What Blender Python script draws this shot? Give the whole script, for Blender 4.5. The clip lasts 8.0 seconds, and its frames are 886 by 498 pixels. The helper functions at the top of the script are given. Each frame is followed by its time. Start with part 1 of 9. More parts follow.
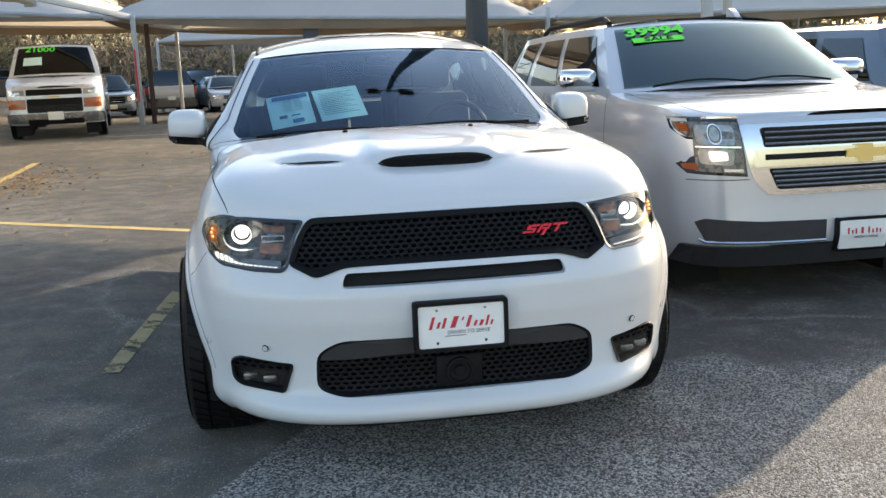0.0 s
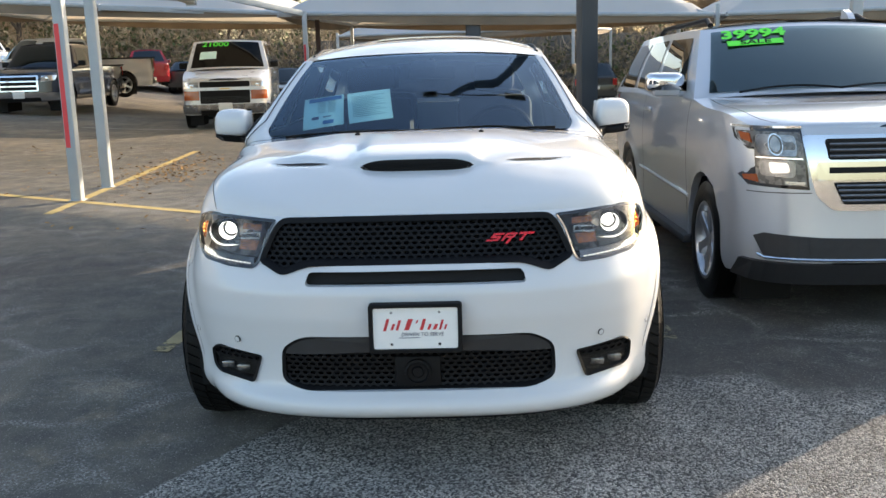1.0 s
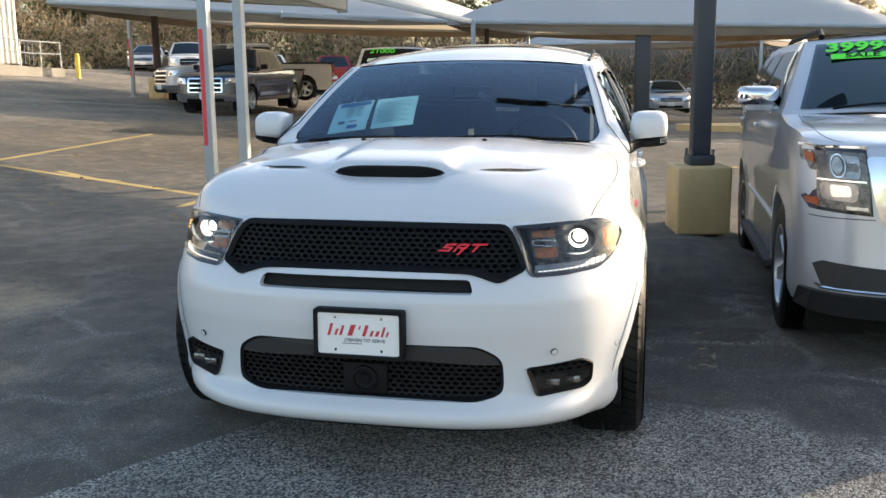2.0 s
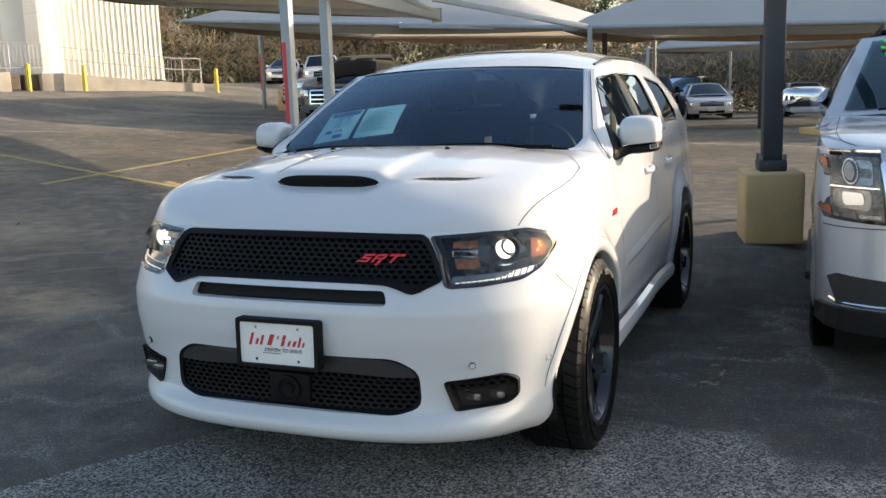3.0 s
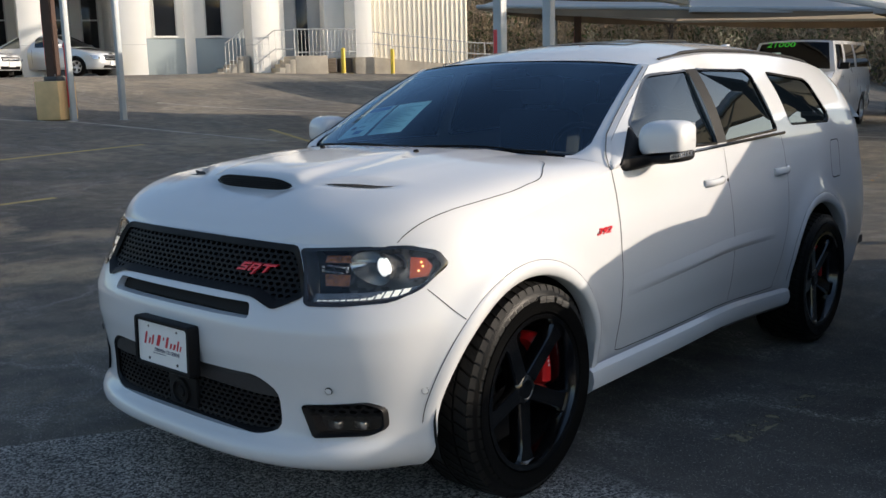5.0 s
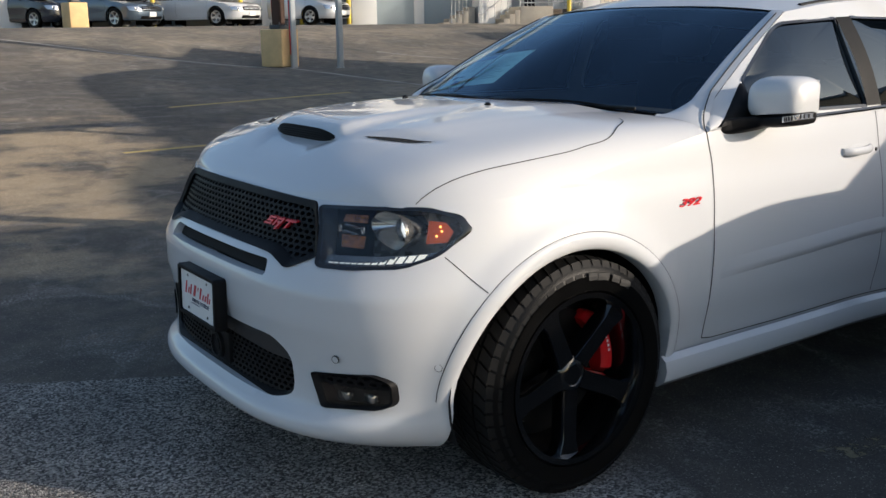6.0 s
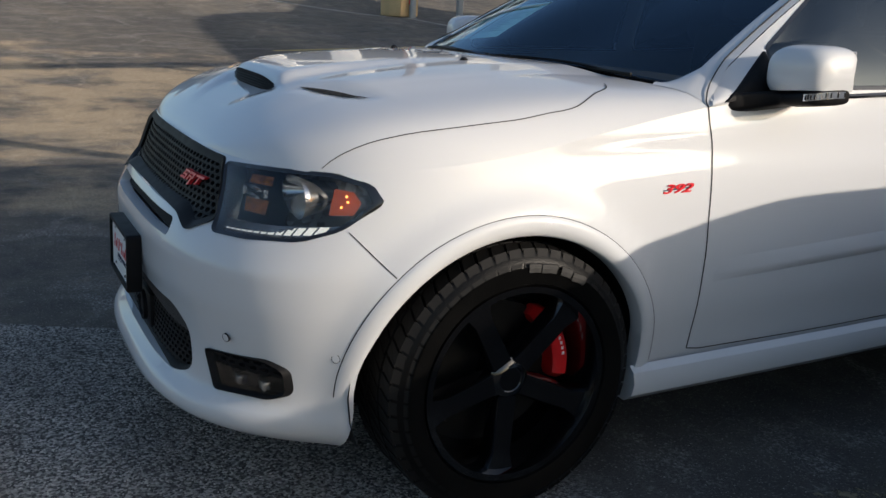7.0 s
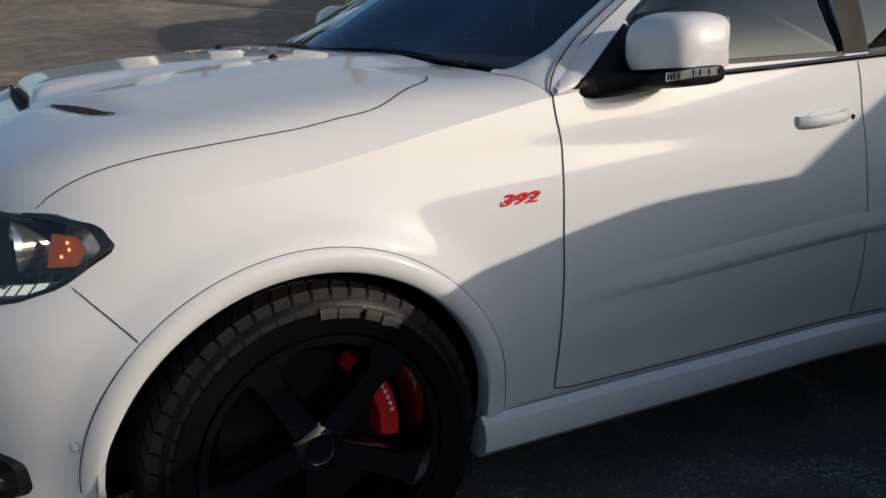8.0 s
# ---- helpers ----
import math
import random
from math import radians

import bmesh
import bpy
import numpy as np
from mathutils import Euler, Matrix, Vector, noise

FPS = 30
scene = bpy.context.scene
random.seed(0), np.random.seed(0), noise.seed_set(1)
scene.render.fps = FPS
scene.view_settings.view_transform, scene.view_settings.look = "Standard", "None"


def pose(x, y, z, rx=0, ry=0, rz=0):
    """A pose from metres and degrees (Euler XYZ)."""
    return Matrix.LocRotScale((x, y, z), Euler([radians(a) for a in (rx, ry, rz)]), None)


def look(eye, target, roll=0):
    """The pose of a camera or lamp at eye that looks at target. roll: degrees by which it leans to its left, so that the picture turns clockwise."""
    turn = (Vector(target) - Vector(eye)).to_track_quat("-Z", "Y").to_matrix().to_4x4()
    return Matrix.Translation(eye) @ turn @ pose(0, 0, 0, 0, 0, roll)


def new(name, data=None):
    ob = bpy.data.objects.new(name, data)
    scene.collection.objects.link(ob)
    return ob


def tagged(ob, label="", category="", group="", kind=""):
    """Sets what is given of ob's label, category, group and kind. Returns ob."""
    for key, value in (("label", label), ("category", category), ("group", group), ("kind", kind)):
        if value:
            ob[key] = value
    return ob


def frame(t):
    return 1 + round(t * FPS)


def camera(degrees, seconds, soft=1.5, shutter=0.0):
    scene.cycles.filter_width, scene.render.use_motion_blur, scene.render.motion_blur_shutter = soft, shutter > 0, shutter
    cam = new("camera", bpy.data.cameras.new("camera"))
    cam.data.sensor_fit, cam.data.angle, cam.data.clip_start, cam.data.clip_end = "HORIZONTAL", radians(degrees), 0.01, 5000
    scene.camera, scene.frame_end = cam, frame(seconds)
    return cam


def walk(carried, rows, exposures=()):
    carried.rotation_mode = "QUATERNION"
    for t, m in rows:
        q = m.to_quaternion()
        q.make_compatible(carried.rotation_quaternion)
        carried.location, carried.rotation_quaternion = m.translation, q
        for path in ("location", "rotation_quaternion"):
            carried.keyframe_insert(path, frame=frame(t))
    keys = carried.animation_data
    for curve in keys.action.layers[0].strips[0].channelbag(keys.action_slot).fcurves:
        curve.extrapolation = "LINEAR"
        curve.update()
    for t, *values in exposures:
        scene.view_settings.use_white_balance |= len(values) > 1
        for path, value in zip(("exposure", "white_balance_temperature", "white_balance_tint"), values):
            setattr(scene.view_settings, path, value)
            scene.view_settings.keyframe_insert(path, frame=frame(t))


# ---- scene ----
cam = camera(49.6, 8.0)
PATH = [
    (0, (-0.565, -3.095, 1.506), (-0.251, -1.161, 1.11), -2.1),
    (0.5, (-0.176, -3.217, 1.536), (-0.073, -1.261, 1.131), -2.7),
    (0.8, (0.046, -3.244, 1.517), (0.059, -1.285, 1.117), -2.5),
    (1, (0.202, -3.218, 1.532), (0.144, -1.258, 1.137), -1.6),
    (1.5, (0.631, -3.185, 1.514), (0.345, -1.24, 1.146), -1.3),
    (1.7, (0.79, -3.152, 1.52), (0.437, -1.219, 1.145), -0.9),
    (2.8, (1.634, -2.825, 1.455), (0.965, -0.97, 1.119), -1.6),
    (3, (1.764, -2.782, 1.491), (1.038, -0.951, 1.143), -1.9),
    (3.5, (2.068, -2.553, 1.494), (1.211, -0.782, 1.138), -0.9),
    (4, (2.426, -2.334, 1.485), (1.368, -0.672, 1.142), -1.9),
    (4.2, (2.535, -2.231, 1.489), (1.414, -0.612, 1.138), -1.9),
    (5.3, (2.951, -1.563, 1.506), (1.587, -0.154, 1.113), -1.1),
    (5.5, (2.993, -1.434, 1.484), (1.559, -0.107, 1.057), -1.0),
    (5.8, (3.031, -1.227, 1.49), (1.465, -0.065, 1.046), -0.9),
    (6, (3.066, -1.085, 1.468), (1.472, 0.037, 1.021), -0.8),
    (6.5, (3.141, -0.732, 1.458), (1.487, 0.269, 0.946), 2.6),
    (7, (3.023, -0.379, 1.43), (1.31, 0.505, 0.896), 1.9),
    (7.3, (2.958, -0.177, 1.399), (1.235, 0.695, 0.878), 0.1),
    (7.5, (2.9, -0.052, 1.435), (1.193, 0.825, 0.873), -0.3),
    (8, (2.791, 0.303, 1.385), (1.076, 1.177, 0.842), -1.9),
]
EXPOSURES = [(0.0, 1.54, 6850, 10), (1.5, 1.53, 6800, 10), (3.0, 1.08, 6700, 10), (4.0, 0.74, 6450, 10), (5.5, 0.25, 6000, 10), (7.0, -0.05, 5950, 10), (8.0, -0.42, 5950, 10)]
walk(cam, [(t, look(eye, target, roll)) for t, eye, target, roll in PATH], EXPOSURES)

# ---- light ----
SUN_WAY = Vector((1.0, 0.86, 0.385)).normalized()          # towards the sun
SUN_ELEV = math.asin(SUN_WAY.z)
SUN_TURN = math.atan2(SUN_WAY.x, SUN_WAY.y)

world = bpy.data.worlds.new("world")
scene.world = world
world.use_nodes = True
wn = world.node_tree.nodes
sky = wn.new("ShaderNodeTexSky")
sky.sky_type = 'NISHITA'
sky.sun_disc = False
sky.sun_elevation = SUN_ELEV
sky.sun_rotation = SUN_TURN
sky.air_density = 1.0
sky.dust_density = 2.0
world.node_tree.links.new(sky.outputs["Color"], wn["Background"].inputs["Color"])
wn["Background"].inputs["Strength"].default_value = 0.150

sun_data = bpy.data.lights.new("sun", 'SUN')
sun_data.energy = 3.9
sun_data.angle = radians(0.6)
sun_data.color = (1.0, 0.83, 0.64)
sun = new("sun", sun_data)
sun.matrix_world = look((0, 0, 30), Vector((0, 0, 30)) - SUN_WAY)
# ---- materials ----
def material(name, colour, rough=0.5, metal=0.0, coat=0.0, spec=0.5, vary=0.0, scale=8.0, bump=0.0, bump_scale=60.0,
             emit=None, strength=0.0, second=None, fine=0.0):
    """A surface with two scales of variation: large stains and fine grain, in the object's own metres."""
    m = bpy.data.materials.new(name)
    m.use_nodes = True
    nt = m.node_tree
    p = nt.nodes["Principled BSDF"]
    p.inputs["Roughness"].default_value = rough
    p.inputs["Metallic"].default_value = metal
    p.inputs["Coat Weight"].default_value = coat
    p.inputs["Coat Roughness"].default_value = 0.025
    p.inputs["Specular IOR Level"].default_value = spec
    p.inputs["Base Color"].default_value = (*colour, 1)
    if emit:
        p.inputs["Emission Color"].default_value = (*emit, 1)
        p.inputs["Emission Strength"].default_value = strength
    if vary or fine:
        tc = nt.nodes.new("ShaderNodeTexCoord")
        n1 = nt.nodes.new("ShaderNodeTexNoise")
        n1.inputs["Scale"].default_value = scale
        n1.inputs["Detail"].default_value = 6
        n2 = nt.nodes.new("ShaderNodeTexNoise")
        n2.inputs["Scale"].default_value = scale * 14
        n2.inputs["Detail"].default_value = 3
        for n in (n1, n2):
            nt.links.new(tc.outputs["Object"], n.inputs["Vector"])
        add = nt.nodes.new("ShaderNodeMath")
        add.operation = 'MULTIPLY_ADD'
        add.inputs[1].default_value = fine
        nt.links.new(n2.outputs["Fac"], add.inputs[0])
        nt.links.new(n1.outputs["Fac"], add.inputs[2])
        ramp = nt.nodes.new("ShaderNodeValToRGB")
        ramp.color_ramp.elements[0].position = 0.3 + fine * 0.4
        ramp.color_ramp.elements[1].position = 0.7 + fine * 0.6
        dark = second if second else tuple(c * (1 - vary) for c in colour)
        ramp.color_ramp.elements[0].color = (*dark, 1)
        ramp.color_ramp.elements[1].color = (*colour, 1)
        nt.links.new(add.outputs[0], ramp.inputs["Fac"])
        nt.links.new(ramp.outputs["Color"], p.inputs["Base Color"])
        rr = nt.nodes.new("ShaderNodeMapRange")
        rr.inputs["To Min"].default_value = max(0.02, rough - 0.12 * (1 if rough > 0.2 else 0.2))
        rr.inputs["To Max"].default_value = min(1.0, rough + 0.12 * (1 if rough > 0.2 else 0.2))
        nt.links.new(n1.outputs["Fac"], rr.inputs["Value"])
        nt.links.new(rr.outputs["Result"], p.inputs["Roughness"])
    if bump:
        tb = nt.nodes.new("ShaderNodeTexCoord")
        nb = nt.nodes.new("ShaderNodeTexNoise")
        nb.inputs["Scale"].default_value = bump_scale
        nb.inputs["Detail"].default_value = 4
        b = nt.nodes.new("ShaderNodeBump")
        b.inputs["Strength"].default_value = bump
        b.inputs["Distance"].default_value = 0.01
        nt.links.new(tb.outputs["Object"], nb.inputs["Vector"])
        nt.links.new(nb.outputs["Fac"], b.inputs["Height"])
        nt.links.new(b.outputs["Normal"], p.inputs["Normal"])
    return m


def glass_material(name, tint, rough=0.01, clear=0.5, ior=1.52, sheen=(1, 1, 1)):
    """Tinted pane: a mirror-like gloss over a tinted see-through sheet."""
    m = bpy.data.materials.new(name)
    m.use_nodes = True
    nt = m.node_tree
    out = nt.nodes["Material Output"]
    nt.nodes.remove(nt.nodes["Principled BSDF"])
    see = nt.nodes.new("ShaderNodeBsdfTransparent")
    see.inputs["Color"].default_value = (*[c * clear for c in tint], 1)
    gloss = nt.nodes.new("ShaderNodeBsdfGlossy")
    gloss.inputs["Roughness"].default_value = rough
    gloss.inputs["Color"].default_value = (*sheen, 1)
    fres = nt.nodes.new("ShaderNodeFresnel")
    fres.inputs["IOR"].default_value = ior
    mix = nt.nodes.new("ShaderNodeMixShader")
    nt.links.new(fres.outputs["Fac"], mix.inputs["Fac"])
    nt.links.new(see.outputs["BSDF"], mix.inputs[1])
    nt.links.new(gloss.outputs["BSDF"], mix.inputs[2])
    nt.links.new(mix.outputs["Shader"], out.inputs["Surface"])
    return m


M_WHITE = material("white_paint", (0.63, 0.64, 0.65), 0.45, coat=1.0, spec=0.12)
M_SILVER = material("silver_paint", (0.56, 0.585, 0.62), 0.28, metal=0.40, coat=1.0)
M_BLACK_GLOSS = material("gloss_black", (0.008, 0.008, 0.009), 0.12, coat=0.6)
M_BLACK = material("satin_black_plastic", (0.009, 0.009, 0.010), 0.55, spec=0.15, vary=0.3, scale=20)
M_BLACK_ROUGH = material("grey_black_plastic", (0.03, 0.03, 0.032), 0.6, vary=0.3, scale=20, bump=0.15, bump_scale=400)
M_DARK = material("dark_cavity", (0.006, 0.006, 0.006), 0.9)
M_RUBBER = material("tyre_rubber", (0.004, 0.004, 0.004), 0.36, spec=0.14, vary=0.35, scale=10, fine=0.3, bump=0.1, bump_scale=200)
M_TREAD = material("tyre_tread", (0.0095, 0.009, 0.0085), 0.62, spec=0.22, vary=0.4, scale=14, fine=0.4)
M_SIDEWALL = material("worn_grey_lettering", (0.034, 0.033, 0.031), 0.7, vary=0.6, scale=60)
M_RIM = material("gloss_black_alloy", (0.003, 0.003, 0.0034), 0.13, coat=0.85)
M_RIM_SILVER = material("silver_alloy", (0.55, 0.56, 0.58), 0.28, metal=0.9)
M_LAMP_GREY = material("smoked_lamp_reflector", (0.30, 0.30, 0.30), 0.22, metal=0.8, vary=0.5, scale=25)
M_DISC = material("dark_brake_disc", (0.009, 0.009, 0.009), 0.45, metal=0.6, vary=0.3, scale=40)
M_CHROME = material("chrome", (0.75, 0.76, 0.78), 0.08, metal=1.0)
M_STEEL = material("brake_steel", (0.35, 0.34, 0.33), 0.35, metal=0.9, vary=0.3, scale=40)
M_RED = material("red_caliper_paint", (0.62, 0.01, 0.012), 0.3, coat=0.5)
M_RED_BADGE = material("red_badge", (0.70, 0.02, 0.03), 0.3)
M_AMBER = material("amber_lens", (0.34, 0.066, 0.008), 0.15, coat=0.5)
M_AMBER_DIM = material("smoked_amber", (0.42, 0.13, 0.02), 0.2, vary=0.8, scale=60)
M_AMBER_LIT = material("amber_lit", (0.8, 0.3, 0.03), 0.3, emit=(1.0, 0.45, 0.08), strength=3.0)
M_LAMP = material("lit_headlamp", (1, 1, 1), 0.3, emit=(1.0, 0.97, 0.86), strength=1.2)
M_LED = material("lit_led_strip", (0.62, 0.63, 0.62), 0.3, emit=(1.0, 0.95, 0.80), strength=0.45)
M_REFLECT = material("lamp_reflector", (0.62, 0.63, 0.64), 0.16, metal=0.9)
M_LAMP_DARK = material("lamp_housing", (0.19, 0.18, 0.165), 0.28, metal=0.4, vary=0.5, scale=30)
M_CLEAR = glass_material("clear_lens", (0.97, 0.98, 0.98), 0.02, clear=0.98)
M_GLASS = glass_material("windscreen_glass", (0.60, 0.77, 0.82), 0.01, clear=1.0, ior=1.75, sheen=(0.58, 0.78, 1.0))
M_PRIVACY = glass_material("privacy_glass", (0.06, 0.065, 0.07), 0.01, clear=1.0, ior=1.85, sheen=(0.85, 0.95, 1.0))
M_SEAT = material("dark_cloth", (0.02, 0.02, 0.022), 0.85, vary=0.3, scale=30)
M_PAPER = material("pale_cyan_paper", (0.70, 0.95, 0.88), 0.7, vary=0.04, scale=6)
M_INK_BLUE = material("blue_ink", (0.03, 0.16, 0.36), 0.6)
M_INK_GREY = material("grey_ink", (0.25, 0.40, 0.40), 0.7)
M_PLATE = material("white_plate", (0.82, 0.82, 0.80), 0.4, vary=0.04, scale=20)
M_INK_RED = material("red_ink", (0.55, 0.03, 0.04), 0.5)
M_INK_NAVY = material("navy_ink", (0.03, 0.04, 0.09), 0.5)
M_GREEN = material("neon_green_paint", (0.10, 0.85, 0.05), 0.6, emit=(0.10, 0.85, 0.05), strength=0.0)
M_TAIL = material("tail_lamp_red", (0.45, 0.01, 0.01), 0.2, coat=0.5)
M_SEAM = material("panel_gap", (0.02, 0.02, 0.02), 0.8)
def line_material(name, colour, left, scale=9.0):
    """Road paint worn through to the asphalt in flakes; left: how much of it is left."""
    m = material(name, colour, 0.85, vary=0.35, scale=6, fine=0.6)
    nt = m.node_tree
    tc = nt.nodes.new("ShaderNodeTexCoord")
    n = nt.nodes.new("ShaderNodeTexNoise")
    n.inputs["Scale"].default_value, n.inputs["Detail"].default_value, n.inputs["Roughness"].default_value = scale, 9, 0.72
    nt.links.new(tc.outputs["Object"], n.inputs["Vector"])
    r = nt.nodes.new("ShaderNodeMapRange")
    r.inputs["From Min"].default_value, r.inputs["From Max"].default_value = 1.0 - left - 0.035, 1.0 - left + 0.035
    nt.links.new(n.outputs["Fac"], r.inputs["Value"])
    see = nt.nodes.new("ShaderNodeBsdfTransparent")
    mix = nt.nodes.new("ShaderNodeMixShader")
    nt.links.new(r.outputs["Result"], mix.inputs["Fac"])
    nt.links.new(see.outputs["BSDF"], mix.inputs[1])
    nt.links.new(nt.nodes["Principled BSDF"].outputs["BSDF"], mix.inputs[2])
    nt.links.new(mix.outputs["Shader"], nt.nodes["Material Output"].inputs["Surface"])
    return m


M_ASPH_LINE = line_material("worn_yellow_line", (0.58, 0.44, 0.17), 0.66, 5.0)
M_DULL_LINE = line_material("dull_yellow_line", (0.38, 0.31, 0.16), 0.56, 5.0)
M_FADED_LINE = line_material("faded_yellow_line", (0.26, 0.23, 0.15), 0.46, 7.0)
M_WHITE_LINE = material("worn_white_line", (0.42, 0.40, 0.36), 0.85, vary=0.6, scale=4, fine=0.9, second=(0.15, 0.14, 0.13))
M_POST = material("painted_steel_post", (0.42, 0.46, 0.48), 0.5, vary=0.15, scale=3, fine=0.2)
M_POST_DARK = material("dark_grey_pole", (0.055, 0.062, 0.07), 0.5, vary=0.2, scale=3)
M_POST_BROWN = material("rusty_brown_pole", (0.09, 0.05, 0.035), 0.7, vary=0.4, scale=4, fine=0.3)
M_RED_TAPE = material("red_reflective_tape", (0.72, 0.05, 0.06), 0.4)
M_YELLOW = material("yellow_concrete_paint", (0.80, 0.56, 0.27), 0.7, vary=0.35, scale=3, fine=0.4, second=(0.62, 0.43, 0.21))
M_BOLLARD = material("yellow_bollard_paint", (0.75, 0.55, 0.04), 0.5, vary=0.15, scale=4)
M_WALL_WHITE = material("white_stucco", (0.80, 0.80, 0.78), 0.85, vary=0.06, scale=1.2, fine=0.15)
M_WALL_BLUE = material("blue_grey_wainscot", (0.33, 0.39, 0.42), 0.85, vary=0.1, scale=1.2)
M_RIB = material("cream_ribbed_metal", (0.84, 0.80, 0.70), 0.5, vary=0.07, scale=0.8)
M_CONCRETE = material("stained_concrete", (0.46, 0.42, 0.35), 0.9, vary=0.35, scale=1.6, fine=0.3)
M_VAN = material("silver_white_paint", (0.68, 0.70, 0.73), 0.30, metal=0.15, coat=1.0, vary=0.04, scale=3)
M_STEEL_BUMPER = material("dull_chrome_bumper", (0.30, 0.32, 0.35), 0.25, metal=0.8, vary=0.3, scale=5)
M_GOLD = material("gold_emblem", (0.62, 0.42, 0.12), 0.3, metal=0.7)
M_RAIL = material("galvanised_rail", (0.52, 0.53, 0.53), 0.45, metal=0.6)
M_BARK = material("bark", (0.13, 0.10, 0.075), 0.9, vary=0.4, scale=3)
M_TWIG = material("bare_twigs", (0.46, 0.35, 0.23), 0.9, vary=0.4, scale=0.8)
M_LEAF = material("dull_green_leaves", (0.12, 0.14, 0.05), 0.8, vary=0.5, scale=0.7, second=(0.09, 0.10, 0.04))
M_LEAF_DRY = material("dry_brown_leaves", (0.45, 0.26, 0.09), 0.8, vary=0.5, scale=20)
M_FENCE = material("grey_fence_boards", (0.20, 0.18, 0.16), 0.9, vary=0.3, scale=0.7, fine=0.3)
M_WOOD = material("old_wood_pole", (0.16, 0.13, 0.10), 0.9, vary=0.3, scale=3)
M_DEEP_BLUE = material("dark_blue_paint", (0.012, 0.018, 0.035), 0.25, coat=1.0)
M_CHARCOAL = material("charcoal_paint", (0.03, 0.032, 0.036), 0.25, coat=1.0)
M_RED_PAINT = material("red_car_paint", (0.33, 0.015, 0.02), 0.25, coat=1.0)
M_BLUE_PAINT = material("slate_blue_paint", (0.10, 0.14, 0.19), 0.28, metal=0.4, coat=1.0)
M_TAN_PAINT = material("pale_tan_paint", (0.52, 0.48, 0.40), 0.3, metal=0.3, coat=1.0)


def fabric_material():
    """Shade cloth: grey, a little light comes through it."""
    m = bpy.data.materials.new("shade_cloth")
    m.use_nodes = True
    nt = m.node_tree
    p = nt.nodes["Principled BSDF"]
    p.inputs["Roughness"].default_value = 0.85
    tc = nt.nodes.new("ShaderNodeTexCoord")
    n = nt.nodes.new("ShaderNodeTexNoise")
    n.inputs["Scale"].default_value = 0.6
    n.inputs["Detail"].default_value = 6
    nt.links.new(tc.outputs["Object"], n.inputs["Vector"])
    r = nt.nodes.new("ShaderNodeValToRGB")
    r.color_ramp.elements[0].color = (0.52, 0.53, 0.53, 1)
    r.color_ramp.elements[1].color = (0.68, 0.69, 0.69, 1)
    nt.links.new(n.outputs["Fac"], r.inputs["Fac"])
    nt.links.new(r.outputs["Color"], p.inputs["Base Color"])
    t = nt.nodes.new("ShaderNodeBsdfTranslucent")
    t.inputs["Color"].default_value = (0.60, 0.50, 0.36, 1)
    mix = nt.nodes.new("ShaderNodeMixShader")
    mix.inputs["Fac"].default_value = 0.30
    nt.links.new(p.outputs["BSDF"], mix.inputs[1])
    nt.links.new(t.outputs["BSDF"], mix.inputs[2])
    nt.links.new(mix.outputs["Shader"], nt.nodes["Material Output"].inputs["Surface"])
    return m


M_FABRIC = fabric_material()
# ---- mesh tools ----
def ip(points, t):
    """Smooth curve through (t, value) pairs, sampled at t (Catmull-Rom, flat beyond the ends)."""
    if t <= points[0][0]:
        return points[0][1]
    if t >= points[-1][0]:
        return points[-1][1]
    for i in range(len(points) - 1):
        a, b = points[i], points[i + 1]
        if a[0] <= t <= b[0]:
            h = b[0] - a[0]
            u = (t - a[0]) / h
            s = (b[1] - a[1]) / h
            p = points[i - 1] if i else None
            q = points[i + 2] if i + 2 < len(points) else None
            ma = s if p is None else (b[1] - p[1]) / (b[0] - p[0])
            mb = s if q is None else (q[1] - a[1]) / (q[0] - a[0])
            if p is not None and (a[1] - p[1]) * s <= 0:
                ma = 0
            if q is not None and (q[1] - b[1]) * s <= 0:
                mb = 0
            return ((2 * u ** 3 - 3 * u ** 2 + 1) * a[1] + (u ** 3 - 2 * u ** 2 + u) * h * ma
                    + (3 * u ** 2 - 2 * u ** 3) * b[1] + (u ** 3 - u ** 2) * h * mb)
    return points[-1][1]


def part(name, bm, mat, parent=None, label="", smooth=True, sharp=35.0):
    """Link a bmesh as one mesh object, under a thing or a part. Frees the bmesh."""
    me = bpy.data.meshes.new(name)
    bmesh.ops.recalc_face_normals(bm, faces=bm.faces[:]) if len(bm.faces) < 60000 else None
    if smooth:
        lim = radians(sharp)
        for f in bm.faces:
            f.smooth = True
        for e in bm.edges:
            e.smooth = not (len(e.link_faces) == 2 and e.calc_face_angle(0) > lim)
    bm.to_mesh(me)
    bm.free()
    for mm in (mat if isinstance(mat, (list, tuple)) else [mat]):
        me.materials.append(mm)
    ob = new(name, me)
    if parent:
        ob.parent = parent
    if label:
        ob["label"] = label
    return ob


def thing(name, m, label, category, group="", kind=""):
    """An Empty at the base of a thing, which parents its parts."""
    ob = new(name)
    ob.empty_display_size = 0.1
    ob.matrix_world = m
    return tagged(ob, label, category, group, kind)


def quad_grid(bm, rows, close=False):
    """Faces between rows of points, all of one length."""
    vs = [[bm.verts.new(p) for p in row] for row in rows]
    n = len(rows[0])
    for a, b in zip(vs, vs[1:]):
        for j in range(n if close else n - 1):
            k = (j + 1) % n
            bm.faces.new((a[j], a[k], b[k], b[j]))
    return vs


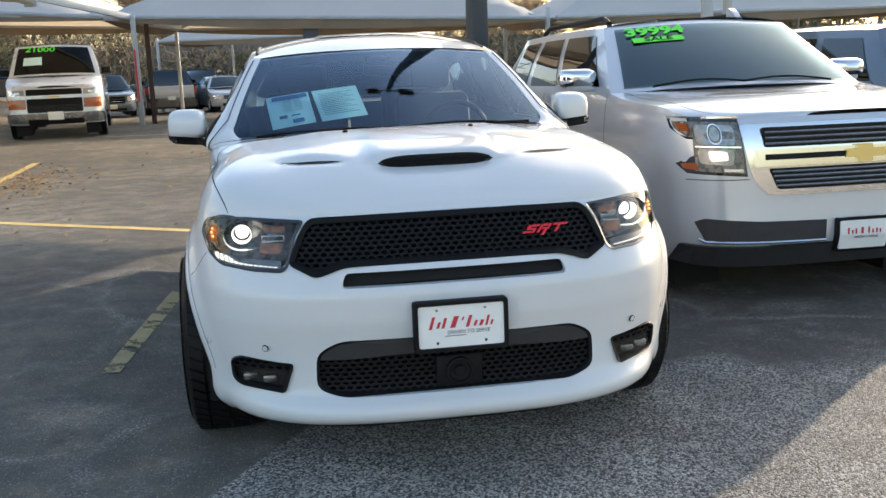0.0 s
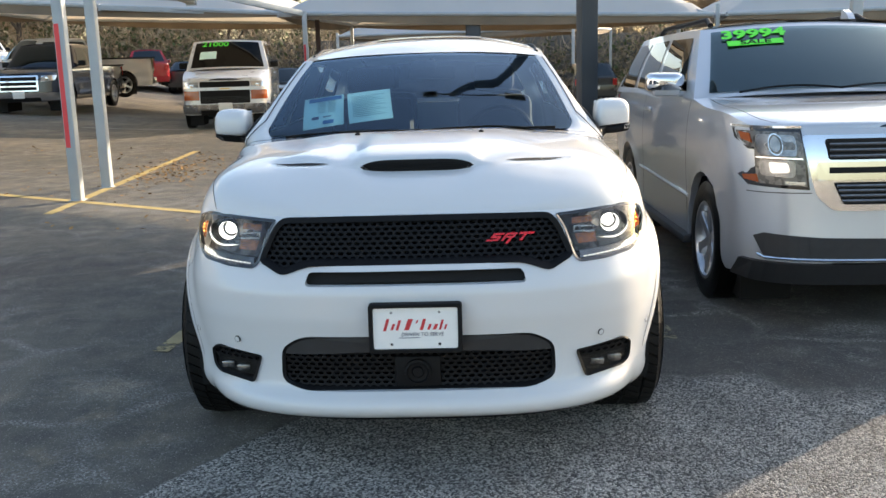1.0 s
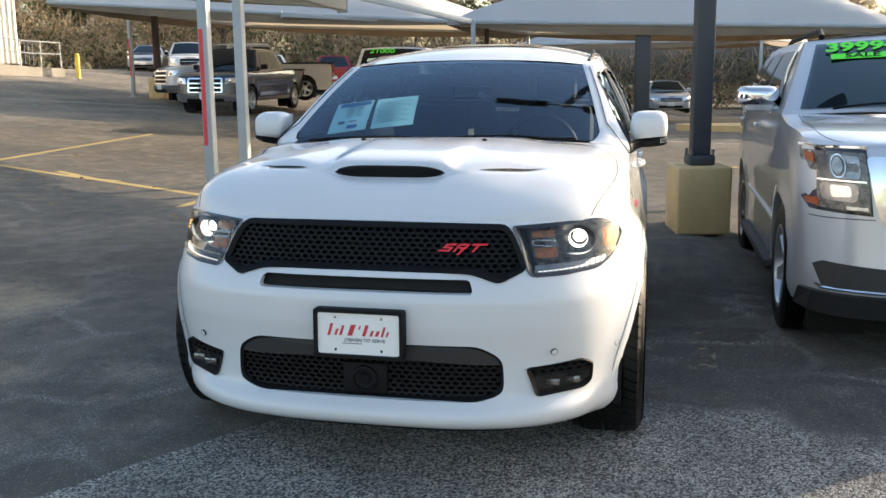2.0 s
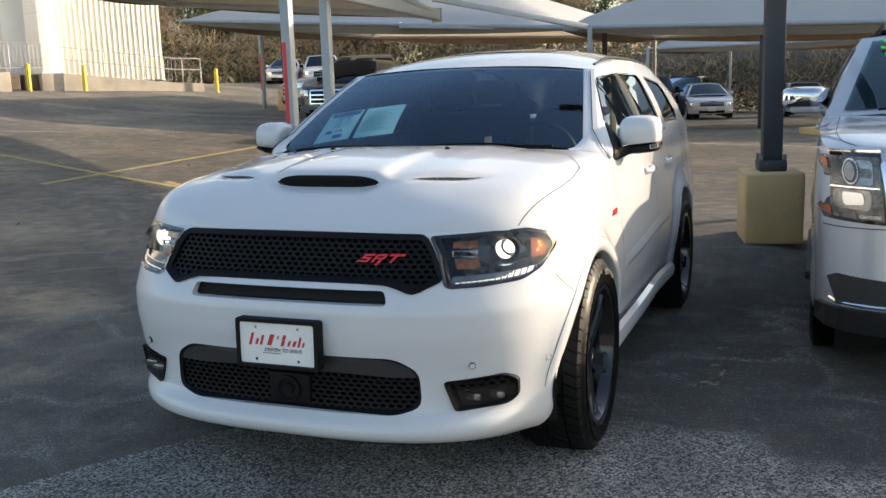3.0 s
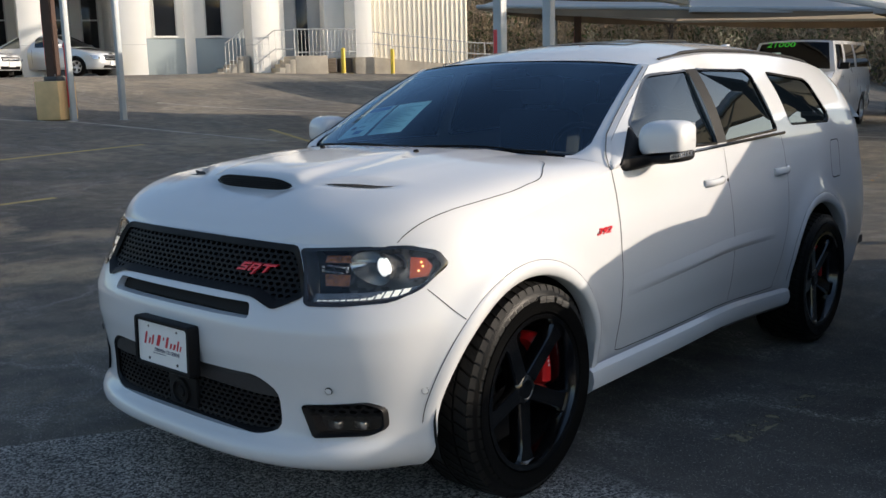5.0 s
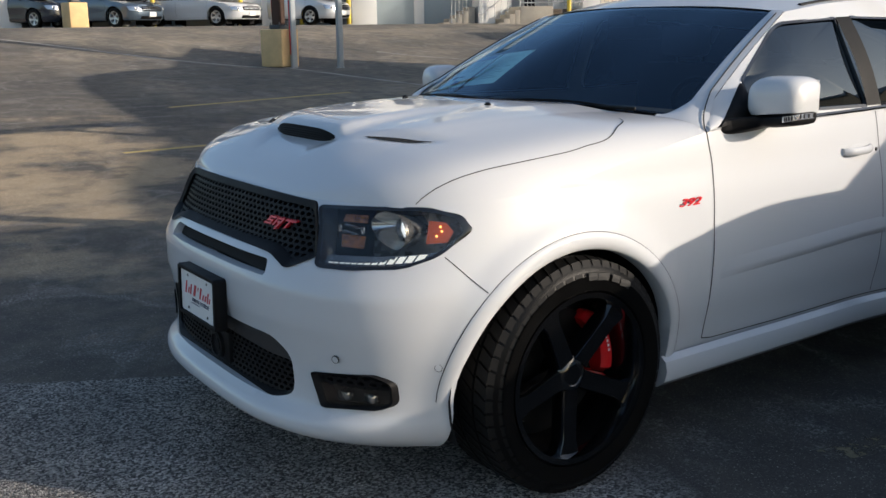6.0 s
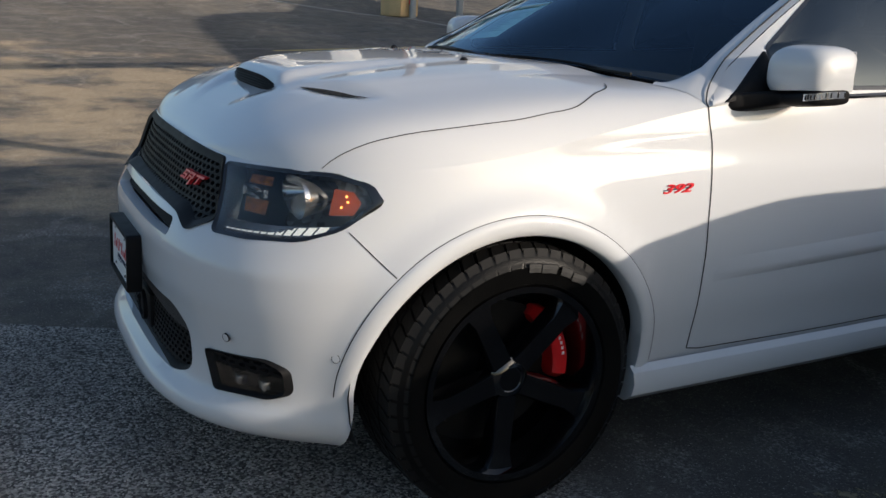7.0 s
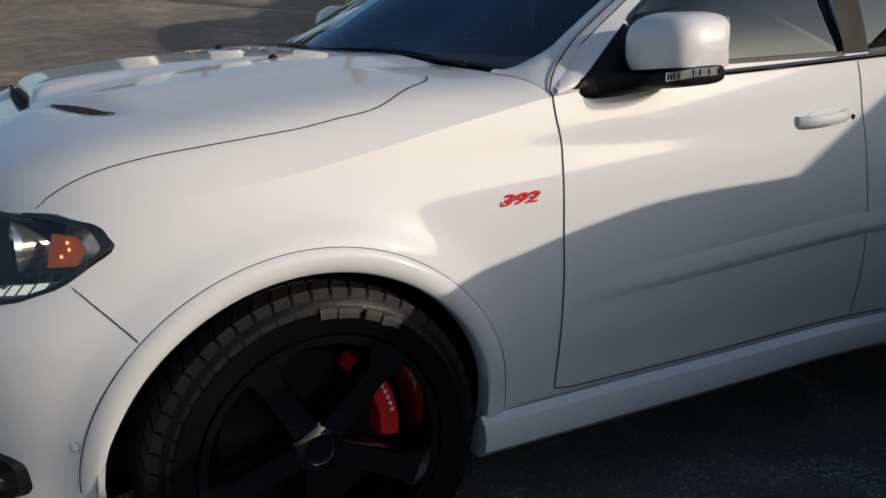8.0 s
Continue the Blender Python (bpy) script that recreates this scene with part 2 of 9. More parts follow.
def box(bm, cx, cy, cz, sx, sy, sz, bevel=0.0, m=None):
    """A box by its middle and its sizes, edges rounded by bevel."""
    r = bmesh.ops.create_cube(bm, size=1)["verts"]
    bmesh.ops.scale(bm, verts=r, vec=(sx, sy, sz))
    if bevel:
        es = list({e for v in r for e in v.link_edges})
        out = bmesh.ops.bevel(bm, geom=es, offset=bevel, segments=2, profile=0.5, affect='EDGES')
        r = list({v for f in out["faces"] for v in f.verts} | {v for v in r if v.is_valid})
    t = Matrix.Translation((cx, cy, cz))
    bmesh.ops.transform(bm, verts=r, matrix=(m @ t if m else t))
    return r


def prism(bm, poly, axis, a, b):
    """A polygon of (u, v) pairs carried along an axis (0 x, 1 y, 2 z) from a to b."""
    def at(p, w):
        return {0: (w, p[0], p[1]), 1: (p[0], w, p[1]), 2: (p[0], p[1], w)}[axis]
    lo = [bm.verts.new(at(p, a)) for p in poly]
    hi = [bm.verts.new(at(p, b)) for p in poly]
    bm.faces.new(lo)
    bm.faces.new(hi[::-1])
    n = len(poly)
    for i in range(n):
        bm.faces.new((lo[i], hi[i], hi[(i + 1) % n], lo[(i + 1) % n]))
    return lo + hi


def tube(bm, pts, r, n=8, cap=True):
    """A round bar along points; r may be a list."""
    pts = [Vector(p) for p in pts]
    rows = []
    up = Vector((0, 0, 1))
    for i, p in enumerate(pts):
        d = (pts[min(i + 1, len(pts) - 1)] - pts[max(i - 1, 0)]).normalized()
        s = d.cross(up)
        if s.length < 0.05:
            s = d.cross(Vector((1, 0, 0)))
        s.normalize()
        w = s.cross(d)
        rr = r[i] if isinstance(r, (list, tuple)) else r
        rows.append([p + rr * (math.cos(2 * math.pi * k / n) * s + math.sin(2 * math.pi * k / n) * w) for k in range(n)])
    vs = quad_grid(bm, rows, close=True)
    if cap:
        bm.faces.new(vs[0][::-1])
        bm.faces.new(vs[-1])


def lathe(bm, profile, n=40, axis=0, at=(0, 0, 0), closed=True):
    """A profile of (along, radius) pairs turned about an axis through at."""
    rows = []
    for a, r in profile:
        row = []
        for k in range(n):
            c, s = r * math.cos(2 * math.pi * k / n), r * math.sin(2 * math.pi * k / n)
            v = {0: (a, c, s), 1: (c, a, s), 2: (c, s, a)}[axis]
            row.append(Vector(v) + Vector(at))
        rows.append(row)
    if closed:
        rows.append(rows[0])
    return quad_grid(bm, rows, close=True)


def rounded(poly, r, n=4):
    """A polygon with its corners rounded by r (one number, or one for each corner)."""
    out = []
    m = len(poly)
    for i in range(m):
        p, a, b = Vector(poly[i]), Vector(poly[i - 1]), Vector(poly[(i + 1) % m])
        rr = r[i] if isinstance(r, (list, tuple)) else r
        if rr <= 0:
            out.append(tuple(p))
            continue
        da, db = (a - p), (b - p)
        la, lb = min(rr, da.length * 0.48), min(rr, db.length * 0.48)
        pa, pb = p + da.normalized() * la, p + db.normalized() * lb
        for k in range(n + 1):
            u = k / n
            q = (1 - u) ** 2 * pa + 2 * u * (1 - u) * p + u ** 2 * pb
            out.append(tuple(q))
    return out


def inside(poly, u, v):
    hit = False
    n = len(poly)
    for i in range(n):
        (a, b), (c, d) = poly[i], poly[i - 1]
        if (b > v) != (d > v) and u < (c - a) * (v - b) / (d - b) + a:
            hit = not hit
    return hit


def cut(bm, poly, axes, test, lip=None):
    """Cut a polygon (in two axes) out of the faces for which test(centre) holds; lip: how far the cut edge is turned in."""
    i, j = axes
    lo = (min(p[0] for p in poly) - 0.02, min(p[1] for p in poly) - 0.02)
    hi = (max(p[0] for p in poly) + 0.02, max(p[1] for p in poly) + 0.02)

    def near(f):
        if not test(f.calc_center_median()):
            return False
        us, ws = [v.co[i] for v in f.verts], [v.co[j] for v in f.verts]
        return max(us) > lo[0] and min(us) < hi[0] and max(ws) > lo[1] and min(ws) < hi[1]

    n = len(poly)
    pool = {f for f in bm.faces if near(f)}
    for k in range(n):
        a, b = poly[k], poly[(k + 1) % n]
        d = (b[0] - a[0], b[1] - a[1])
        if abs(d[0]) + abs(d[1]) < 1e-6:
            continue
        no, co = [0, 0, 0], [0, 0, 0]
        no[i], no[j], co[i], co[j] = d[1], -d[0], a[0], a[1]
        pad = 0.03
        box_lo = (min(a[0], b[0]) - pad, min(a[1], b[1]) - pad)
        box_hi = (max(a[0], b[0]) + pad, max(a[1], b[1]) + pad)
        fs = [f for f in pool if f.is_valid and max(v.co[i] for v in f.verts) > box_lo[0] and min(v.co[i] for v in f.verts) < box_hi[0]
              and max(v.co[j] for v in f.verts) > box_lo[1] and min(v.co[j] for v in f.verts) < box_hi[1]]
        geom = list({x for f in fs for x in (f, *f.edges, *f.verts)})
        res = bmesh.ops.bisect_plane(bm, geom=geom, dist=1e-5, plane_co=co, plane_no=no)
        pool = {f for f in pool if f.is_valid} | {g for g in res["geom"] if isinstance(g, bmesh.types.BMFace)}
    dead = []
    for f in pool:
        if f.is_valid:
            c = f.calc_center_median()
            if inside(poly, c[i], c[j]):
                dead.append(f)
    rim = set()
    gone = set(dead)
    for f in dead:
        for e in f.edges:
            if any(g not in gone for g in e.link_faces):
                rim.add(e)
    bmesh.ops.delete(bm, geom=dead, context='FACES')
    rim = [e for e in rim if e.is_valid]
    if lip and rim:
        ex = bmesh.ops.extrude_edge_only(bm, edges=rim)
        bmesh.ops.translate(bm, verts=[g for g in ex["geom"] if isinstance(g, bmesh.types.BMVert)], vec=lip)


def ribbon(bm, pts, normals, width):
    """A thin flat strip along points, lying across the given normals."""
    rows = []
    pts = [Vector(p) for p in pts]
    for k, p in enumerate(pts):
        d = (pts[min(k + 1, len(pts) - 1)] - pts[max(k - 1, 0)]).normalized()
        s = d.cross(normals[k] if isinstance(normals, list) else normals).normalized() * width / 2
        rows.append([p - s, p + s])
    quad_grid(bm, rows)


def words(name, text, size, mat, parent, m, label="", depth=0.002, shear=0.0, stretch=1.0, bold=0.0):
    """Lettering as a flat mesh with a little depth."""
    cu = bpy.data.curves.new(name, 'FONT')
    cu.body, cu.size, cu.extrude, cu.shear = text, size, depth, shear
    cu.offset = bold
    cu.align_x, cu.align_y = 'CENTER', 'CENTER'
    cu.resolution_u = 3
    tmp = new(name + "_source", cu)
    bpy.context.view_layer.update()
    me = bpy.data.meshes.new_from_object(tmp.evaluated_get(bpy.context.evaluated_depsgraph_get()))
    bpy.data.objects.remove(tmp)
    bpy.data.curves.remove(cu)
    me.name = name
    me.materials.clear()
    me.materials.append(mat)
    ob = new(name, me)
    ob.parent = parent
    ob.matrix_local = m @ Matrix.Diagonal((stretch, 1, 1, 1))
    if label:
        ob["label"] = label
    return ob
# ---- vehicle bodies ----
def half_width(P, z, y):
    """Half width of a body at height z and length y, with flares round the wheels."""
    x = ip(P["xs"], z) * ip(P["taper"], y)
    for wy in P["wheels"]:
        d = math.hypot(y - wy, z - P["wheel_z"]) - P["arch"]
        if z > 0.2:
            x += P["flare"] * math.exp(-(d / 0.075) ** 2) if d < 0 else P["flare"] * math.exp(-(d / 0.05) ** 2)
    return x


def top_edge(P, y):
    return ip(P["ze"], y)


def wrap_stations(P, nth, step, nz, fine=None):
    """Upright strips of points round one side of the body, from the front's middle to the back's middle."""
    out = []
    zb, zc, e = P["zb"], P["front"][-1][0], 2.0 / P["p"]
    vs = P["rows"] if "rows" in P else [k / nz for k in range(nz + 1)]
    y0t = P["front"][-1][1]
    for k in range(nth + 1):
        a = math.pi / 2 * (1 - k / nth)
        cx, sy = max(0.0, math.cos(a)) ** e, max(0.0, math.sin(a)) ** e
        if k == 0:
            cx, sy = 0.0, 1.0
        zt = top_edge(P, y0t + (P["yA"] - y0t) * (1 - sy))
        col = []
        for v in vs:
            z = zb + v * (zt - zb)
            y0 = ip(P["front"], zb + v * (zc - zb))
            y = y0 + (P["yA"] - y0) * (1 - sy)
            col.append(Vector((half_width(P, z, y) * cx, y, z)))
        out.append(col)
    n = max(2, round((P["yB"] - P["yA"]) / step))
    for k in range(1, n):
        y = P["yA"] + (P["yB"] - P["yA"]) * k / n
        zt = top_edge(P, y)
        out.append([Vector((half_width(P, zb + v * (zt - zb), y), y, zb + v * (zt - zb))) for v in vs])
    m = max(6, nth // 3)
    zr = P["rear"][-1][0]
    for k in range(m + 1):
        a = math.pi / 2 * k / m
        cx, sy = max(0.0, math.cos(a)) ** 0.5, max(0.0, math.sin(a)) ** 0.5
        if k == m:
            cx, sy = 0.0, 1.0
        col = []
        for v in vs:
            yl = ip(P["rear"], zb + v * (zr - zb))
            y = P["yB"] + (yl - P["yB"]) * sy
            zt = top_edge(P, y)
            z = zb + v * (zt - zb)
            col.append(Vector((half_width(P, z, P["yB"]) * cx, y, z)))
        out.append(col)
    return out


def both_sides(bm, cols):
    for s in (1, -1):
        quad_grid(bm, [[Vector((s * p.x, p.y, p.z)) for p in c] for c in cols])
    bmesh.ops.remove_doubles(bm, verts=bm.verts[:], dist=0.0004)


def outline_x(P, y):
    """Half width of the body's upper outline at length y."""
    y0t, e = P["front"][-1][1], P["p"]
    x = half_width(P, top_edge(P, y), y)
    if y < P["yA"]:
        u = max(0.0, min(1.0, (P["yA"] - y) / (P["yA"] - y0t)))
        x *= max(0.0, 1 - u ** e) ** (1 / e)
    return x


def hood_z(P, x, y, ox):
    r = min(1.0, abs(x) / max(ox, 1e-4))
    s, ze = ip(P["spine"], y), top_edge(P, y)
    a = P.get("crown", 0.45)
    z = s - (s - ze) * (a * r ** 2.5 + (1 - a) * r ** P.get("edge", 12))
    if "relief" in P:
        z += P["relief"](x, y)
    return z


def hood_rows(P, ny, nr):
    y0, y1, sw = P["front"][-1][1] + 0.001, P["cowl"], P["sweep"]
    rows = []
    for i in range(ny + 1):
        t = (i / ny) ** 1.25
        row = []
        for j in range(-nr, nr + 1):
            r = math.copysign(1 - (1 - abs(j) / nr) ** 1.35, j)
            y = y0 + t * (y1 - y0) + sw * r * r * t ** 2
            ox = outline_x(P, y)
            x = r * ox
            row.append(Vector((x, y, hood_z(P, x, y, ox))))
        rows.append(row)
    return rows


def wheel(parent, x, y, z, R, W, rim, side, m_rim, spokes=5, detail=2, caliper=None, steer=0.0):
    """A wheel under its vehicle: tyre, rim, disc, hub and, where it shows, the brake caliper. side: +1 faces +x."""
    hub = new("wheel")
    hub.empty_display_size = 0.1
    hub.parent = parent
    hub.matrix_local = Matrix.Translation((x, y, z)) @ pose(0, 0, 0, 0, 0, (0 if side > 0 else 180) + steer)
    seg = 72 if detail > 1 else 28
    bm = bmesh.new()
    h = W / 2
    lathe(bm, [(-h * 0.72, rim + 0.006), (-h * 0.98, rim + 0.035), (-h * 1.02, (rim + R) / 2), (-h * 0.93, R - 0.03), (-h * 0.80, R - 0.008),
               (0, R), (h * 0.84, R - 0.008), (h * 0.95, R - 0.028), (h * 1.0, R - 0.055), (h * 1.03, (rim + R) / 2 + 0.01), (h * 1.0, rim + 0.04),
               (h * 0.97, rim + 0.018), (h * 0.90, rim + 0.014), (h * 0.86, rim + 0.002)], seg, 0)
    part("tyre", bm, M_RUBBER, hub, "black low-profile road tyre" if detail > 1 else "", sharp=40)
    if detail > 1:
        bm = bmesh.new()
        n = 54
        for k in range(n):
            a = 2 * math.pi * k / n
            for row, (x0, x1, off) in enumerate(((-1.0, -0.52, 0.0), (-0.46, -0.04, 0.5), (0.04, 0.46, 0.0), (0.52, 0.84, 0.5), (0.84, 1.0, 0.5))):
                b = a + off * 2 * math.pi / n
                da = 2 * math.pi / n * (0.84 if row in (1, 2) else 0.80)
                sk = (0.012, 0.060, 0.045, 0.030, 0.012)[row]
                pts = []
                if row == 4:
                    b += 0.030
                for xx, bb in ((x0, b - sk), (x1, b + sk), (x1, b + da + sk), (x0, b + da - sk)):
                    drop = 0.005 * max(0.0, abs(xx) - 0.5) / 0.34 + 0.042 * max(0.0, abs(xx) - 0.84) / 0.16
                    pts.append((xx * h, bb, R - 0.001 - drop))
                lo = [bm.verts.new((px, (rr - 0.010) * math.cos(bb), (rr - 0.010) * math.sin(bb))) for px, bb, rr in pts]
                hi = [bm.verts.new((px, (rr + 0.005) * math.cos(bb), (rr + 0.005) * math.sin(bb))) for px, bb, rr in pts]
                bm.faces.new(hi)
                for q in range(4):
                    bm.faces.new((lo[q], lo[(q + 1) % 4], hi[(q + 1) % 4], hi[q]))
        part("tread", bm, M_TREAD, hub, "worn dusty tread blocks", smooth=False)
        # raised lettering on the sidewall as plain bars
        for deg in (86, 77, 68, 59):
            bm = bmesh.new()
            rows = []
            for rr, xx in ((rim + 0.052, 1.018), (rim + 0.053, 1.040), (rim + 0.065, 1.040), (rim + 0.076, 1.028), (rim + 0.077, 1.000)):
                rows.append([(h * xx + 0.001, rr * math.cos(math.radians(deg + d + 2 * (d > 0) * (deg % 2))), rr * math.sin(math.radians(deg + d))) for d in (-3.2, 0.0, 3.2)])
            quad_grid(bm, rows)
            part("lettering", bm, M_SIDEWALL, hub, "grey raised sidewall lettering", smooth=False)
    bm = bmesh.new()
    lathe(bm, [(h * 0.90, rim + 0.012), (h * 0.96, rim + 0.010), (h * 0.95, rim - 0.008), (h * 0.80, rim - 0.016), (h * 0.2, rim - 0.035),
               (-h * 0.8, rim - 0.02), (-h * 0.9, rim + 0.005), (-h * 0.5, rim - 0.010)], seg, 0)
    part("rim", bm, m_rim, hub, sharp=50)
    bm = bmesh.new()
    lathe(bm, [(0.0, 0.050), (h * 0.60, 0.062), (h * 0.67, 0.048), (h * 0.69, 0.036), (h * 0.675, 0.033), (h * 0.68, 0.001), (0.0, 0.001)], 30, 0)
    part("hub_cap", bm, m_rim, hub)
    for k in range(spokes):
        a0 = 2 * math.pi * k / spokes + math.radians(-97)
        bm = bmesh.new()
        rows = []
        for t in (0.0, 0.25, 0.5, 0.75, 1.0):
            r = 0.05 + (rim - 0.058) * t
            w = 0.037 - 0.004 * t + 0.020 * max(0, t - 0.75) / 0.25
            f = h * (0.66 + 0.16 * t)
            row = []
            for u, d in ((-1.0, -0.050), (-0.97, -0.012), (-0.78, 0.0), (0.78, 0.0), (0.97, -0.012), (1.0, -0.050)):
                row.append((f + d, r * math.cos(a0) - u * w * math.sin(a0), r * math.sin(a0) + u * w * math.cos(a0)))
            rows.append(row)
        quad_grid(bm, rows)
        part("spoke", bm, m_rim, hub, sharp=30)
    bm = bmesh.new()
    lathe(bm, [(h * 0.05, 0.09), (h * 0.05, rim * 0.74), (-h * 0.05, rim * 0.74), (-h * 0.05, 0.09)], 40, 0)
    part("brake_disc", bm, M_DISC if detail > 1 else M_DARK, hub)
    bm = bmesh.new()
    lathe(bm, [(-h * 0.30, 0.001), (-h * 0.30, rim * 0.95), (-h * 0.36, rim * 0.95), (-h * 0.36, 0.001)], 40, 0)
    part("dust_shield", bm, M_DARK, hub)
    if caliper:
        bm = bmesh.new()
        rows = []
        for k in range(13):
            a = math.radians(caliper - 36 + 72 * k / 12)
            e = 1.0 if 0 < k < 12 else 0.6
            row = []
            for ff, rr in ((0.02, 0.62), (0.02, 0.78), (0.10, 0.83), (0.36, 0.82), (0.43, 0.79), (0.43, 0.69), (0.36, 0.64), (0.10, 0.63)):
                r2 = rim * (0.72 + (rr - 0.72) * e)
                row.append((h * ff * e, r2 * math.cos(a), r2 * math.sin(a)))
            rows.append(row)
        vs = quad_grid(bm, rows, close=True)
        bm.faces.new(vs[0])
        bm.faces.new(vs[-1][::-1])
        cal = part("brake_caliper", bm, M_RED, hub, "glossy red brake caliper", sharp=40)
        bm = bmesh.new()
        for k in range(6):
            a = math.radians(caliper - 12 + 24 * k / 5)
            r2 = rim * 0.745
            box(bm, h * 0.437, r2 * math.cos(a), r2 * math.sin(a), 0.002, 0.007, 0.009, 0, None)
        part("lettering_bar", bm, M_PLATE, cal, "small white lettering bars", smooth=False)
    return hub
# ---- the white sport SUV ----
def suv_relief(x, y):
    """Scoop, creases and power bulge of the bonnet."""
    ax = abs(x)
    z = 0.012 * (1 - min(1.0, max(0.0, (ax - 0.36) / 0.16))) * min(1.0, max(0.0, (y - 0.30) / 0.25)) ** 1
    step = 1 / (1 + math.exp(-(y - 0.492) / 0.006))
    wide = 1 / (1 + math.exp((ax - 0.235) / 0.012))
    fall = max(0.0, 1 - max(0.0, y - 0.50) / 0.75) ** 1.3
    z += 0.024 * step * wide * fall
    ramp = max(0.0, 1 - abs(y - 0.485) / 0.17) if y < 0.487 else 0.0
    z -= 0.022 * ramp * (1 / (1 + math.exp((ax - 0.16 - 0.45 * max(0, y - 0.33)) / 0.02)))
    vx = (ax - 0.465) / 0.15
    line = 0.590 + 0.50 * (ax - 0.46)
    dip = math.exp(-((y - line + 0.02) / 0.030) ** 2) * max(0.0, 1 - vx * vx)
    z -= 0.010 * dip
    z += 0.012 * math.exp(-((ax - 0.47 - 0.08 * (y - 0.6)) / 0.10) ** 2) * max(0.0, min(1.0, (y - line) / 0.05)) * max(0.0, 1 - max(0, y - 0.7) / 0.6)
    return z


SUV = dict(
    p=3.1, yA=0.95, yB=4.55, zb=0.228, cowl=1.40, sweep=0.20,
    xs=[(0.22, 0.868), (0.27, 0.893), (0.34, 0.912), (0.42, 0.926), (0.52, 0.944), (0.66, 0.950), (0.80, 0.938), (0.90, 0.924), (0.98, 0.906), (1.06, 0.893), (1.14, 0.872), (1.2, 0.85)],
    taper=[(0.0, 1.004), (0.60, 1.004), (0.95, 0.998), (1.5, 0.984), (2.6, 0.988), (3.9, 0.99), (5.1, 0.94)],
    wheels=(0.92, 3.925), wheel_z=0.39, arch=0.460, flare=0.026,
    front=[(0.228, 0.125), (0.25, 0.070), (0.28, 0.045), (0.315, 0.055), (0.35, 0.095), (0.45, 0.106), (0.55, 0.095), (0.62, 0.083), (0.70, 0.083), (0.74, 0.098), (0.79, 0.128), (0.83, 0.160), (0.90, 0.190), (0.945, 0.212), (0.968, 0.238)],
    rear=[(0.228, 5.00), (0.5, 5.08), (0.8, 5.08), (1.14, 5.0)],
    ze=[(0.2, 0.968), (0.30, 0.966), (0.42, 0.962), (0.55, 0.972), (0.75, 0.985), (0.95, 1.005), (1.2, 1.045), (1.45, 1.085), (1.65, 1.110), (2.4, 1.122), (3.4, 1.135), (4.4, 1.15), (5.1, 1.15)],
    spine=[(0.2, 0.968), (0.239, 0.968), (0.262, 0.992), (0.32, 1.038), (0.42, 1.092), (0.55, 1.134), (0.75, 1.162), (1.0, 1.182), (1.25, 1.186), (1.45, 1.176), (1.7, 1.17)],
    relief=suv_relief, crown=0.42, edge=20)


def suv_side_x(y, z):
    """Outer x of the side at (y, z), wherever the front's rounding has not yet begun."""
    zt = top_edge(SUV, y)
    if z <= zt:
        x = half_width(SUV, z, y)
        if y < SUV["yA"]:
            v = (z - SUV["zb"]) / (zt - SUV["zb"])
            y0 = ip(SUV["front"], SUV["zb"] + v * (SUV["front"][-1][0] - SUV["zb"]))
            u = max(0.0, min(1.0, (SUV["yA"] - y) / (SUV["yA"] - y0)))
            x *= max(0.0, 1 - u ** SUV["p"]) ** (1 / SUV["p"])
        return x
    return half_width(SUV, zt, y)


def suv_front_y(x, z):
    """y of the front face at (x, z)."""
    z = min(z, 0.967)
    v = (z - SUV["zb"]) / (SUV["front"][-1][0] - SUV["zb"])
    y0 = ip(SUV["front"], z)
    r = min(0.999, abs(x) / half_width(SUV, z, 0.5))
    return y0 + (SUV["yA"] - y0) * (1 - (1 - r ** SUV["p"]) ** (1 / SUV["p"]))


GRILLE = rounded([(-0.500, 0.962), (-0.25, 0.966), (0.25, 0.966), (0.500, 0.962), (0.535, 0.91), (0.578, 0.812), (0.485, 0.768), (0.385, 0.800), (-0.385, 0.800), (-0.485, 0.768), (-0.578, 0.812), (-0.535, 0.91)],
                 [0.03, 0.05, 0.05, 0.03, 0.02, 0.02, 0.02, 0.03, 0.03, 0.02, 0.02, 0.02], 3)
SLOT = rounded([(-0.40, 0.733), (-0.385, 0.781), (0.385, 0.781), (0.40, 0.733)], 0.018, 3)
LOWER = rounded([(-0.505, 0.37), (-0.50, 0.50), (-0.42, 0.547), (0.42, 0.547), (0.50, 0.50), (0.505, 0.37), (0.42, 0.342), (-0.42, 0.342)], 0.035, 3)
FOG = rounded([(0.578, 0.462), (0.765, 0.478), (0.805, 0.455), (0.802, 0.385), (0.775, 0.366), (0.615, 0.355)], 0.016, 3)
LAMP = rounded([(0.510, 0.956), (0.66, 0.963), (0.806, 0.966), (0.866, 0.944), (0.890, 0.896), (0.860, 0.826), (0.815, 0.797), (0.70, 0.788), (0.598, 0.786), (0.578, 0.800), (0.543, 0.905)], 0.016, 3)


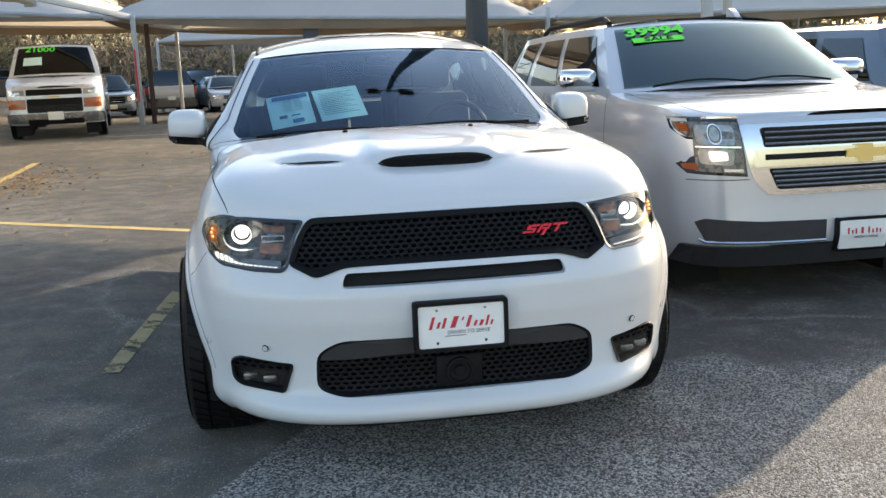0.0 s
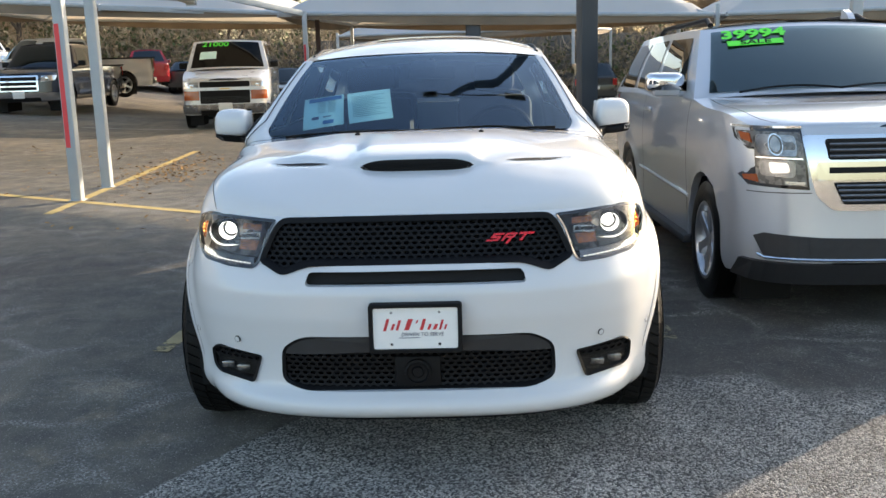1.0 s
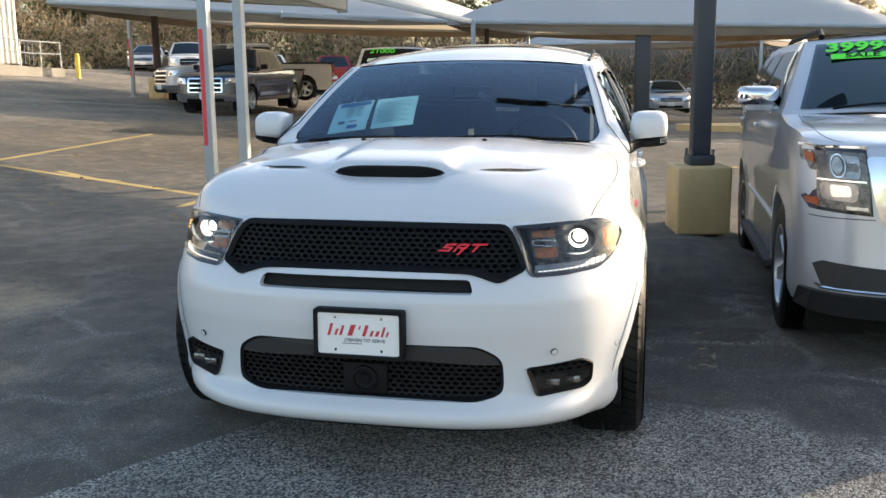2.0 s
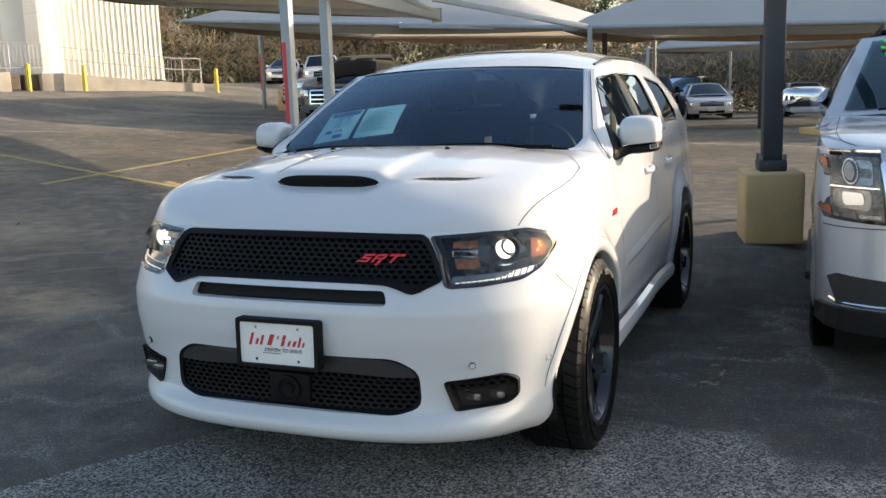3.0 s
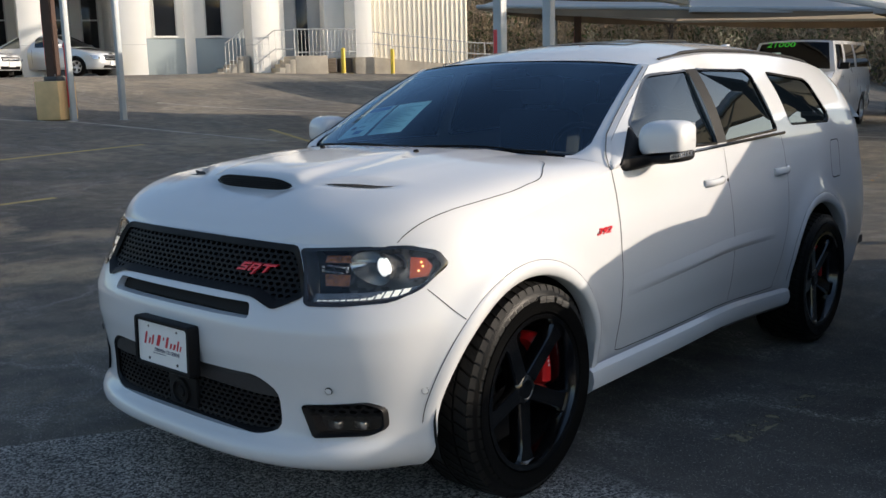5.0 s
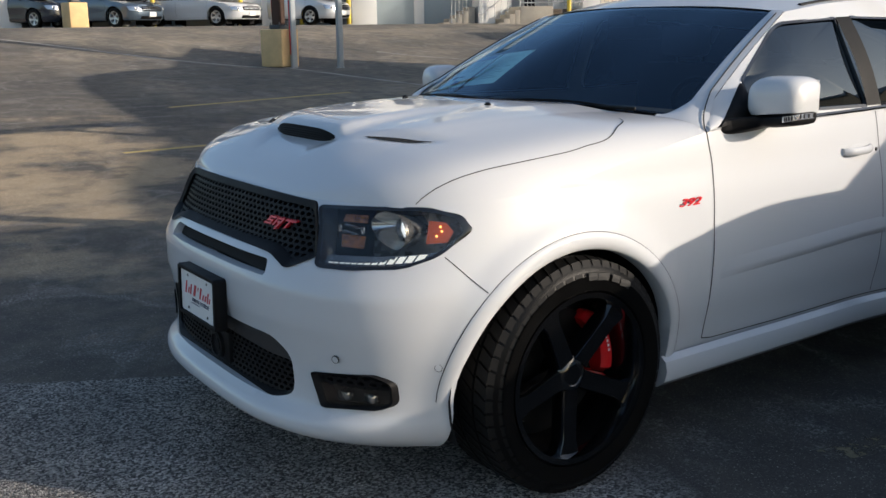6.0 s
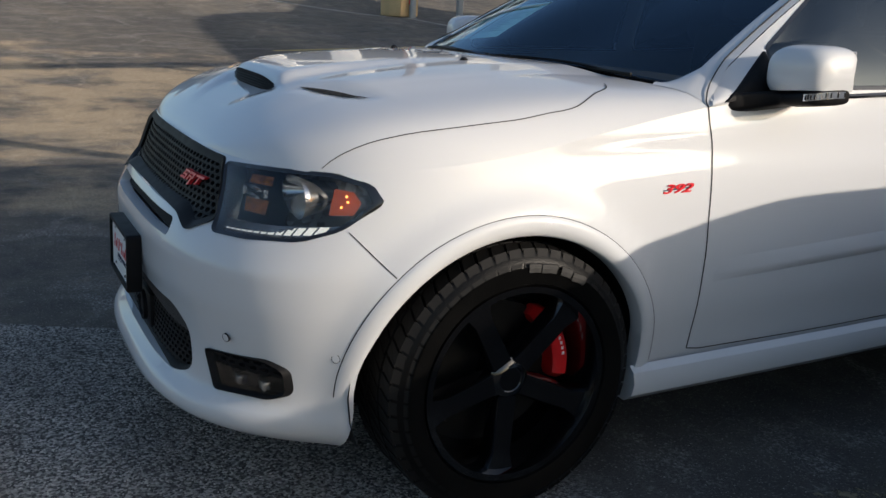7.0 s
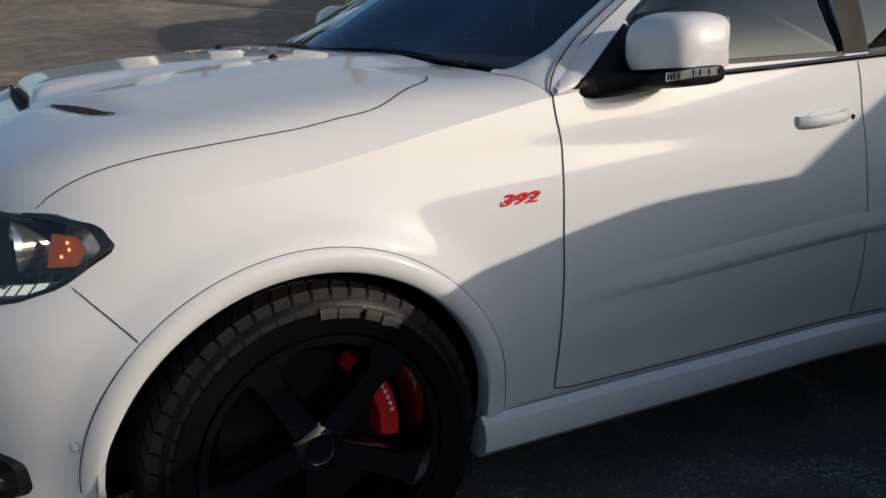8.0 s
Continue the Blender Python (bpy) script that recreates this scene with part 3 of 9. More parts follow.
def shrink(poly, d):
    """A polygon moved inwards by about d."""
    n = len(poly)
    area = sum(poly[i - 1][0] * poly[i][1] - poly[i][0] * poly[i - 1][1] for i in range(n))
    s = 1 if area > 0 else -1
    out = []
    for i in range(n):
        a, p, b = Vector(poly[i - 1]), Vector(poly[i]), Vector(poly[(i + 1) % n])
        e1, e2 = (p - a), (b - p)
        n1 = Vector((-e1.y, e1.x)).normalized() if e1.length > 1e-6 else Vector((0, 0))
        n2 = Vector((-e2.y, e2.x)).normalized() if e2.length > 1e-6 else Vector((0, 0))
        m = n1 + n2
        m = m.normalized() if m.length > 1e-6 else n1
        out.append(tuple(p + s * d * m / max(0.6, m.dot(n1) if n1.length else 1)))
    return out


def mirror_poly(poly):
    return [(-a, b) for a, b in poly][::-1]


def band(bm, outer, inner, fy, dy_out, dy_in):
    """A frame between two outlines, lying on the front face, with a turned-in edge."""
    n = len(outer)
    rows = [[Vector((a, fy(a, b) + dy_out + 0.03, b)) for a, b in outer], [Vector((a, fy(a, b) + dy_out, b)) for a, b in outer],
            [Vector((a, fy(a, b) + dy_in, b)) for a, b in inner], [Vector((a, fy(a, b) + dy_in + 0.05, b)) for a, b in inner]]
    quad_grid(bm, rows, close=True)


def fan(bm, poly, fy, dy, step=0.03):
    """A sheet that fills an outline, lying dy behind the front face."""
    us = [p[0] for p in poly]
    n = len(poly)
    c = (sum(us) / n, sum(p[1] for p in poly) / n)
    rows = []
    for k in range(7):
        t = k / 6
        rows.append([Vector((c[0] + (a - c[0]) * t, 0, c[1] + (b - c[1]) * t)) for a, b in poly])
    for row in rows:
        for v in row:
            v.y = fy(v.x, v.z) + dy
    quad_grid(bm, rows, close=True)
    bmesh.ops.remove_doubles(bm, verts=bm.verts[:], dist=0.0003)


def honeycomb(bm, poly, fy, dy, w, h, bar, deep):
    """A mesh of long six-sided cells inside an outline."""
    us, vs = [p[0] for p in poly], [p[1] for p in poly]
    done = set()
    j = 0
    v = min(vs)
    while v < max(vs) + h:
        u = min(us) + (w / 2 if j % 2 else 0)
        while u < max(us) + w:
            c = [(u - w * 0.25, v + h / 2), (u + w * 0.25, v + h / 2), (u + w * 0.5, v), (u + w * 0.25, v - h / 2), (u - w * 0.25, v - h / 2), (u - w * 0.5, v)]
            for a, b in zip(c, c[1:] + c[:1]):
                key = tuple(sorted((tuple(round(q, 3) for q in a), tuple(round(q, 3) for q in b))))
                m = ((a[0] + b[0]) / 2, (a[1] + b[1]) / 2)
                if key in done or not inside(poly, *m):
                    continue
                done.add(key)
                d = Vector((b[0] - a[0], b[1] - a[1]))
                q = Vector((-d.y, d.x)).normalized() * bar / 2
                pts = [(a[0] - q.x, a[1] - q.y), (b[0] - q.x, b[1] - q.y), (b[0] + q.x, b[1] + q.y), (a[0] + q.x, a[1] + q.y)]
                f = [bm.verts.new((s, fy(s, t) + dy, t)) for s, t in pts]
                g = [bm.verts.new((s, fy(s, t) + dy + deep, t)) for s, t in pts]
                bm.faces.new(f)
                bm.faces.new((f[0], g[0], g[1], f[1]))
                bm.faces.new((f[2], g[2], g[3], f[3]))
            u += w
        v += h
        j += 1


def build_suv():
    car = thing("sport_suv", pose(0, 0, 0), "white sport SUV with black wheels, red calipers and lit headlamps", "car")
    P = SUV
    # lower shell, split into its panels
    bm = bmesh.new()
    both_sides(bm, wrap_stations(P, 72, 0.045, 46))
    front = lambda c: c.y < 0.62 and c.z < 1.0
    cut(bm, GRILLE, (0, 2), lambda c: c.y < 0.5, (0, 0.05, 0))
    cut(bm, SLOT, (0, 2), lambda c: c.y < 0.5, (0, 0.035, 0))
    cut(bm, LOWER, (0, 2), lambda c: c.y < 0.5, (0, 0.035, 0))
    for poly in (FOG, mirror_poly(FOG)):
        cut(bm, poly, (0, 2), lambda c: c.y < 0.6, (0, 0.05, 0))
    for poly in (LAMP, mirror_poly(LAMP)):
        cut(bm, poly, (0, 2), lambda c: c.y < 0.7, (0, 0.04, 0))
    for wy in P["wheels"]:
        arch = [(wy + 0.447 * math.cos(a), P["wheel_z"] + 0.410 * math.sin(a)) for a in [math.radians(d) for d in range(-6, 187, 8)]]
        arch = [(wy + 0.445, 0.10)] + arch + [(wy - 0.475, 0.10)]
        for s in (1, -1):
            cut(bm, arch, (1, 2), lambda c, s=s: c.x * s > 0.5, (-0.06 * s, 0, 0))
    for co, no in (((0, 1.550, 0), (0, 1, 0)), ((0, 2.62, 0), (0, 1, 0)), ((0, 3.36, 0), (0, 1, 0)), ((0, 0.60, 0.66), (0, 0.93, -0.37))):
        bmesh.ops.bisect_plane(bm, geom=bm.verts[:] + bm.edges[:] + bm.faces[:], dist=1e-5, plane_co=co, plane_no=no)

    def panel(c):
        if c.y < 1.550:
            low = (c.y - 0.60) * 0.93 - (c.z - 0.66) * 0.37 < 0
            return "front_bumper" if low and c.y < 0.9 else ("fender_near" if c.x > 0 else "fender_far")
        if c.y < 2.62:
            return "front_door_near" if c.x > 0 else "front_door_far"
        if c.y < 3.36 and (c.z > 0.36):
            return "rear_door_near" if c.x > 0 else "rear_door_far"
        return "rear_quarter"
    names = {}
    for f in bm.faces:
        names.setdefault(panel(f.calc_center_median()), []).append(f.index)
    bm.faces.ensure_lookup_table()
    plain = dict(front_bumper="bumper", fender_near="fender", fender_far="fender", front_door_near="door", front_door_far="door",
                 rear_door_near="door", rear_door_far="door", rear_quarter="rear_quarter_panel")
    doors = {}
    for key, ids in names.items():
        b2 = bm.copy()
        b2.faces.ensure_lookup_table()
        keep = set(ids)
        bmesh.ops.delete(b2, geom=[f for f in b2.faces if f.index not in keep], context='FACES')
        doors[key] = part(plain[key], b2, M_WHITE, car, sharp=42)
    bm.free()
    # bonnet
    bm = bmesh.new()
    quad_grid(bm, hood_rows(P, 96, 64))
    bmesh.ops.remove_doubles(bm, verts=bm.verts[:], dist=0.0004)
    bonnet = part("bonnet", bm, M_WHITE, car, "white bonnet with a scoop and two vents", sharp=50)
    bm = bmesh.new()
    rows = [[Vector((x, 0.468 + 0.022 * (abs(x) / 0.23) ** 4, z)) for x in [-0.232 + 0.464 * k / 30 for k in range(31)]] for z in (1.094, 1.106, 1.118, 1.130)]
    for row in rows:
        for v in row:
            v.z = hood_z(P, v.x, 0.47, outline_x(P, 0.47)) + (v.z - 1.094) * 1.30 * (1.0 - 0.95 * (abs(v.x) / 0.232) ** 6) - 0.002
    quad_grid(bm, rows)
    part("scoop_mouth", bm, M_DARK, bonnet, "black bonnet scoop opening")
    bm = bmesh.new()
    for k in range(4):
        tube(bm, [(x, 0.464 + 0.022 * (abs(x) / 0.23) ** 4, hood_z(P, x, 0.47, outline_x(P, 0.47)) + (0.008 + 0.008 * k) * (1.0 - 0.95 * (abs(x) / 0.232) ** 6)) for x in [-0.22 + 0.44 * q / 12 for q in range(13)]], 0.0018, 5)
    part("scoop_slats", bm, M_BLACK, bonnet)
    for s in (1, -1):
        bm = bmesh.new()
        pts, top = [], []
        for k in range(13):
            ax = 0.345 + 0.245 * k / 12
            y = 0.590 + 0.50 * (ax - 0.46) - 0.016
            wv = 0.013 * math.sin(math.pi * k / 12)
            ox = outline_x(P, y)
            pts.append([Vector((s * ax, y - wv, hood_z(P, ax, y - wv, ox) + 0.003)), Vector((s * ax, y + wv, hood_z(P, ax, y + wv, ox) + 0.003))])
        quad_grid(bm, pts)
        vent = part("bonnet_vent", bm, M_DARK, bonnet, "black heat vent with fine bars")
        bm = bmesh.new()
        for k in range(1, 12):
            a, b = pts[k]
            tube(bm, [a + Vector((0, 0, -0.0005)), b + Vector((0, 0, -0.0005))], 0.0014, 5)
        part("vent_bar", bm, M_BLACK_ROUGH, vent)
        bm = bmesh.new()
        lathe(bm, [(0, 0.001), (0.0, 0.013), (0.006, 0.012), (0.011, 0.006), (0.012, 0.001)], 16, 2, (s * 0.275 - 0.015, 1.10, hood_z(P, 0.275, 1.10, outline_x(P, 1.10)) - 0.001), closed=False)
        part("washer_nozzle", bm, M_BLACK, bonnet)
    # grille
    bm = bmesh.new()
    band(bm, GRILLE, shrink(GRILLE, 0.020), suv_front_y, -0.006, 0.006)
    grille = part("grille", bm, M_BLACK, car, "satin black grille surround", sharp=50)
    bm = bmesh.new()
    honeycomb(bm, shrink(GRILLE, 0.016), suv_front_y, 0.016, 0.030, 0.0165, 0.0052, 0.018)
    part("grille_mesh", bm, M_BLACK, grille, "black honeycomb mesh", smooth=False)
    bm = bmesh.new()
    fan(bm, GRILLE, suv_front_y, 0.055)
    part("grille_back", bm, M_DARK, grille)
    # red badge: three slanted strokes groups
    bm = bmesh.new()
    y = lambda a, b: suv_front_y(a, b) + 0.004
    def stroke(poly):
        f = [bm.verts.new((a, y(a, b), b)) for a, b in poly]
        g = [bm.verts.new((a, y(a, b) + 0.012, b)) for a, b in poly]
        bm.faces.new(f)
        for q in range(len(f)):
            bm.faces.new((f[q], g[q], g[(q + 1) % len(f)], f[(q + 1) % len(f)]))
    def slant(x0, x1, z0, z1):
        k = 0.9
        return [(x0 + k * (z0 - 0.883), z0), (x1 + k * (z0 - 0.883), z0), (x1 + k * (z1 - 0.883), z1), (x0 + k * (z1 - 0.883), z1)]
    for x0, x1, z0, z1 in ((0.276, 0.316, 0.8905, 0.8970), (0.276, 0.287, 0.8840, 0.8970), (0.276, 0.312, 0.8805, 0.8865), (0.302, 0.312, 0.8720, 0.8865), (0.268, 0.312, 0.8700, 0.8760),
                           (0.322, 0.332, 0.8700, 0.8970), (0.322, 0.362, 0.8905, 0.8970), (0.352, 0.362, 0.8820, 0.8970), (0.334, 0.362, 0.8800, 0.8860), (0.346, 0.357, 0.8600, 0.8810),
                           (0.370, 0.424, 0.8905, 0.8970), (0.390, 0.400, 0.8690, 0.8910)):
        stroke(slant(x0, x1, z0, z1))
    part("badge", bm, M_RED_BADGE, grille, "small slanted red badge", smooth=False)
    # slot under the grille
    bm = bmesh.new()
    fan(bm, shrink(SLOT, -0.004), suv_front_y, 0.034)
    part("air_slot", bm, M_DARK, car, "narrow black air slot")
    # lower grille, sensor box
    bm = bmesh.new()
    band(bm, LOWER, shrink(LOWER, 0.012), suv_front_y, 0.004, 0.012)
    low = part("lower_grille", bm, M_BLACK, car, "black lower grille with honeycomb mesh", sharp=50)
    bm = bmesh.new()
    meshed = [(a, min(b, 0.474)) for a, b in shrink(LOWER, 0.010)]
    honeycomb(bm, meshed, suv_front_y, 0.020, 0.030, 0.0165, 0.0052, 0.018)
    part("grille_mesh", bm, M_BLACK, low, smooth=False)
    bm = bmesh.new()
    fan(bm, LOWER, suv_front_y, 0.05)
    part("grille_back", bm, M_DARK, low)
    bm = bmesh.new()
    fan(bm, [(a, max(b, 0.474)) for a, b in shrink(LOWER, 0.006)], suv_front_y, 0.012)
    part("upper_strip", bm, M_BLACK_ROUGH, low, "solid dark strip over the mesh")
    bm = bmesh.new()
    box(bm, 0, suv_front_y(0, 0.41) + 0.035, 0.408, 0.17, 0.06, 0.118, 0.012)
    lathe(bm, [(0.0, 0.050), (-0.012, 0.048), (-0.014, 0.040), (-0.006, 0.036), (-0.004, 0.022), (-0.010, 0.018), (-0.010, 0.001)], 28, 1, (0, suv_front_y(0, 0.41) + 0.006, 0.408), closed=False)
    part("sensor_box", bm, M_BLACK, low, "black round radar sensor")
    # fog lamps
    for s in (1, -1):
        poly = FOG if s > 0 else mirror_poly(FOG)
        bm = bmesh.new()
        band(bm, poly, shrink(poly, 0.010), suv_front_y, -0.003, 0.010)
        fog = part("fog_lamp", bm, M_BLACK, car, "fog lamp in a black recess", sharp=50)
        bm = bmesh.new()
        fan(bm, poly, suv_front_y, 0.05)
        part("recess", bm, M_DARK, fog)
        bm = bmesh.new()
        honeycomb(bm, [(a, max(b, 0.428)) for a, b in shrink(poly, 0.008)], suv_front_y, 0.012, 0.030, 0.0165, 0.005, 0.016)
        part("mesh", bm, M_BLACK, fog, smooth=False)
        bm = bmesh.new()
        for q in (0.665, 0.735):
            box(bm, s * q, suv_front_y(q, 0.40) + 0.030, 0.398, 0.052, 0.03, 0.026, 0.006, None)
        part("reflector", bm, M_LAMP_GREY, fog, "two small clear lamps")
        bm = bmesh.new()
        fan(bm, [(a, min(b, 0.428)) for a, b in shrink(poly, 0.008)], suv_front_y, 0.012)
        part("lens", bm, M_CLEAR, fog).visible_shadow = False
        # parking sensors, flush in the paint
        e = 0.004
        q = Vector((0.676, suv_front_y(0.676, 0.518), 0.518))
        n = Vector(((suv_front_y(0.676 + e, 0.518) - suv_front_y(0.676 - e, 0.518)) / (2 * e), -1, (suv_front_y(0.676, 0.518 + e) - suv_front_y(0.676, 0.518 - e)) / (2 * e))).normalized()
        q2 = Vector((suv_side_x(0.429, 0.501), 0.429, 0.501))
        n2 = Vector((1, -(suv_side_x(0.429 + e, 0.501) - suv_side_x(0.429 - e, 0.501)) / (2 * e), 0)).normalized()
        for at, nor in ((q, n), (q2, n2)):
            m = Matrix.Translation((s * at.x, at.y, at.z)) @ Vector((s * nor.x, nor.y, nor.z)).to_track_quat('Z', 'Y').to_matrix().to_4x4()
            bm = bmesh.new()
            lathe(bm, [(-0.004, 0.0125), (0.0005, 0.0120), (0.0005, 0.0108), (0.0002, 0.0104)], 24, 2, closed=False)
            bmesh.ops.transform(bm, verts=bm.verts[:], matrix=m)
            ring = part("parking_sensor", bm, M_SEAM, car, "flush white parking sensor", smooth=False)
            bm = bmesh.new()
            lathe(bm, [(-0.002, 0.0104), (0.0004, 0.0101), (0.0006, 0.001)], 24, 2, closed=False)
            bmesh.ops.transform(bm, verts=bm.verts[:], matrix=m)
            part("sensor_face", bm, M_WHITE, ring)
    build_suv_lamps(car)
    build_suv_plate(car)
    build_suv_cabin(car)
    build_suv_trim(car)
    settle_suv(car)
    for x, wy, z, steer in ((0.820, 0.925, 0.378, 1.0), (0.762, 3.965, 0.243, 0.0)):
        for s in (1, -1):
            wheel(car, s * x - (0.03 if s < 0 and wy < 2 else 0.0), wy, z, 0.385, 0.310, 0.272, s, M_RIM, 5, 2, caliper=(22 if s > 0 else 158), steer=steer)
    return car


def settle_suv(car):
    """The tail's lower half hangs low, where the lot falls away under it, and the flanks draw in towards the back."""
    def ease(u):
        u = min(1.0, max(0.0, u))
        return u * u * (3 - 2 * u)
    for ob in car.children_recursive:
        if ob.type != 'MESH' or ob.matrix_world.translation.length > 0.01 and ob.name.startswith("wing_badge"):
            continue
        if ob.matrix_local != Matrix.Identity(4) or (ob.parent is not None and ob.parent.type == 'EMPTY' and ob.parent is not car):
            continue
        for v in ob.data.vertices:
            x, y, z = v.co
            v.co.x = x * (1 - 0.052 * ease((y - 2.0) / 2.0)) - 0.065 * ease((z - 1.02) / 0.14) * ease(-x / 0.6) * ease((y - 1.0) / 0.4)
            v.co.y = y - 0.10 * ease((z - 1.10) / 0.08) * ease((y - 1.15) / 0.25) * (1 - ease((y - 2.2) / 0.8)) * ease((0.35 - x) / 0.5)
            v.co.z = z - 0.09 * ease((y - 2.4) / 1.5) * ease((1.12 - z) / 0.30)


def build_suv_lamps(car):
    for s in (1, -1):
        poly = LAMP if s > 0 else mirror_poly(LAMP)
        bm = bmesh.new()
        band(bm, poly, shrink(poly, 0.010), suv_front_y, -0.003, 0.002)
        lamp = part("headlamp", bm, M_BLACK_GLOSS, car, "lit headlamp in a smoked housing", sharp=50)
        bm = bmesh.new()
        fan(bm, poly, suv_front_y, 0.200)
        part("housing", bm, M_LAMP_DARK, lamp)
        bm = bmesh.new()
        cx, cz = 0.735, 0.893
        cy = suv_front_y(0.755, cz) + 0.060
        # a wide bowl, open inwards, with the projector at its outer end
        lathe(bm, [(-0.030, 0.064), (-0.022, 0.061), (0.020, 0.050), (0.060, 0.036)], 40, 1, (s * cx, cy, cz), closed=False)
        for v in bm.verts:
            v.co.z = cz + (v.co.z - cz) * 0.86
            inner = max(0.0, (s * cx - v.co.x) * s)
            v.co.x -= s * inner * 0.95
        part("reflector", bm, M_REFLECT, lamp, "bright reflector bowl", sharp=60)
        bm = bmesh.new()
        lathe(bm, [(0.070, 0.035), (0.006, 0.038), (0.000, 0.0355), (0.008, 0.033), (0.068, 0.031)], 32, 1, (s * cx, cy, cz), closed=False)
        part("projector_ring", bm, M_CHROME, lamp)
        bm = bmesh.new()
        lathe(bm, [(0.066, 0.0240), (0.056, 0.0235), (0.044, 0.0195), (0.037, 0.0115), (0.034, 0.001)], 28, 1, (s * cx, cy, cz), closed=False)
        part("bulb", bm, M_LAMP, lamp, "lit ball lens in the projector")
        # inner smoked box with amber side lamp
        bm = bmesh.new()
        for k, (z0, x0, x1) in enumerate(((0.8815, 0.585, 0.660), (0.8995, 0.585, 0.660))):
            y0 = suv_front_y((x0 + x1) / 2, z0)
            box(bm, s * (x0 + x1) / 2, y0 + 0.036, z0, x1 - x0, 0.012, 0.0045, 0.0015)
        for x0 in (0.585, 0.660):
            box(bm, s * x0, suv_front_y(x0, 0.890) + 0.036, 0.8905, 0.0045, 0.012, 0.022, 0.0015)
        part("trim_bar", bm, M_REFLECT, lamp)
        bm = bmesh.new()
        fan(bm, [(s * a, b) for a, b in ((0.588, 0.873), (0.668, 0.873), (0.672, 0.838), (0.600, 0.838))][::s], suv_front_y, 0.045)
        part("side_reflector", bm, M_AMBER_DIM, lamp, "small amber panel")
        bm = bmesh.new()
        fan(bm, [(s * a, b) for a, b in ((0.580, 0.930), (0.655, 0.932), (0.660, 0.910), (0.578, 0.908))][::s], suv_front_y, 0.045)
        part("side_reflector", bm, M_AMBER_DIM, lamp, "small amber panel")
        bm = bmesh.new()
        fan(bm, [(s * a, b) for a, b in ((0.818, 0.928), (0.846, 0.922), (0.862, 0.896), (0.860, 0.866), (0.828, 0.863))][::s], suv_front_y, 0.012)
        amber = part("turn_signal", bm, M_AMBER, lamp, "amber turn signal")
        bm = bmesh.new()
        for k in range(3):
            a, b = 0.842 + 0.005 * (k % 2), 0.911 - 0.013 * k
            lathe(bm, [(0.006, 0.001), (0.006, 0.0026), (0.010, 0.003)], 10, 1, (s * a, suv_front_y(a, b), b), closed=False)
        part("led", bm, M_AMBER_LIT, amber, "three lit amber diodes")
        # running light strip
        for k in range(13):
            x0 = 0.612 + 0.0172 * k
            z0 = 0.806 + 0.0006 * k + 0.00022 * max(0, k - 6) ** 2
            bm = bmesh.new()
            q = [(x0 + 0.001, z0 - 0.007), (x0 + 0.0140, z0 - 0.006), (x0 + 0.0170, z0 + 0.013), (x0 + 0.004, z0 + 0.012)]
            f = [bm.verts.new((s * a, suv_front_y(a, b) + 0.014, b)) for a, b in q]
            g = [bm.verts.new((s * a, suv_front_y(a, b) + 0.026, b)) for a, b in q]
            bm.faces.new(f)
            for i in range(4):
                bm.faces.new((f[i], g[i], g[(i + 1) % 4], f[(i + 1) % 4]))
            part("running_light", bm, M_LED, lamp, smooth=False)
        bm = bmesh.new()
        rows = []
        for k in range(25):
            x0 = 0.600 + 0.0105 * k
            zz = 0.7985 + 0.0004 * k + 0.00006 * max(0, k - 12) ** 2
            rows.append([Vector((s * x0, suv_front_y(x0, zz) + 0.010, zz - 0.006)), Vector((s * x0, suv_front_y(x0, zz) + 0.030, zz + 0.022))])
        quad_grid(bm, rows)
        part("light_tray", bm, M_LAMP_GREY, lamp)
        bm = bmesh.new()
        fan(bm, shrink(poly, 0.006), suv_front_y, 0.001)
        part("lens", bm, M_CLEAR, lamp, "clear curved lens").visible_shadow = False


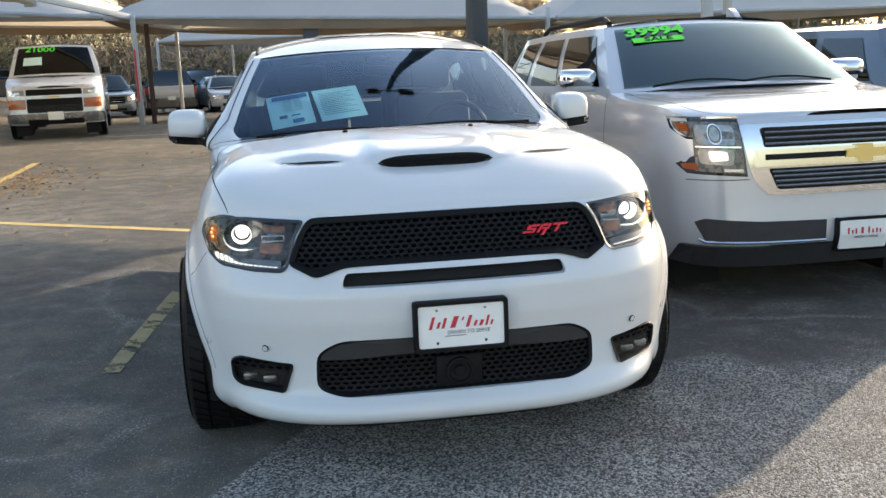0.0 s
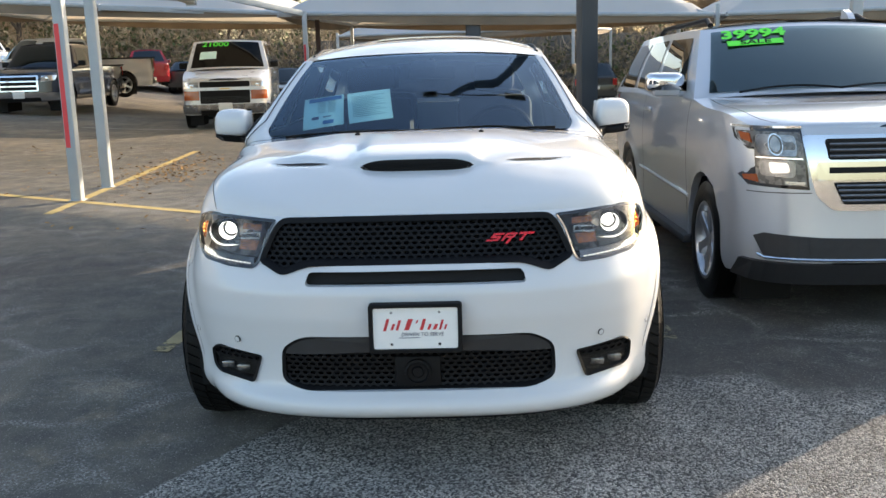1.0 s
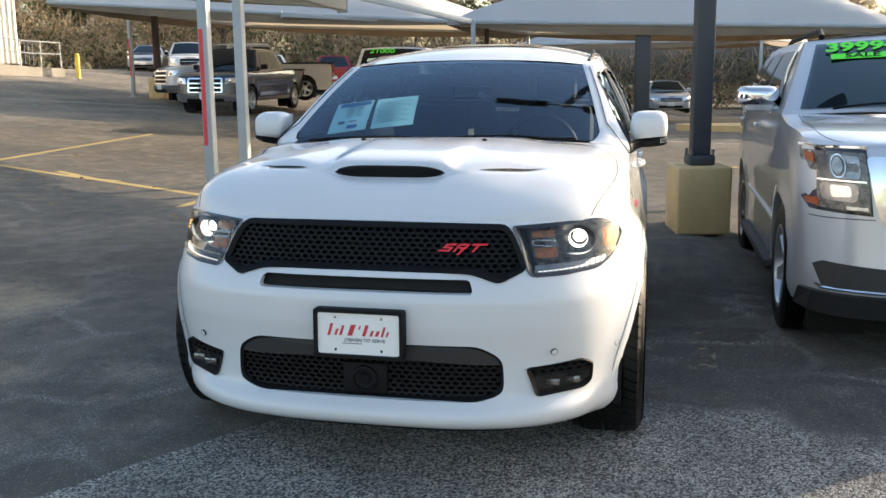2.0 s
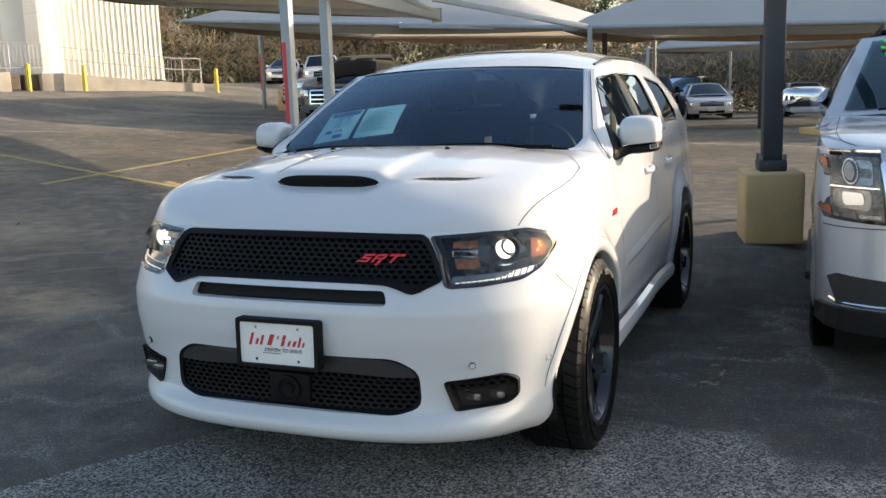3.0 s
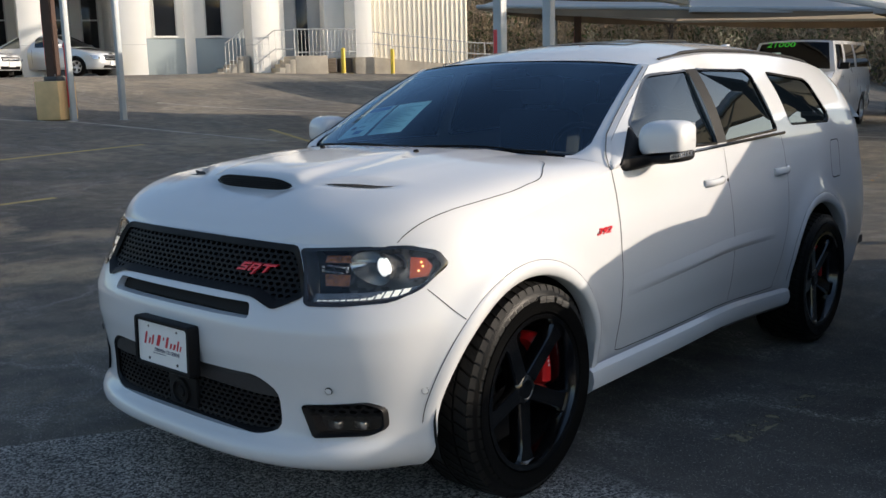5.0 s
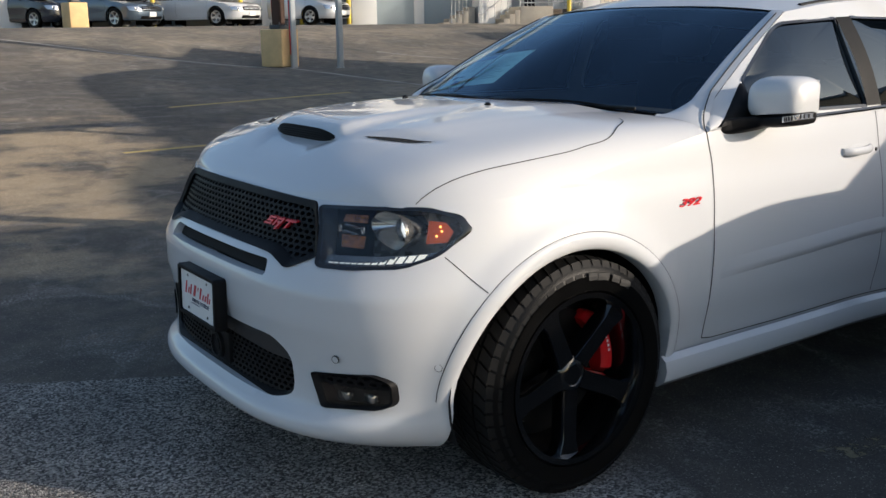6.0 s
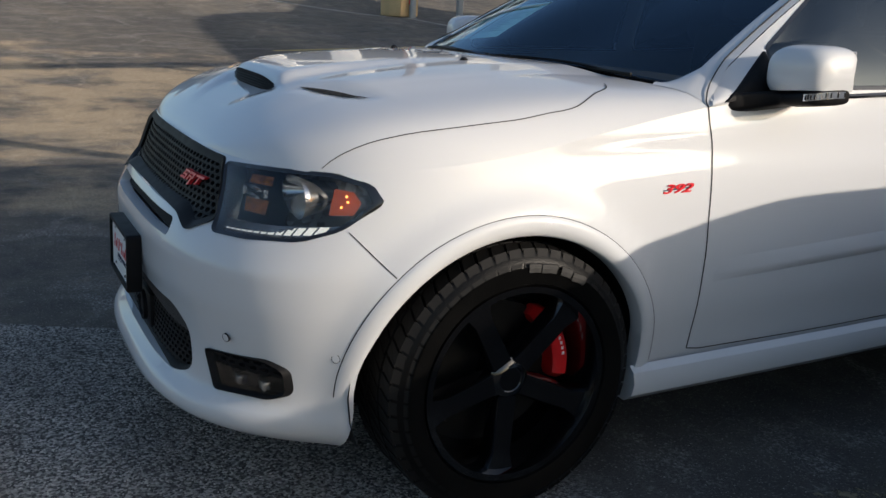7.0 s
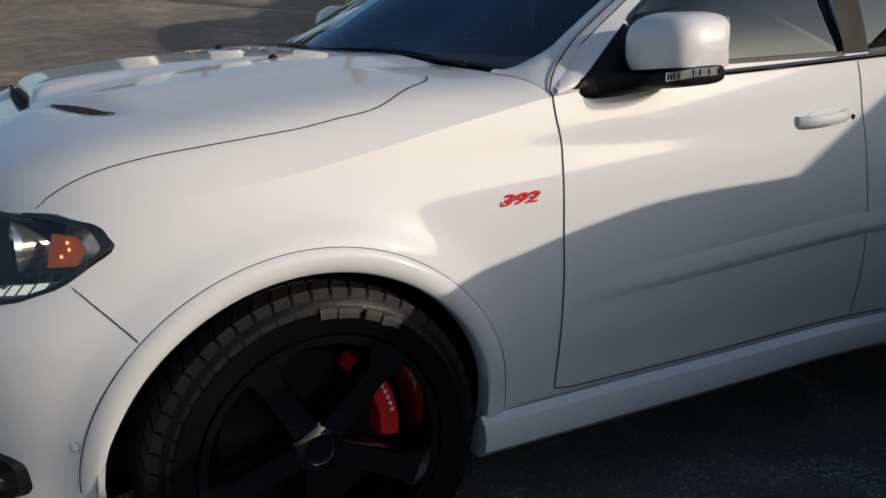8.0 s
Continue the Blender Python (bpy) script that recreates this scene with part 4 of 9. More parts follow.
def build_suv_plate(car):
    tilt = pose(0, 0.052, 0.590, 90 - 2, 0, 0)
    plate = new("number_plate")
    plate.parent = car
    plate.matrix_local = tilt
    plate["label"] = "white dealer plate in a black holder"
    plate.empty_display_size = 0.05
    bm = bmesh.new()
    outer, inner = rounded([(-0.166, -0.089), (0.166, -0.089), (0.166, 0.089), (-0.166, 0.089)], 0.012, 4), rounded([(-0.150, -0.074), (0.150, -0.074), (0.150, 0.074), (-0.150, 0.074)], 0.010, 4)
    quad_grid(bm, [[(a, b, -0.03) for a, b in outer], [(a, b, 0.010) for a, b in outer], [(a * 0.985, b * 0.97, 0.014) for a, b in outer], [(a * 1.01, b * 1.02, 0.014) for a, b in inner], [(a, b, 0.004) for a, b in inner]], close=True)
    part("plate_holder", bm, M_BLACK, plate, "black plastic plate holder", sharp=40)
    bm = bmesh.new()
    prism(bm, inner, 2, 0.0, 0.006)
    part("plate_sheet", bm, M_PLATE, plate, "white plate sheet")
    for a in (-0.085, 0.085):
        for b in (-0.058, 0.058):
            bm = bmesh.new()
            lathe(bm, [(0.006, 0.005), (0.0085, 0.004), (0.009, 0.001)], 12, 2, (a, b, 0), closed=False)
            part("screw", bm, M_STEEL if b > 0 else M_DARK, plate)
    # the dealer's name as red bars of its size, the motto under it
    for a, b, w, h in ((-0.103, 0.014, 0.018, 0.044), (-0.080, 0.006, 0.016, 0.022), (-0.060, 0.012, 0.016, 0.036), (-0.024, 0.014, 0.030, 0.040), (0.006, 0.024, 0.010, 0.012),
                       (0.027, 0.014, 0.020, 0.040), (0.050, 0.005, 0.016, 0.020), (0.071, 0.005, 0.020, 0.020), (0.092, 0.012, 0.014, 0.036), (0.107, 0.004, 0.012, 0.018)):
        bm = bmesh.new()
        lean, t = 0.20 * h / 2, w * 0.42
        prism(bm, [(a - t - lean, b - h / 2), (a + t * 0.4 - lean, b - h / 2), (a + t + lean, b + h / 2), (a - t * 0.4 + lean, b + h / 2)], 2, 0.0058, 0.0072)
        part("name_bar", bm, M_INK_RED, plate, "red bar standing for a name", smooth=False)
    words("motto", "DRIVEN TO SERVE", 0.0185, M_INK_NAVY, plate, Matrix.Translation((0.024, -0.022, 0.0068)), depth=0.0006, shear=0.12)
    bm = bmesh.new()
    box(bm, -0.022, -0.034, 0.0066, 0.075, 0.0022, 0.001)
    part("underline", bm, M_INK_NAVY, plate, smooth=False)
def suv_screen(a, b):
    """Point of the windscreen: a across (-1 to 1), b up (0 to 1)."""
    base = Vector((0.815 * a, 1.405 + 0.20 * a * a, 1.176 - 0.040 * a * a))
    top = Vector((0.640 * a, 2.235 + 0.07 * a * a, 1.552 - 0.035 * a * a))
    p = base.lerp(top, b)
    p.z += 0.030 * math.sin(math.pi * b) * (1 - 0.4 * a * a)
    return p


SUV_RAIL = [(2.305, 0.640, 1.517), (2.6, 0.648, 1.552), (3.0, 0.650, 1.570), (3.6, 0.645, 1.562), (4.2, 0.632, 1.530), (4.65, 0.615, 1.475), (4.85, 0.61, 1.42)]
SUV_ROOF_MID = [(2.235, 1.552), (2.4, 1.596), (2.65, 1.632), (3.0, 1.652), (3.6, 1.648), (4.2, 1.615), (4.65, 1.555), (4.88, 1.49)]


def suv_rail(y):
    return ip([(p[0], p[1]) for p in SUV_RAIL], y), ip([(p[0], p[2]) for p in SUV_RAIL], y)


def suv_side_rows():
    """Columns from the waistline up to the roof rail, front to back."""
    cols = []
    n1, n2 = 22, 60
    for k in range(n1 + n2 + 1):
        if k < n1:
            r = suv_screen(1.0, k / n1)
            by = 1.60 + (2.30 - 1.60) * (k / n1) ** 1.1
        else:
            t = (k - n1) / n2
            y = 2.305 + (4.85 - 2.305) * t
            x, z = suv_rail(y)
            r = Vector((x, y, z))
            by = 2.30 + (5.02 - 2.30) * t
        zb = top_edge(SUV, by)
        b = Vector((half_width(SUV, zb, min(by, 4.55)) * (1 if by < 4.55 else 1 - 0.5 * ((by - 4.55) / 0.5) ** 2 * 0.3), by, zb - 0.002))
        col = []
        for j in range(15):
            v = j / 14
            p = b.lerp(r, v)
            p.x += 0.028 * math.sin(math.pi * v)
            col.append(p)
        cols.append(col)
    return cols


def suv_side_at(y, z):
    """Outer x of the window band at (y, z)."""
    best = None
    for a, b in zip(SUV_SIDE, SUV_SIDE[1:]):
        for p, q in zip(a, a[1:]):
            if p.z <= z <= q.z:
                t = (z - p.z) / (q.z - p.z)
                p1 = p.lerp(q, t)
                d = abs(p1.y - y)
                if best is None or d < best[0]:
                    best = (d, p1.x)
    return best[1] if best else half_width(SUV, z, y)


SUV_SIDE = suv_side_rows()
WIN_FRONT = rounded([(1.848, 1.150), (1.868, 1.268), (2.17, 1.452), (2.24, 1.476), (2.585, 1.494), (2.60, 1.140)], [0.01, 0.02, 0.04, 0.03, 0.015, 0.015], 3)
WIN_REAR = rounded([(2.695, 1.140), (2.680, 1.498), (3.26, 1.487), (3.31, 1.46), (3.40, 1.158)], [0.015, 0.015, 0.02, 0.02, 0.03], 3)
WIN_BACK = rounded([(3.53, 1.470), (4.12, 1.42), (4.26, 1.20), (4.22, 1.16), (3.60, 1.175)], [0.03, 0.05, 0.03, 0.03, 0.04], 3)
MIRROR_CORNER = rounded([(1.645, 1.118), (1.853, 1.140), (1.864, 1.264)], 0.010, 3)


PAPER_LEFT = ((-0.68, 0.095), (-0.455, 0.135), (-0.52, 0.455), (-0.77, 0.43))
PAPER_RIGHT = ((-0.425, 0.135), (-0.19, 0.17), (-0.245, 0.485), (-0.50, 0.455))


def build_suv_cabin(car):
    # window bands with their openings
    for s in (1, -1):
        bm = bmesh.new()
        quad_grid(bm, [[Vector((s * p.x, p.y, p.z)) for p in c] for c in SUV_SIDE])
        for poly in (WIN_FRONT, WIN_REAR, WIN_BACK):
            cut(bm, poly, (1, 2), lambda c: True, (-0.022 * s, 0, 0))
        part("window_surround", bm, M_WHITE, car, "white pillars and window surround", sharp=45)
        for poly, mat, nm in ((WIN_FRONT, M_PRIVACY, "side_window"), (WIN_REAR, M_PRIVACY, "side_window"), (WIN_BACK, M_PRIVACY, "quarter_window")):
            bm = bmesh.new()
            n = len(poly)
            c = (sum(p[0] for p in poly) / n, sum(p[1] for p in poly) / n)
            big = shrink(poly, -0.006)
            rows = [[Vector((s * (suv_side_at(c[0] + (a - c[0]) * t, c[1] + (b - c[1]) * t) - 0.010), c[0] + (a - c[0]) * t, c[1] + (b - c[1]) * t)) for a, b in big] for t in (0, 0.25, 0.5, 0.75, 1.0)]
            quad_grid(bm, rows, close=True)
            bmesh.ops.remove_doubles(bm, verts=bm.verts[:], dist=0.0003)
            pane = part(nm, bm, mat, car, "dark tinted side glass")
            pane.visible_shadow = False
            bm = bmesh.new()
            ring = [[Vector((s * (suv_side_at(a, b) + dx), a, b)) for a, b in pl] for pl, dx in ((shrink(poly, -0.003), 0.0015), (shrink(poly, 0.008), 0.0), (shrink(poly, 0.010), -0.02))]
            quad_grid(bm, ring, close=True)
            part("window_seal", bm, M_BLACK_GLOSS, pane, "black window seal")
        # black pillar covers between the doors
        bm = bmesh.new()
        q = [(2.592, 1.142), (2.697, 1.142), (2.684, 1.497), (2.583, 1.494)]
        rows = [[Vector((s * (suv_side_at(y0 + (y1 - y0) * t, z0 + (z1 - z0) * t) + 0.003), y0 + (y1 - y0) * t, z0 + (z1 - z0) * t)) for t in [k / 10 for k in range(11)]]
                for (y0, z0), (y1, z1) in ((q[0], q[3]), ((2.64, 1.142), (2.632, 1.496)), (q[1], q[2]))]
        quad_grid(bm, rows)
        part("pillar_cover", bm, M_BLACK, car, "gloss black door pillar cover")
        bm = bmesh.new()
        tri = [(a + (c - a) * k / 6, b + (d - b) * k / 6) for (a, b), (c, d) in zip(MIRROR_CORNER, MIRROR_CORNER[1:] + MIRROR_CORNER[:1]) for k in range(6)]
        rows = []
        for t, dx in ((1.0, -0.004), (1.0, 0.007), (0.97, 0.009), (0.7, 0.010), (0.4, 0.010), (0.0, 0.010)):
            rows.append([Vector((s * (suv_side_at(1.80 + (a - 1.80) * t, 1.175 + (b - 1.175) * t) + dx), 1.80 + (a - 1.80) * t, 1.175 + (b - 1.175) * t)) for a, b in tri])
        quad_grid(bm, rows, close=True)
        bmesh.ops.remove_doubles(bm, verts=bm.verts[:], dist=0.0003)
        part("mirror_corner", bm, M_BLACK, car)
        # bright waist strip
        bm = bmesh.new()
        pts = [Vector((s * (half_width(SUV, 1.125, y) + 0.006), y, top_edge(SUV, y) + 0.006)) for y in [1.76 + (3.46 - 1.76) * k / 40 for k in range(41)]]
        tube(bm, pts, 0.008, 6)
        part("waist_strip", bm, M_BLACK_GLOSS, car)
    # windscreen, its black edge, the pillars beside it
    bm = bmesh.new()
    quad_grid(bm, [[suv_screen(-0.925 + 1.85 * i / 40, 0.015 + 0.97 * j / 24) for i in range(41)] for j in range(25)])
    screen = part("windscreen", bm, M_GLASS, car, "dark reflective windscreen")
    screen.visible_shadow = False
    for s in (1, -1):
        bm = bmesh.new()
        quad_grid(bm, [[suv_screen(s * (0.915 + 0.085 * i / 4), j / 24) + Vector((0, 0, 0.004 * (i > 0))) for i in range(5)] for j in range(25)])
        part("front_pillar", bm, M_WHITE, car)
        bm = bmesh.new()
        quad_grid(bm, [[suv_screen(s * (0.895 + 0.030 * i / 2), 0.01 + 0.98 * j / 24) + Vector((0, 0, -0.004)) for i in range(3)] for j in range(25)])
        part("screen_edge", bm, M_BLACK_GLOSS, car)
    bm = bmesh.new()
    quad_grid(bm, [[suv_screen(-0.93 + 1.86 * i / 40, 0.955 + 0.05 * j / 2) + Vector((0, 0, -0.004)) for i in range(41)] for j in range(3)])
    quad_grid(bm, [[suv_screen(-0.93 + 1.86 * i / 40, 0.0 + 0.045 * j / 2) + Vector((0, 0, -0.004)) for i in range(41)] for j in range(3)])
    part("screen_border", bm, M_BLACK_GLOSS, car)
    # white corner between bonnet, wing and pillar
    for s in (1, -1):
        rows = []
        for k in range(15):
            t = k / 14
            r = 0.80 + 0.20 * t
            y = SUV["cowl"] + SUV["sweep"] * r * r
            ox = outline_x(SUV, y)
            low = Vector((r * ox, y - 0.012, hood_z(SUV, r * ox, y - 0.012, ox) + 0.0015))
            a = 0.83 + 0.17 * t
            up = suv_screen(a, 0.015 + 0.15 * max(0.0, (a - 0.84) / 0.09) ** 2 if a < 0.93 else 0.165 + 0.03 * (a - 0.93)) + Vector((0, 0, 0.0055))
            rows.append([Vector((s * p.x, p.y, p.z)) for p in (low, low.lerp(up, 0.33) + Vector((0, 0, 0.003)), low.lerp(up, 0.66) + Vector((0, 0, 0.003)), up)])
        bm = bmesh.new()
        quad_grid(bm, rows)
        # its foot, down to the wing and the door
        edge = rows[-1]
        fill = []
        for k in range(13):
            t = k / 12
            a = edge[0].lerp(edge[3], t)
            if t < 0.5:
                b = SUV_SIDE[0][round(28 * t)]
            else:
                b = suv_screen(1.0, 0.167 * (2 * t - 1)) + Vector((0, 0, 0.002))
            b = Vector((s * b.x, b.y + 0.004, b.z))
            fill.append([a, a.lerp(b, 0.5) + Vector((s * 0.003, 0, 0.003)), b])
        quad_grid(bm, fill)
        part("pillar_base", bm, M_WHITE, car, sharp=60)
    # cowl
    bm = bmesh.new()
    quad_grid(bm, [[Vector((0.80 * a, 1.395 + 0.2 * a * a + dy, 1.160 - 0.035 * a * a + dz)) for a in [-1 + 2 * k / 30 for k in range(31)]] for dy, dz in ((-0.02, -0.01), (0.0, -0.012), (0.02, 0.0), (0.05, 0.02))])
    part("cowl", bm, M_BLACK, car, "black cowl under the windscreen")
    for x0, x1 in ((-0.62, 0.02), (0.02, 0.68)):
        bm = bmesh.new()
        pts = []
        for k in range(13):
            x = x0 + (x1 - x0) * k / 12
            a = x / 0.815
            p = suv_screen(a, 0.012 + 0.022 * math.sin(math.pi * min(1, (k / 12) * 1.1)))
            pts.append(p + Vector((0, -0.004, 0.006)))
        tube(bm, pts, [0.007] * 3 + [0.0045] * 10, 6)
        wiper = part("wiper", bm, M_BLACK, car, "black wiper arm at rest")
        bm = bmesh.new()
        box(bm, pts[8].x, pts[8].y, pts[8].z - 0.004, 0.34, 0.010, 0.012, 0.003)
        part("wiper_blade", bm, M_RUBBER, wiper)
    # roof
    rows = []
    for j in range(51):
        t = j / 50
        row = []
        for i in range(31):
            a = -1 + 2 * i / 30
            ys = 2.235 + 0.07 * a * a
            y = ys + (4.87 - 0.03 * a * a - ys) * t
            x, zr = suv_rail(y)
            zc = ip(SUV_ROOF_MID, y - 0.07 * a * a * (1 - t))
            row.append(Vector((x * a, y, zr + (zc - zr) * (1 - abs(a) ** 2.6))))
        rows.append(row)
    bm = bmesh.new()
    quad_grid(bm, rows)
    roof = part("roof", bm, M_WHITE, car, "white roof with a dark sunroof", sharp=60)
    bm = bmesh.new()
    quad_grid(bm, [[p + Vector((0, 0, 0.004)) for p in row[8:23]] for row in rows[8:27]])
    part("sunroof", bm, M_BLACK_GLOSS, roof, "dark glass sunroof")
    for s in (1, -1):
        bm = bmesh.new()
        tube(bm, [Vector((s * (suv_rail(y)[0] - 0.035), y, suv_rail(y)[1] + (0.016 if 2.6 < y < 4.5 else 0.006))) for y in [2.45 + 2.2 * k / 30 for k in range(31)]], 0.010, 8)
        part("roof_rail", bm, M_BLACK, roof)
    bm = bmesh.new()
    zt = ip(SUV_ROOF_MID, 4.45)
    prism(bm, [(4.36, zt - 0.01), (4.42, zt + 0.030), (4.50, zt + 0.062), (4.54, zt + 0.062), (4.56, zt - 0.02)], 0, -0.02, 0.02)
    part("roof_antenna", bm, M_WHITE, roof, "white fin antenna")
    # tail of the cabin
    bm = bmesh.new()
    last = [p.copy() for p in rows[-1]]
    quad_grid(bm, [[Vector((p.x * (1 + 0.28 * t), p.y + 0.17 * t, p.z + (1.15 - p.z) * t)) for p in last] for t in (0, 0.25, 0.5, 0.75, 1.0)])
    part("rear_window", bm, M_PRIVACY, car)
    # floor, dashboard, wheel, seats, mirror, stickers
    bm = bmesh.new()
    box(bm, 0, 3.2, 0.42, 1.70, 3.6, 0.05)
    box(bm, 0, 1.50, 0.72, 1.60, 0.04, 0.80)
    part("cabin_floor", bm, M_SEAT, car)
    bm = bmesh.new()
    rows = []
    for y, z in ((1.46, 1.10), (1.60, 1.135), (1.85, 1.145), (2.0, 1.135), (2.06, 1.09), (2.08, 0.98), (2.0, 0.70)):
        rows.append([Vector((x, y + 0.08 * abs(x) ** 2 * (1 if y < 1.7 else 0), z - 0.03 * abs(x) ** 2)) for x in [-0.76 + 1.52 * k / 16 for k in range(17)]])
    quad_grid(bm, rows)
    part("dashboard", bm, M_SEAT, car, "dark dashboard")
    bm = bmesh.new()
    ring = [Vector((0.38 + 0.185 * math.cos(a), 2.20 + 0.185 * 0.40 * -math.sin(a), 1.08 + 0.185 * 0.92 * math.sin(a))) for a in [2 * math.pi * k / 28 for k in range(29)]]
    tube(bm, ring, 0.015, 8, cap=False)
    tube(bm, [(0.2, 2.21, 1.07), (0.38, 2.19, 1.07), (0.56, 2.21, 1.07)], 0.022, 8)
    tube(bm, [(0.38, 2.19, 1.07), (0.38, 1.95, 0.98)], 0.035, 8)
    part("steering_wheel", bm, M_BLACK, car)
    for y0, xs in ((2.75, (-0.38, 0.38)), (3.65, (-0.40, 0.40))):
        for x in xs:
            bm = bmesh.new()
            box(bm, x, y0 - 0.25, 0.72, 0.50, 0.50, 0.16, 0.05)
            box(bm, x, y0 + 0.08, 1.02, 0.48, 0.16, 0.58, 0.06, Matrix.Translation((x, y0, 0.8)) @ Matrix.Rotation(radians(-12), 4, 'X') @ Matrix.Translation((-x, -y0, -0.8)))
            seat = part("seat", bm, M_SEAT, car, "dark seat")
            bm = bmesh.new()
            box(bm, x, y0 + 0.20, 1.39, 0.26, 0.10, 0.17, 0.04)
            part("headrest", bm, M_SEAT, seat)
    bm = bmesh.new()
    c = suv_screen(0.02, 0.83) + Vector((0, 0.07, -0.06))
    box(bm, c.x, c.y + 0.02, c.z, 0.25, 0.03, 0.065, 0.012)
    tube(bm, [c + Vector((0, 0.02, 0.02)), suv_screen(0.02, 0.92) + Vector((0, 0.01, -0.01))], 0.012, 6)
    part("rear_view_mirror", bm, M_BLACK, car)
    bm = bmesh.new()
    c = suv_screen(-0.05, 0.90) + Vector((0, 0.05, -0.035))
    box(bm, c.x, c.y, c.z, 0.13, 0.10, 0.05, 0.012)
    part("screen_camera", bm, M_BLACK, car)
    # two papers behind the glass
    for first, corners in ((True, PAPER_LEFT), (False, PAPER_RIGHT)):
        def spot(u, v, lift):
            (a0, b0), (a1, b1), (a2, b2), (a3, b3) = corners        # lower left, lower right, upper right, upper left
            a = (a0 * (1 - u) + a1 * u) * (1 - v) + (a3 * (1 - u) + a2 * u) * v
            b = (b0 * (1 - u) + b1 * u) * (1 - v) + (b3 * (1 - u) + b2 * u) * v
            return suv_screen(a, b) + Vector((0, 0.006, -0.010)) + Vector((0, -0.44, 0.90)) * lift

        def patch(bm, u0, u1, v0, v1, lift):
            quad_grid(bm, [[spot(u0 + (u1 - u0) * i / 4, v0 + (v1 - v0) * j / 4, lift) for i in range(5)] for j in range(5)])
        bm = bmesh.new()
        patch(bm, 0, 1, 0, 1, 0.0)
        sheet = part("sticker", bm, M_PAPER, car, "pale blue-green price paper behind the windscreen")
        bm = bmesh.new()
        for j in range(8 if first else 13):
            v = (0.44 + 0.05 * j) if first else (0.16 + 0.055 * j)
            for u0, u1 in (((0.36, 0.56), (0.62, 0.80)) if first else ((0.10, 0.86 - 0.12 * (j % 3)),)):
                patch(bm, u0, u1, v, v + 0.016, 0.003)
        part("print", bm, M_INK_GREY, sheet, "rows of unreadable print")
        if first:
            for u0, u1, v0, v1, mat, label in ((0.13, 0.95, 0.82, 0.95, M_INK_BLUE, "blue heading bar"), (0.50, 0.76, 0.07, 0.18, M_INK_BLUE, "small blue mark"),
                                               (0.22, 0.40, 0.24, 0.33, M_INK_NAVY, "small dark oval mark"), (0.50, 0.70, 0.28, 0.31, M_INK_NAVY, "short line of print")):
                bm = bmesh.new()
                patch(bm, u0, u1, v0, v1, 0.004)
                part("heading", bm, mat, sheet, label)


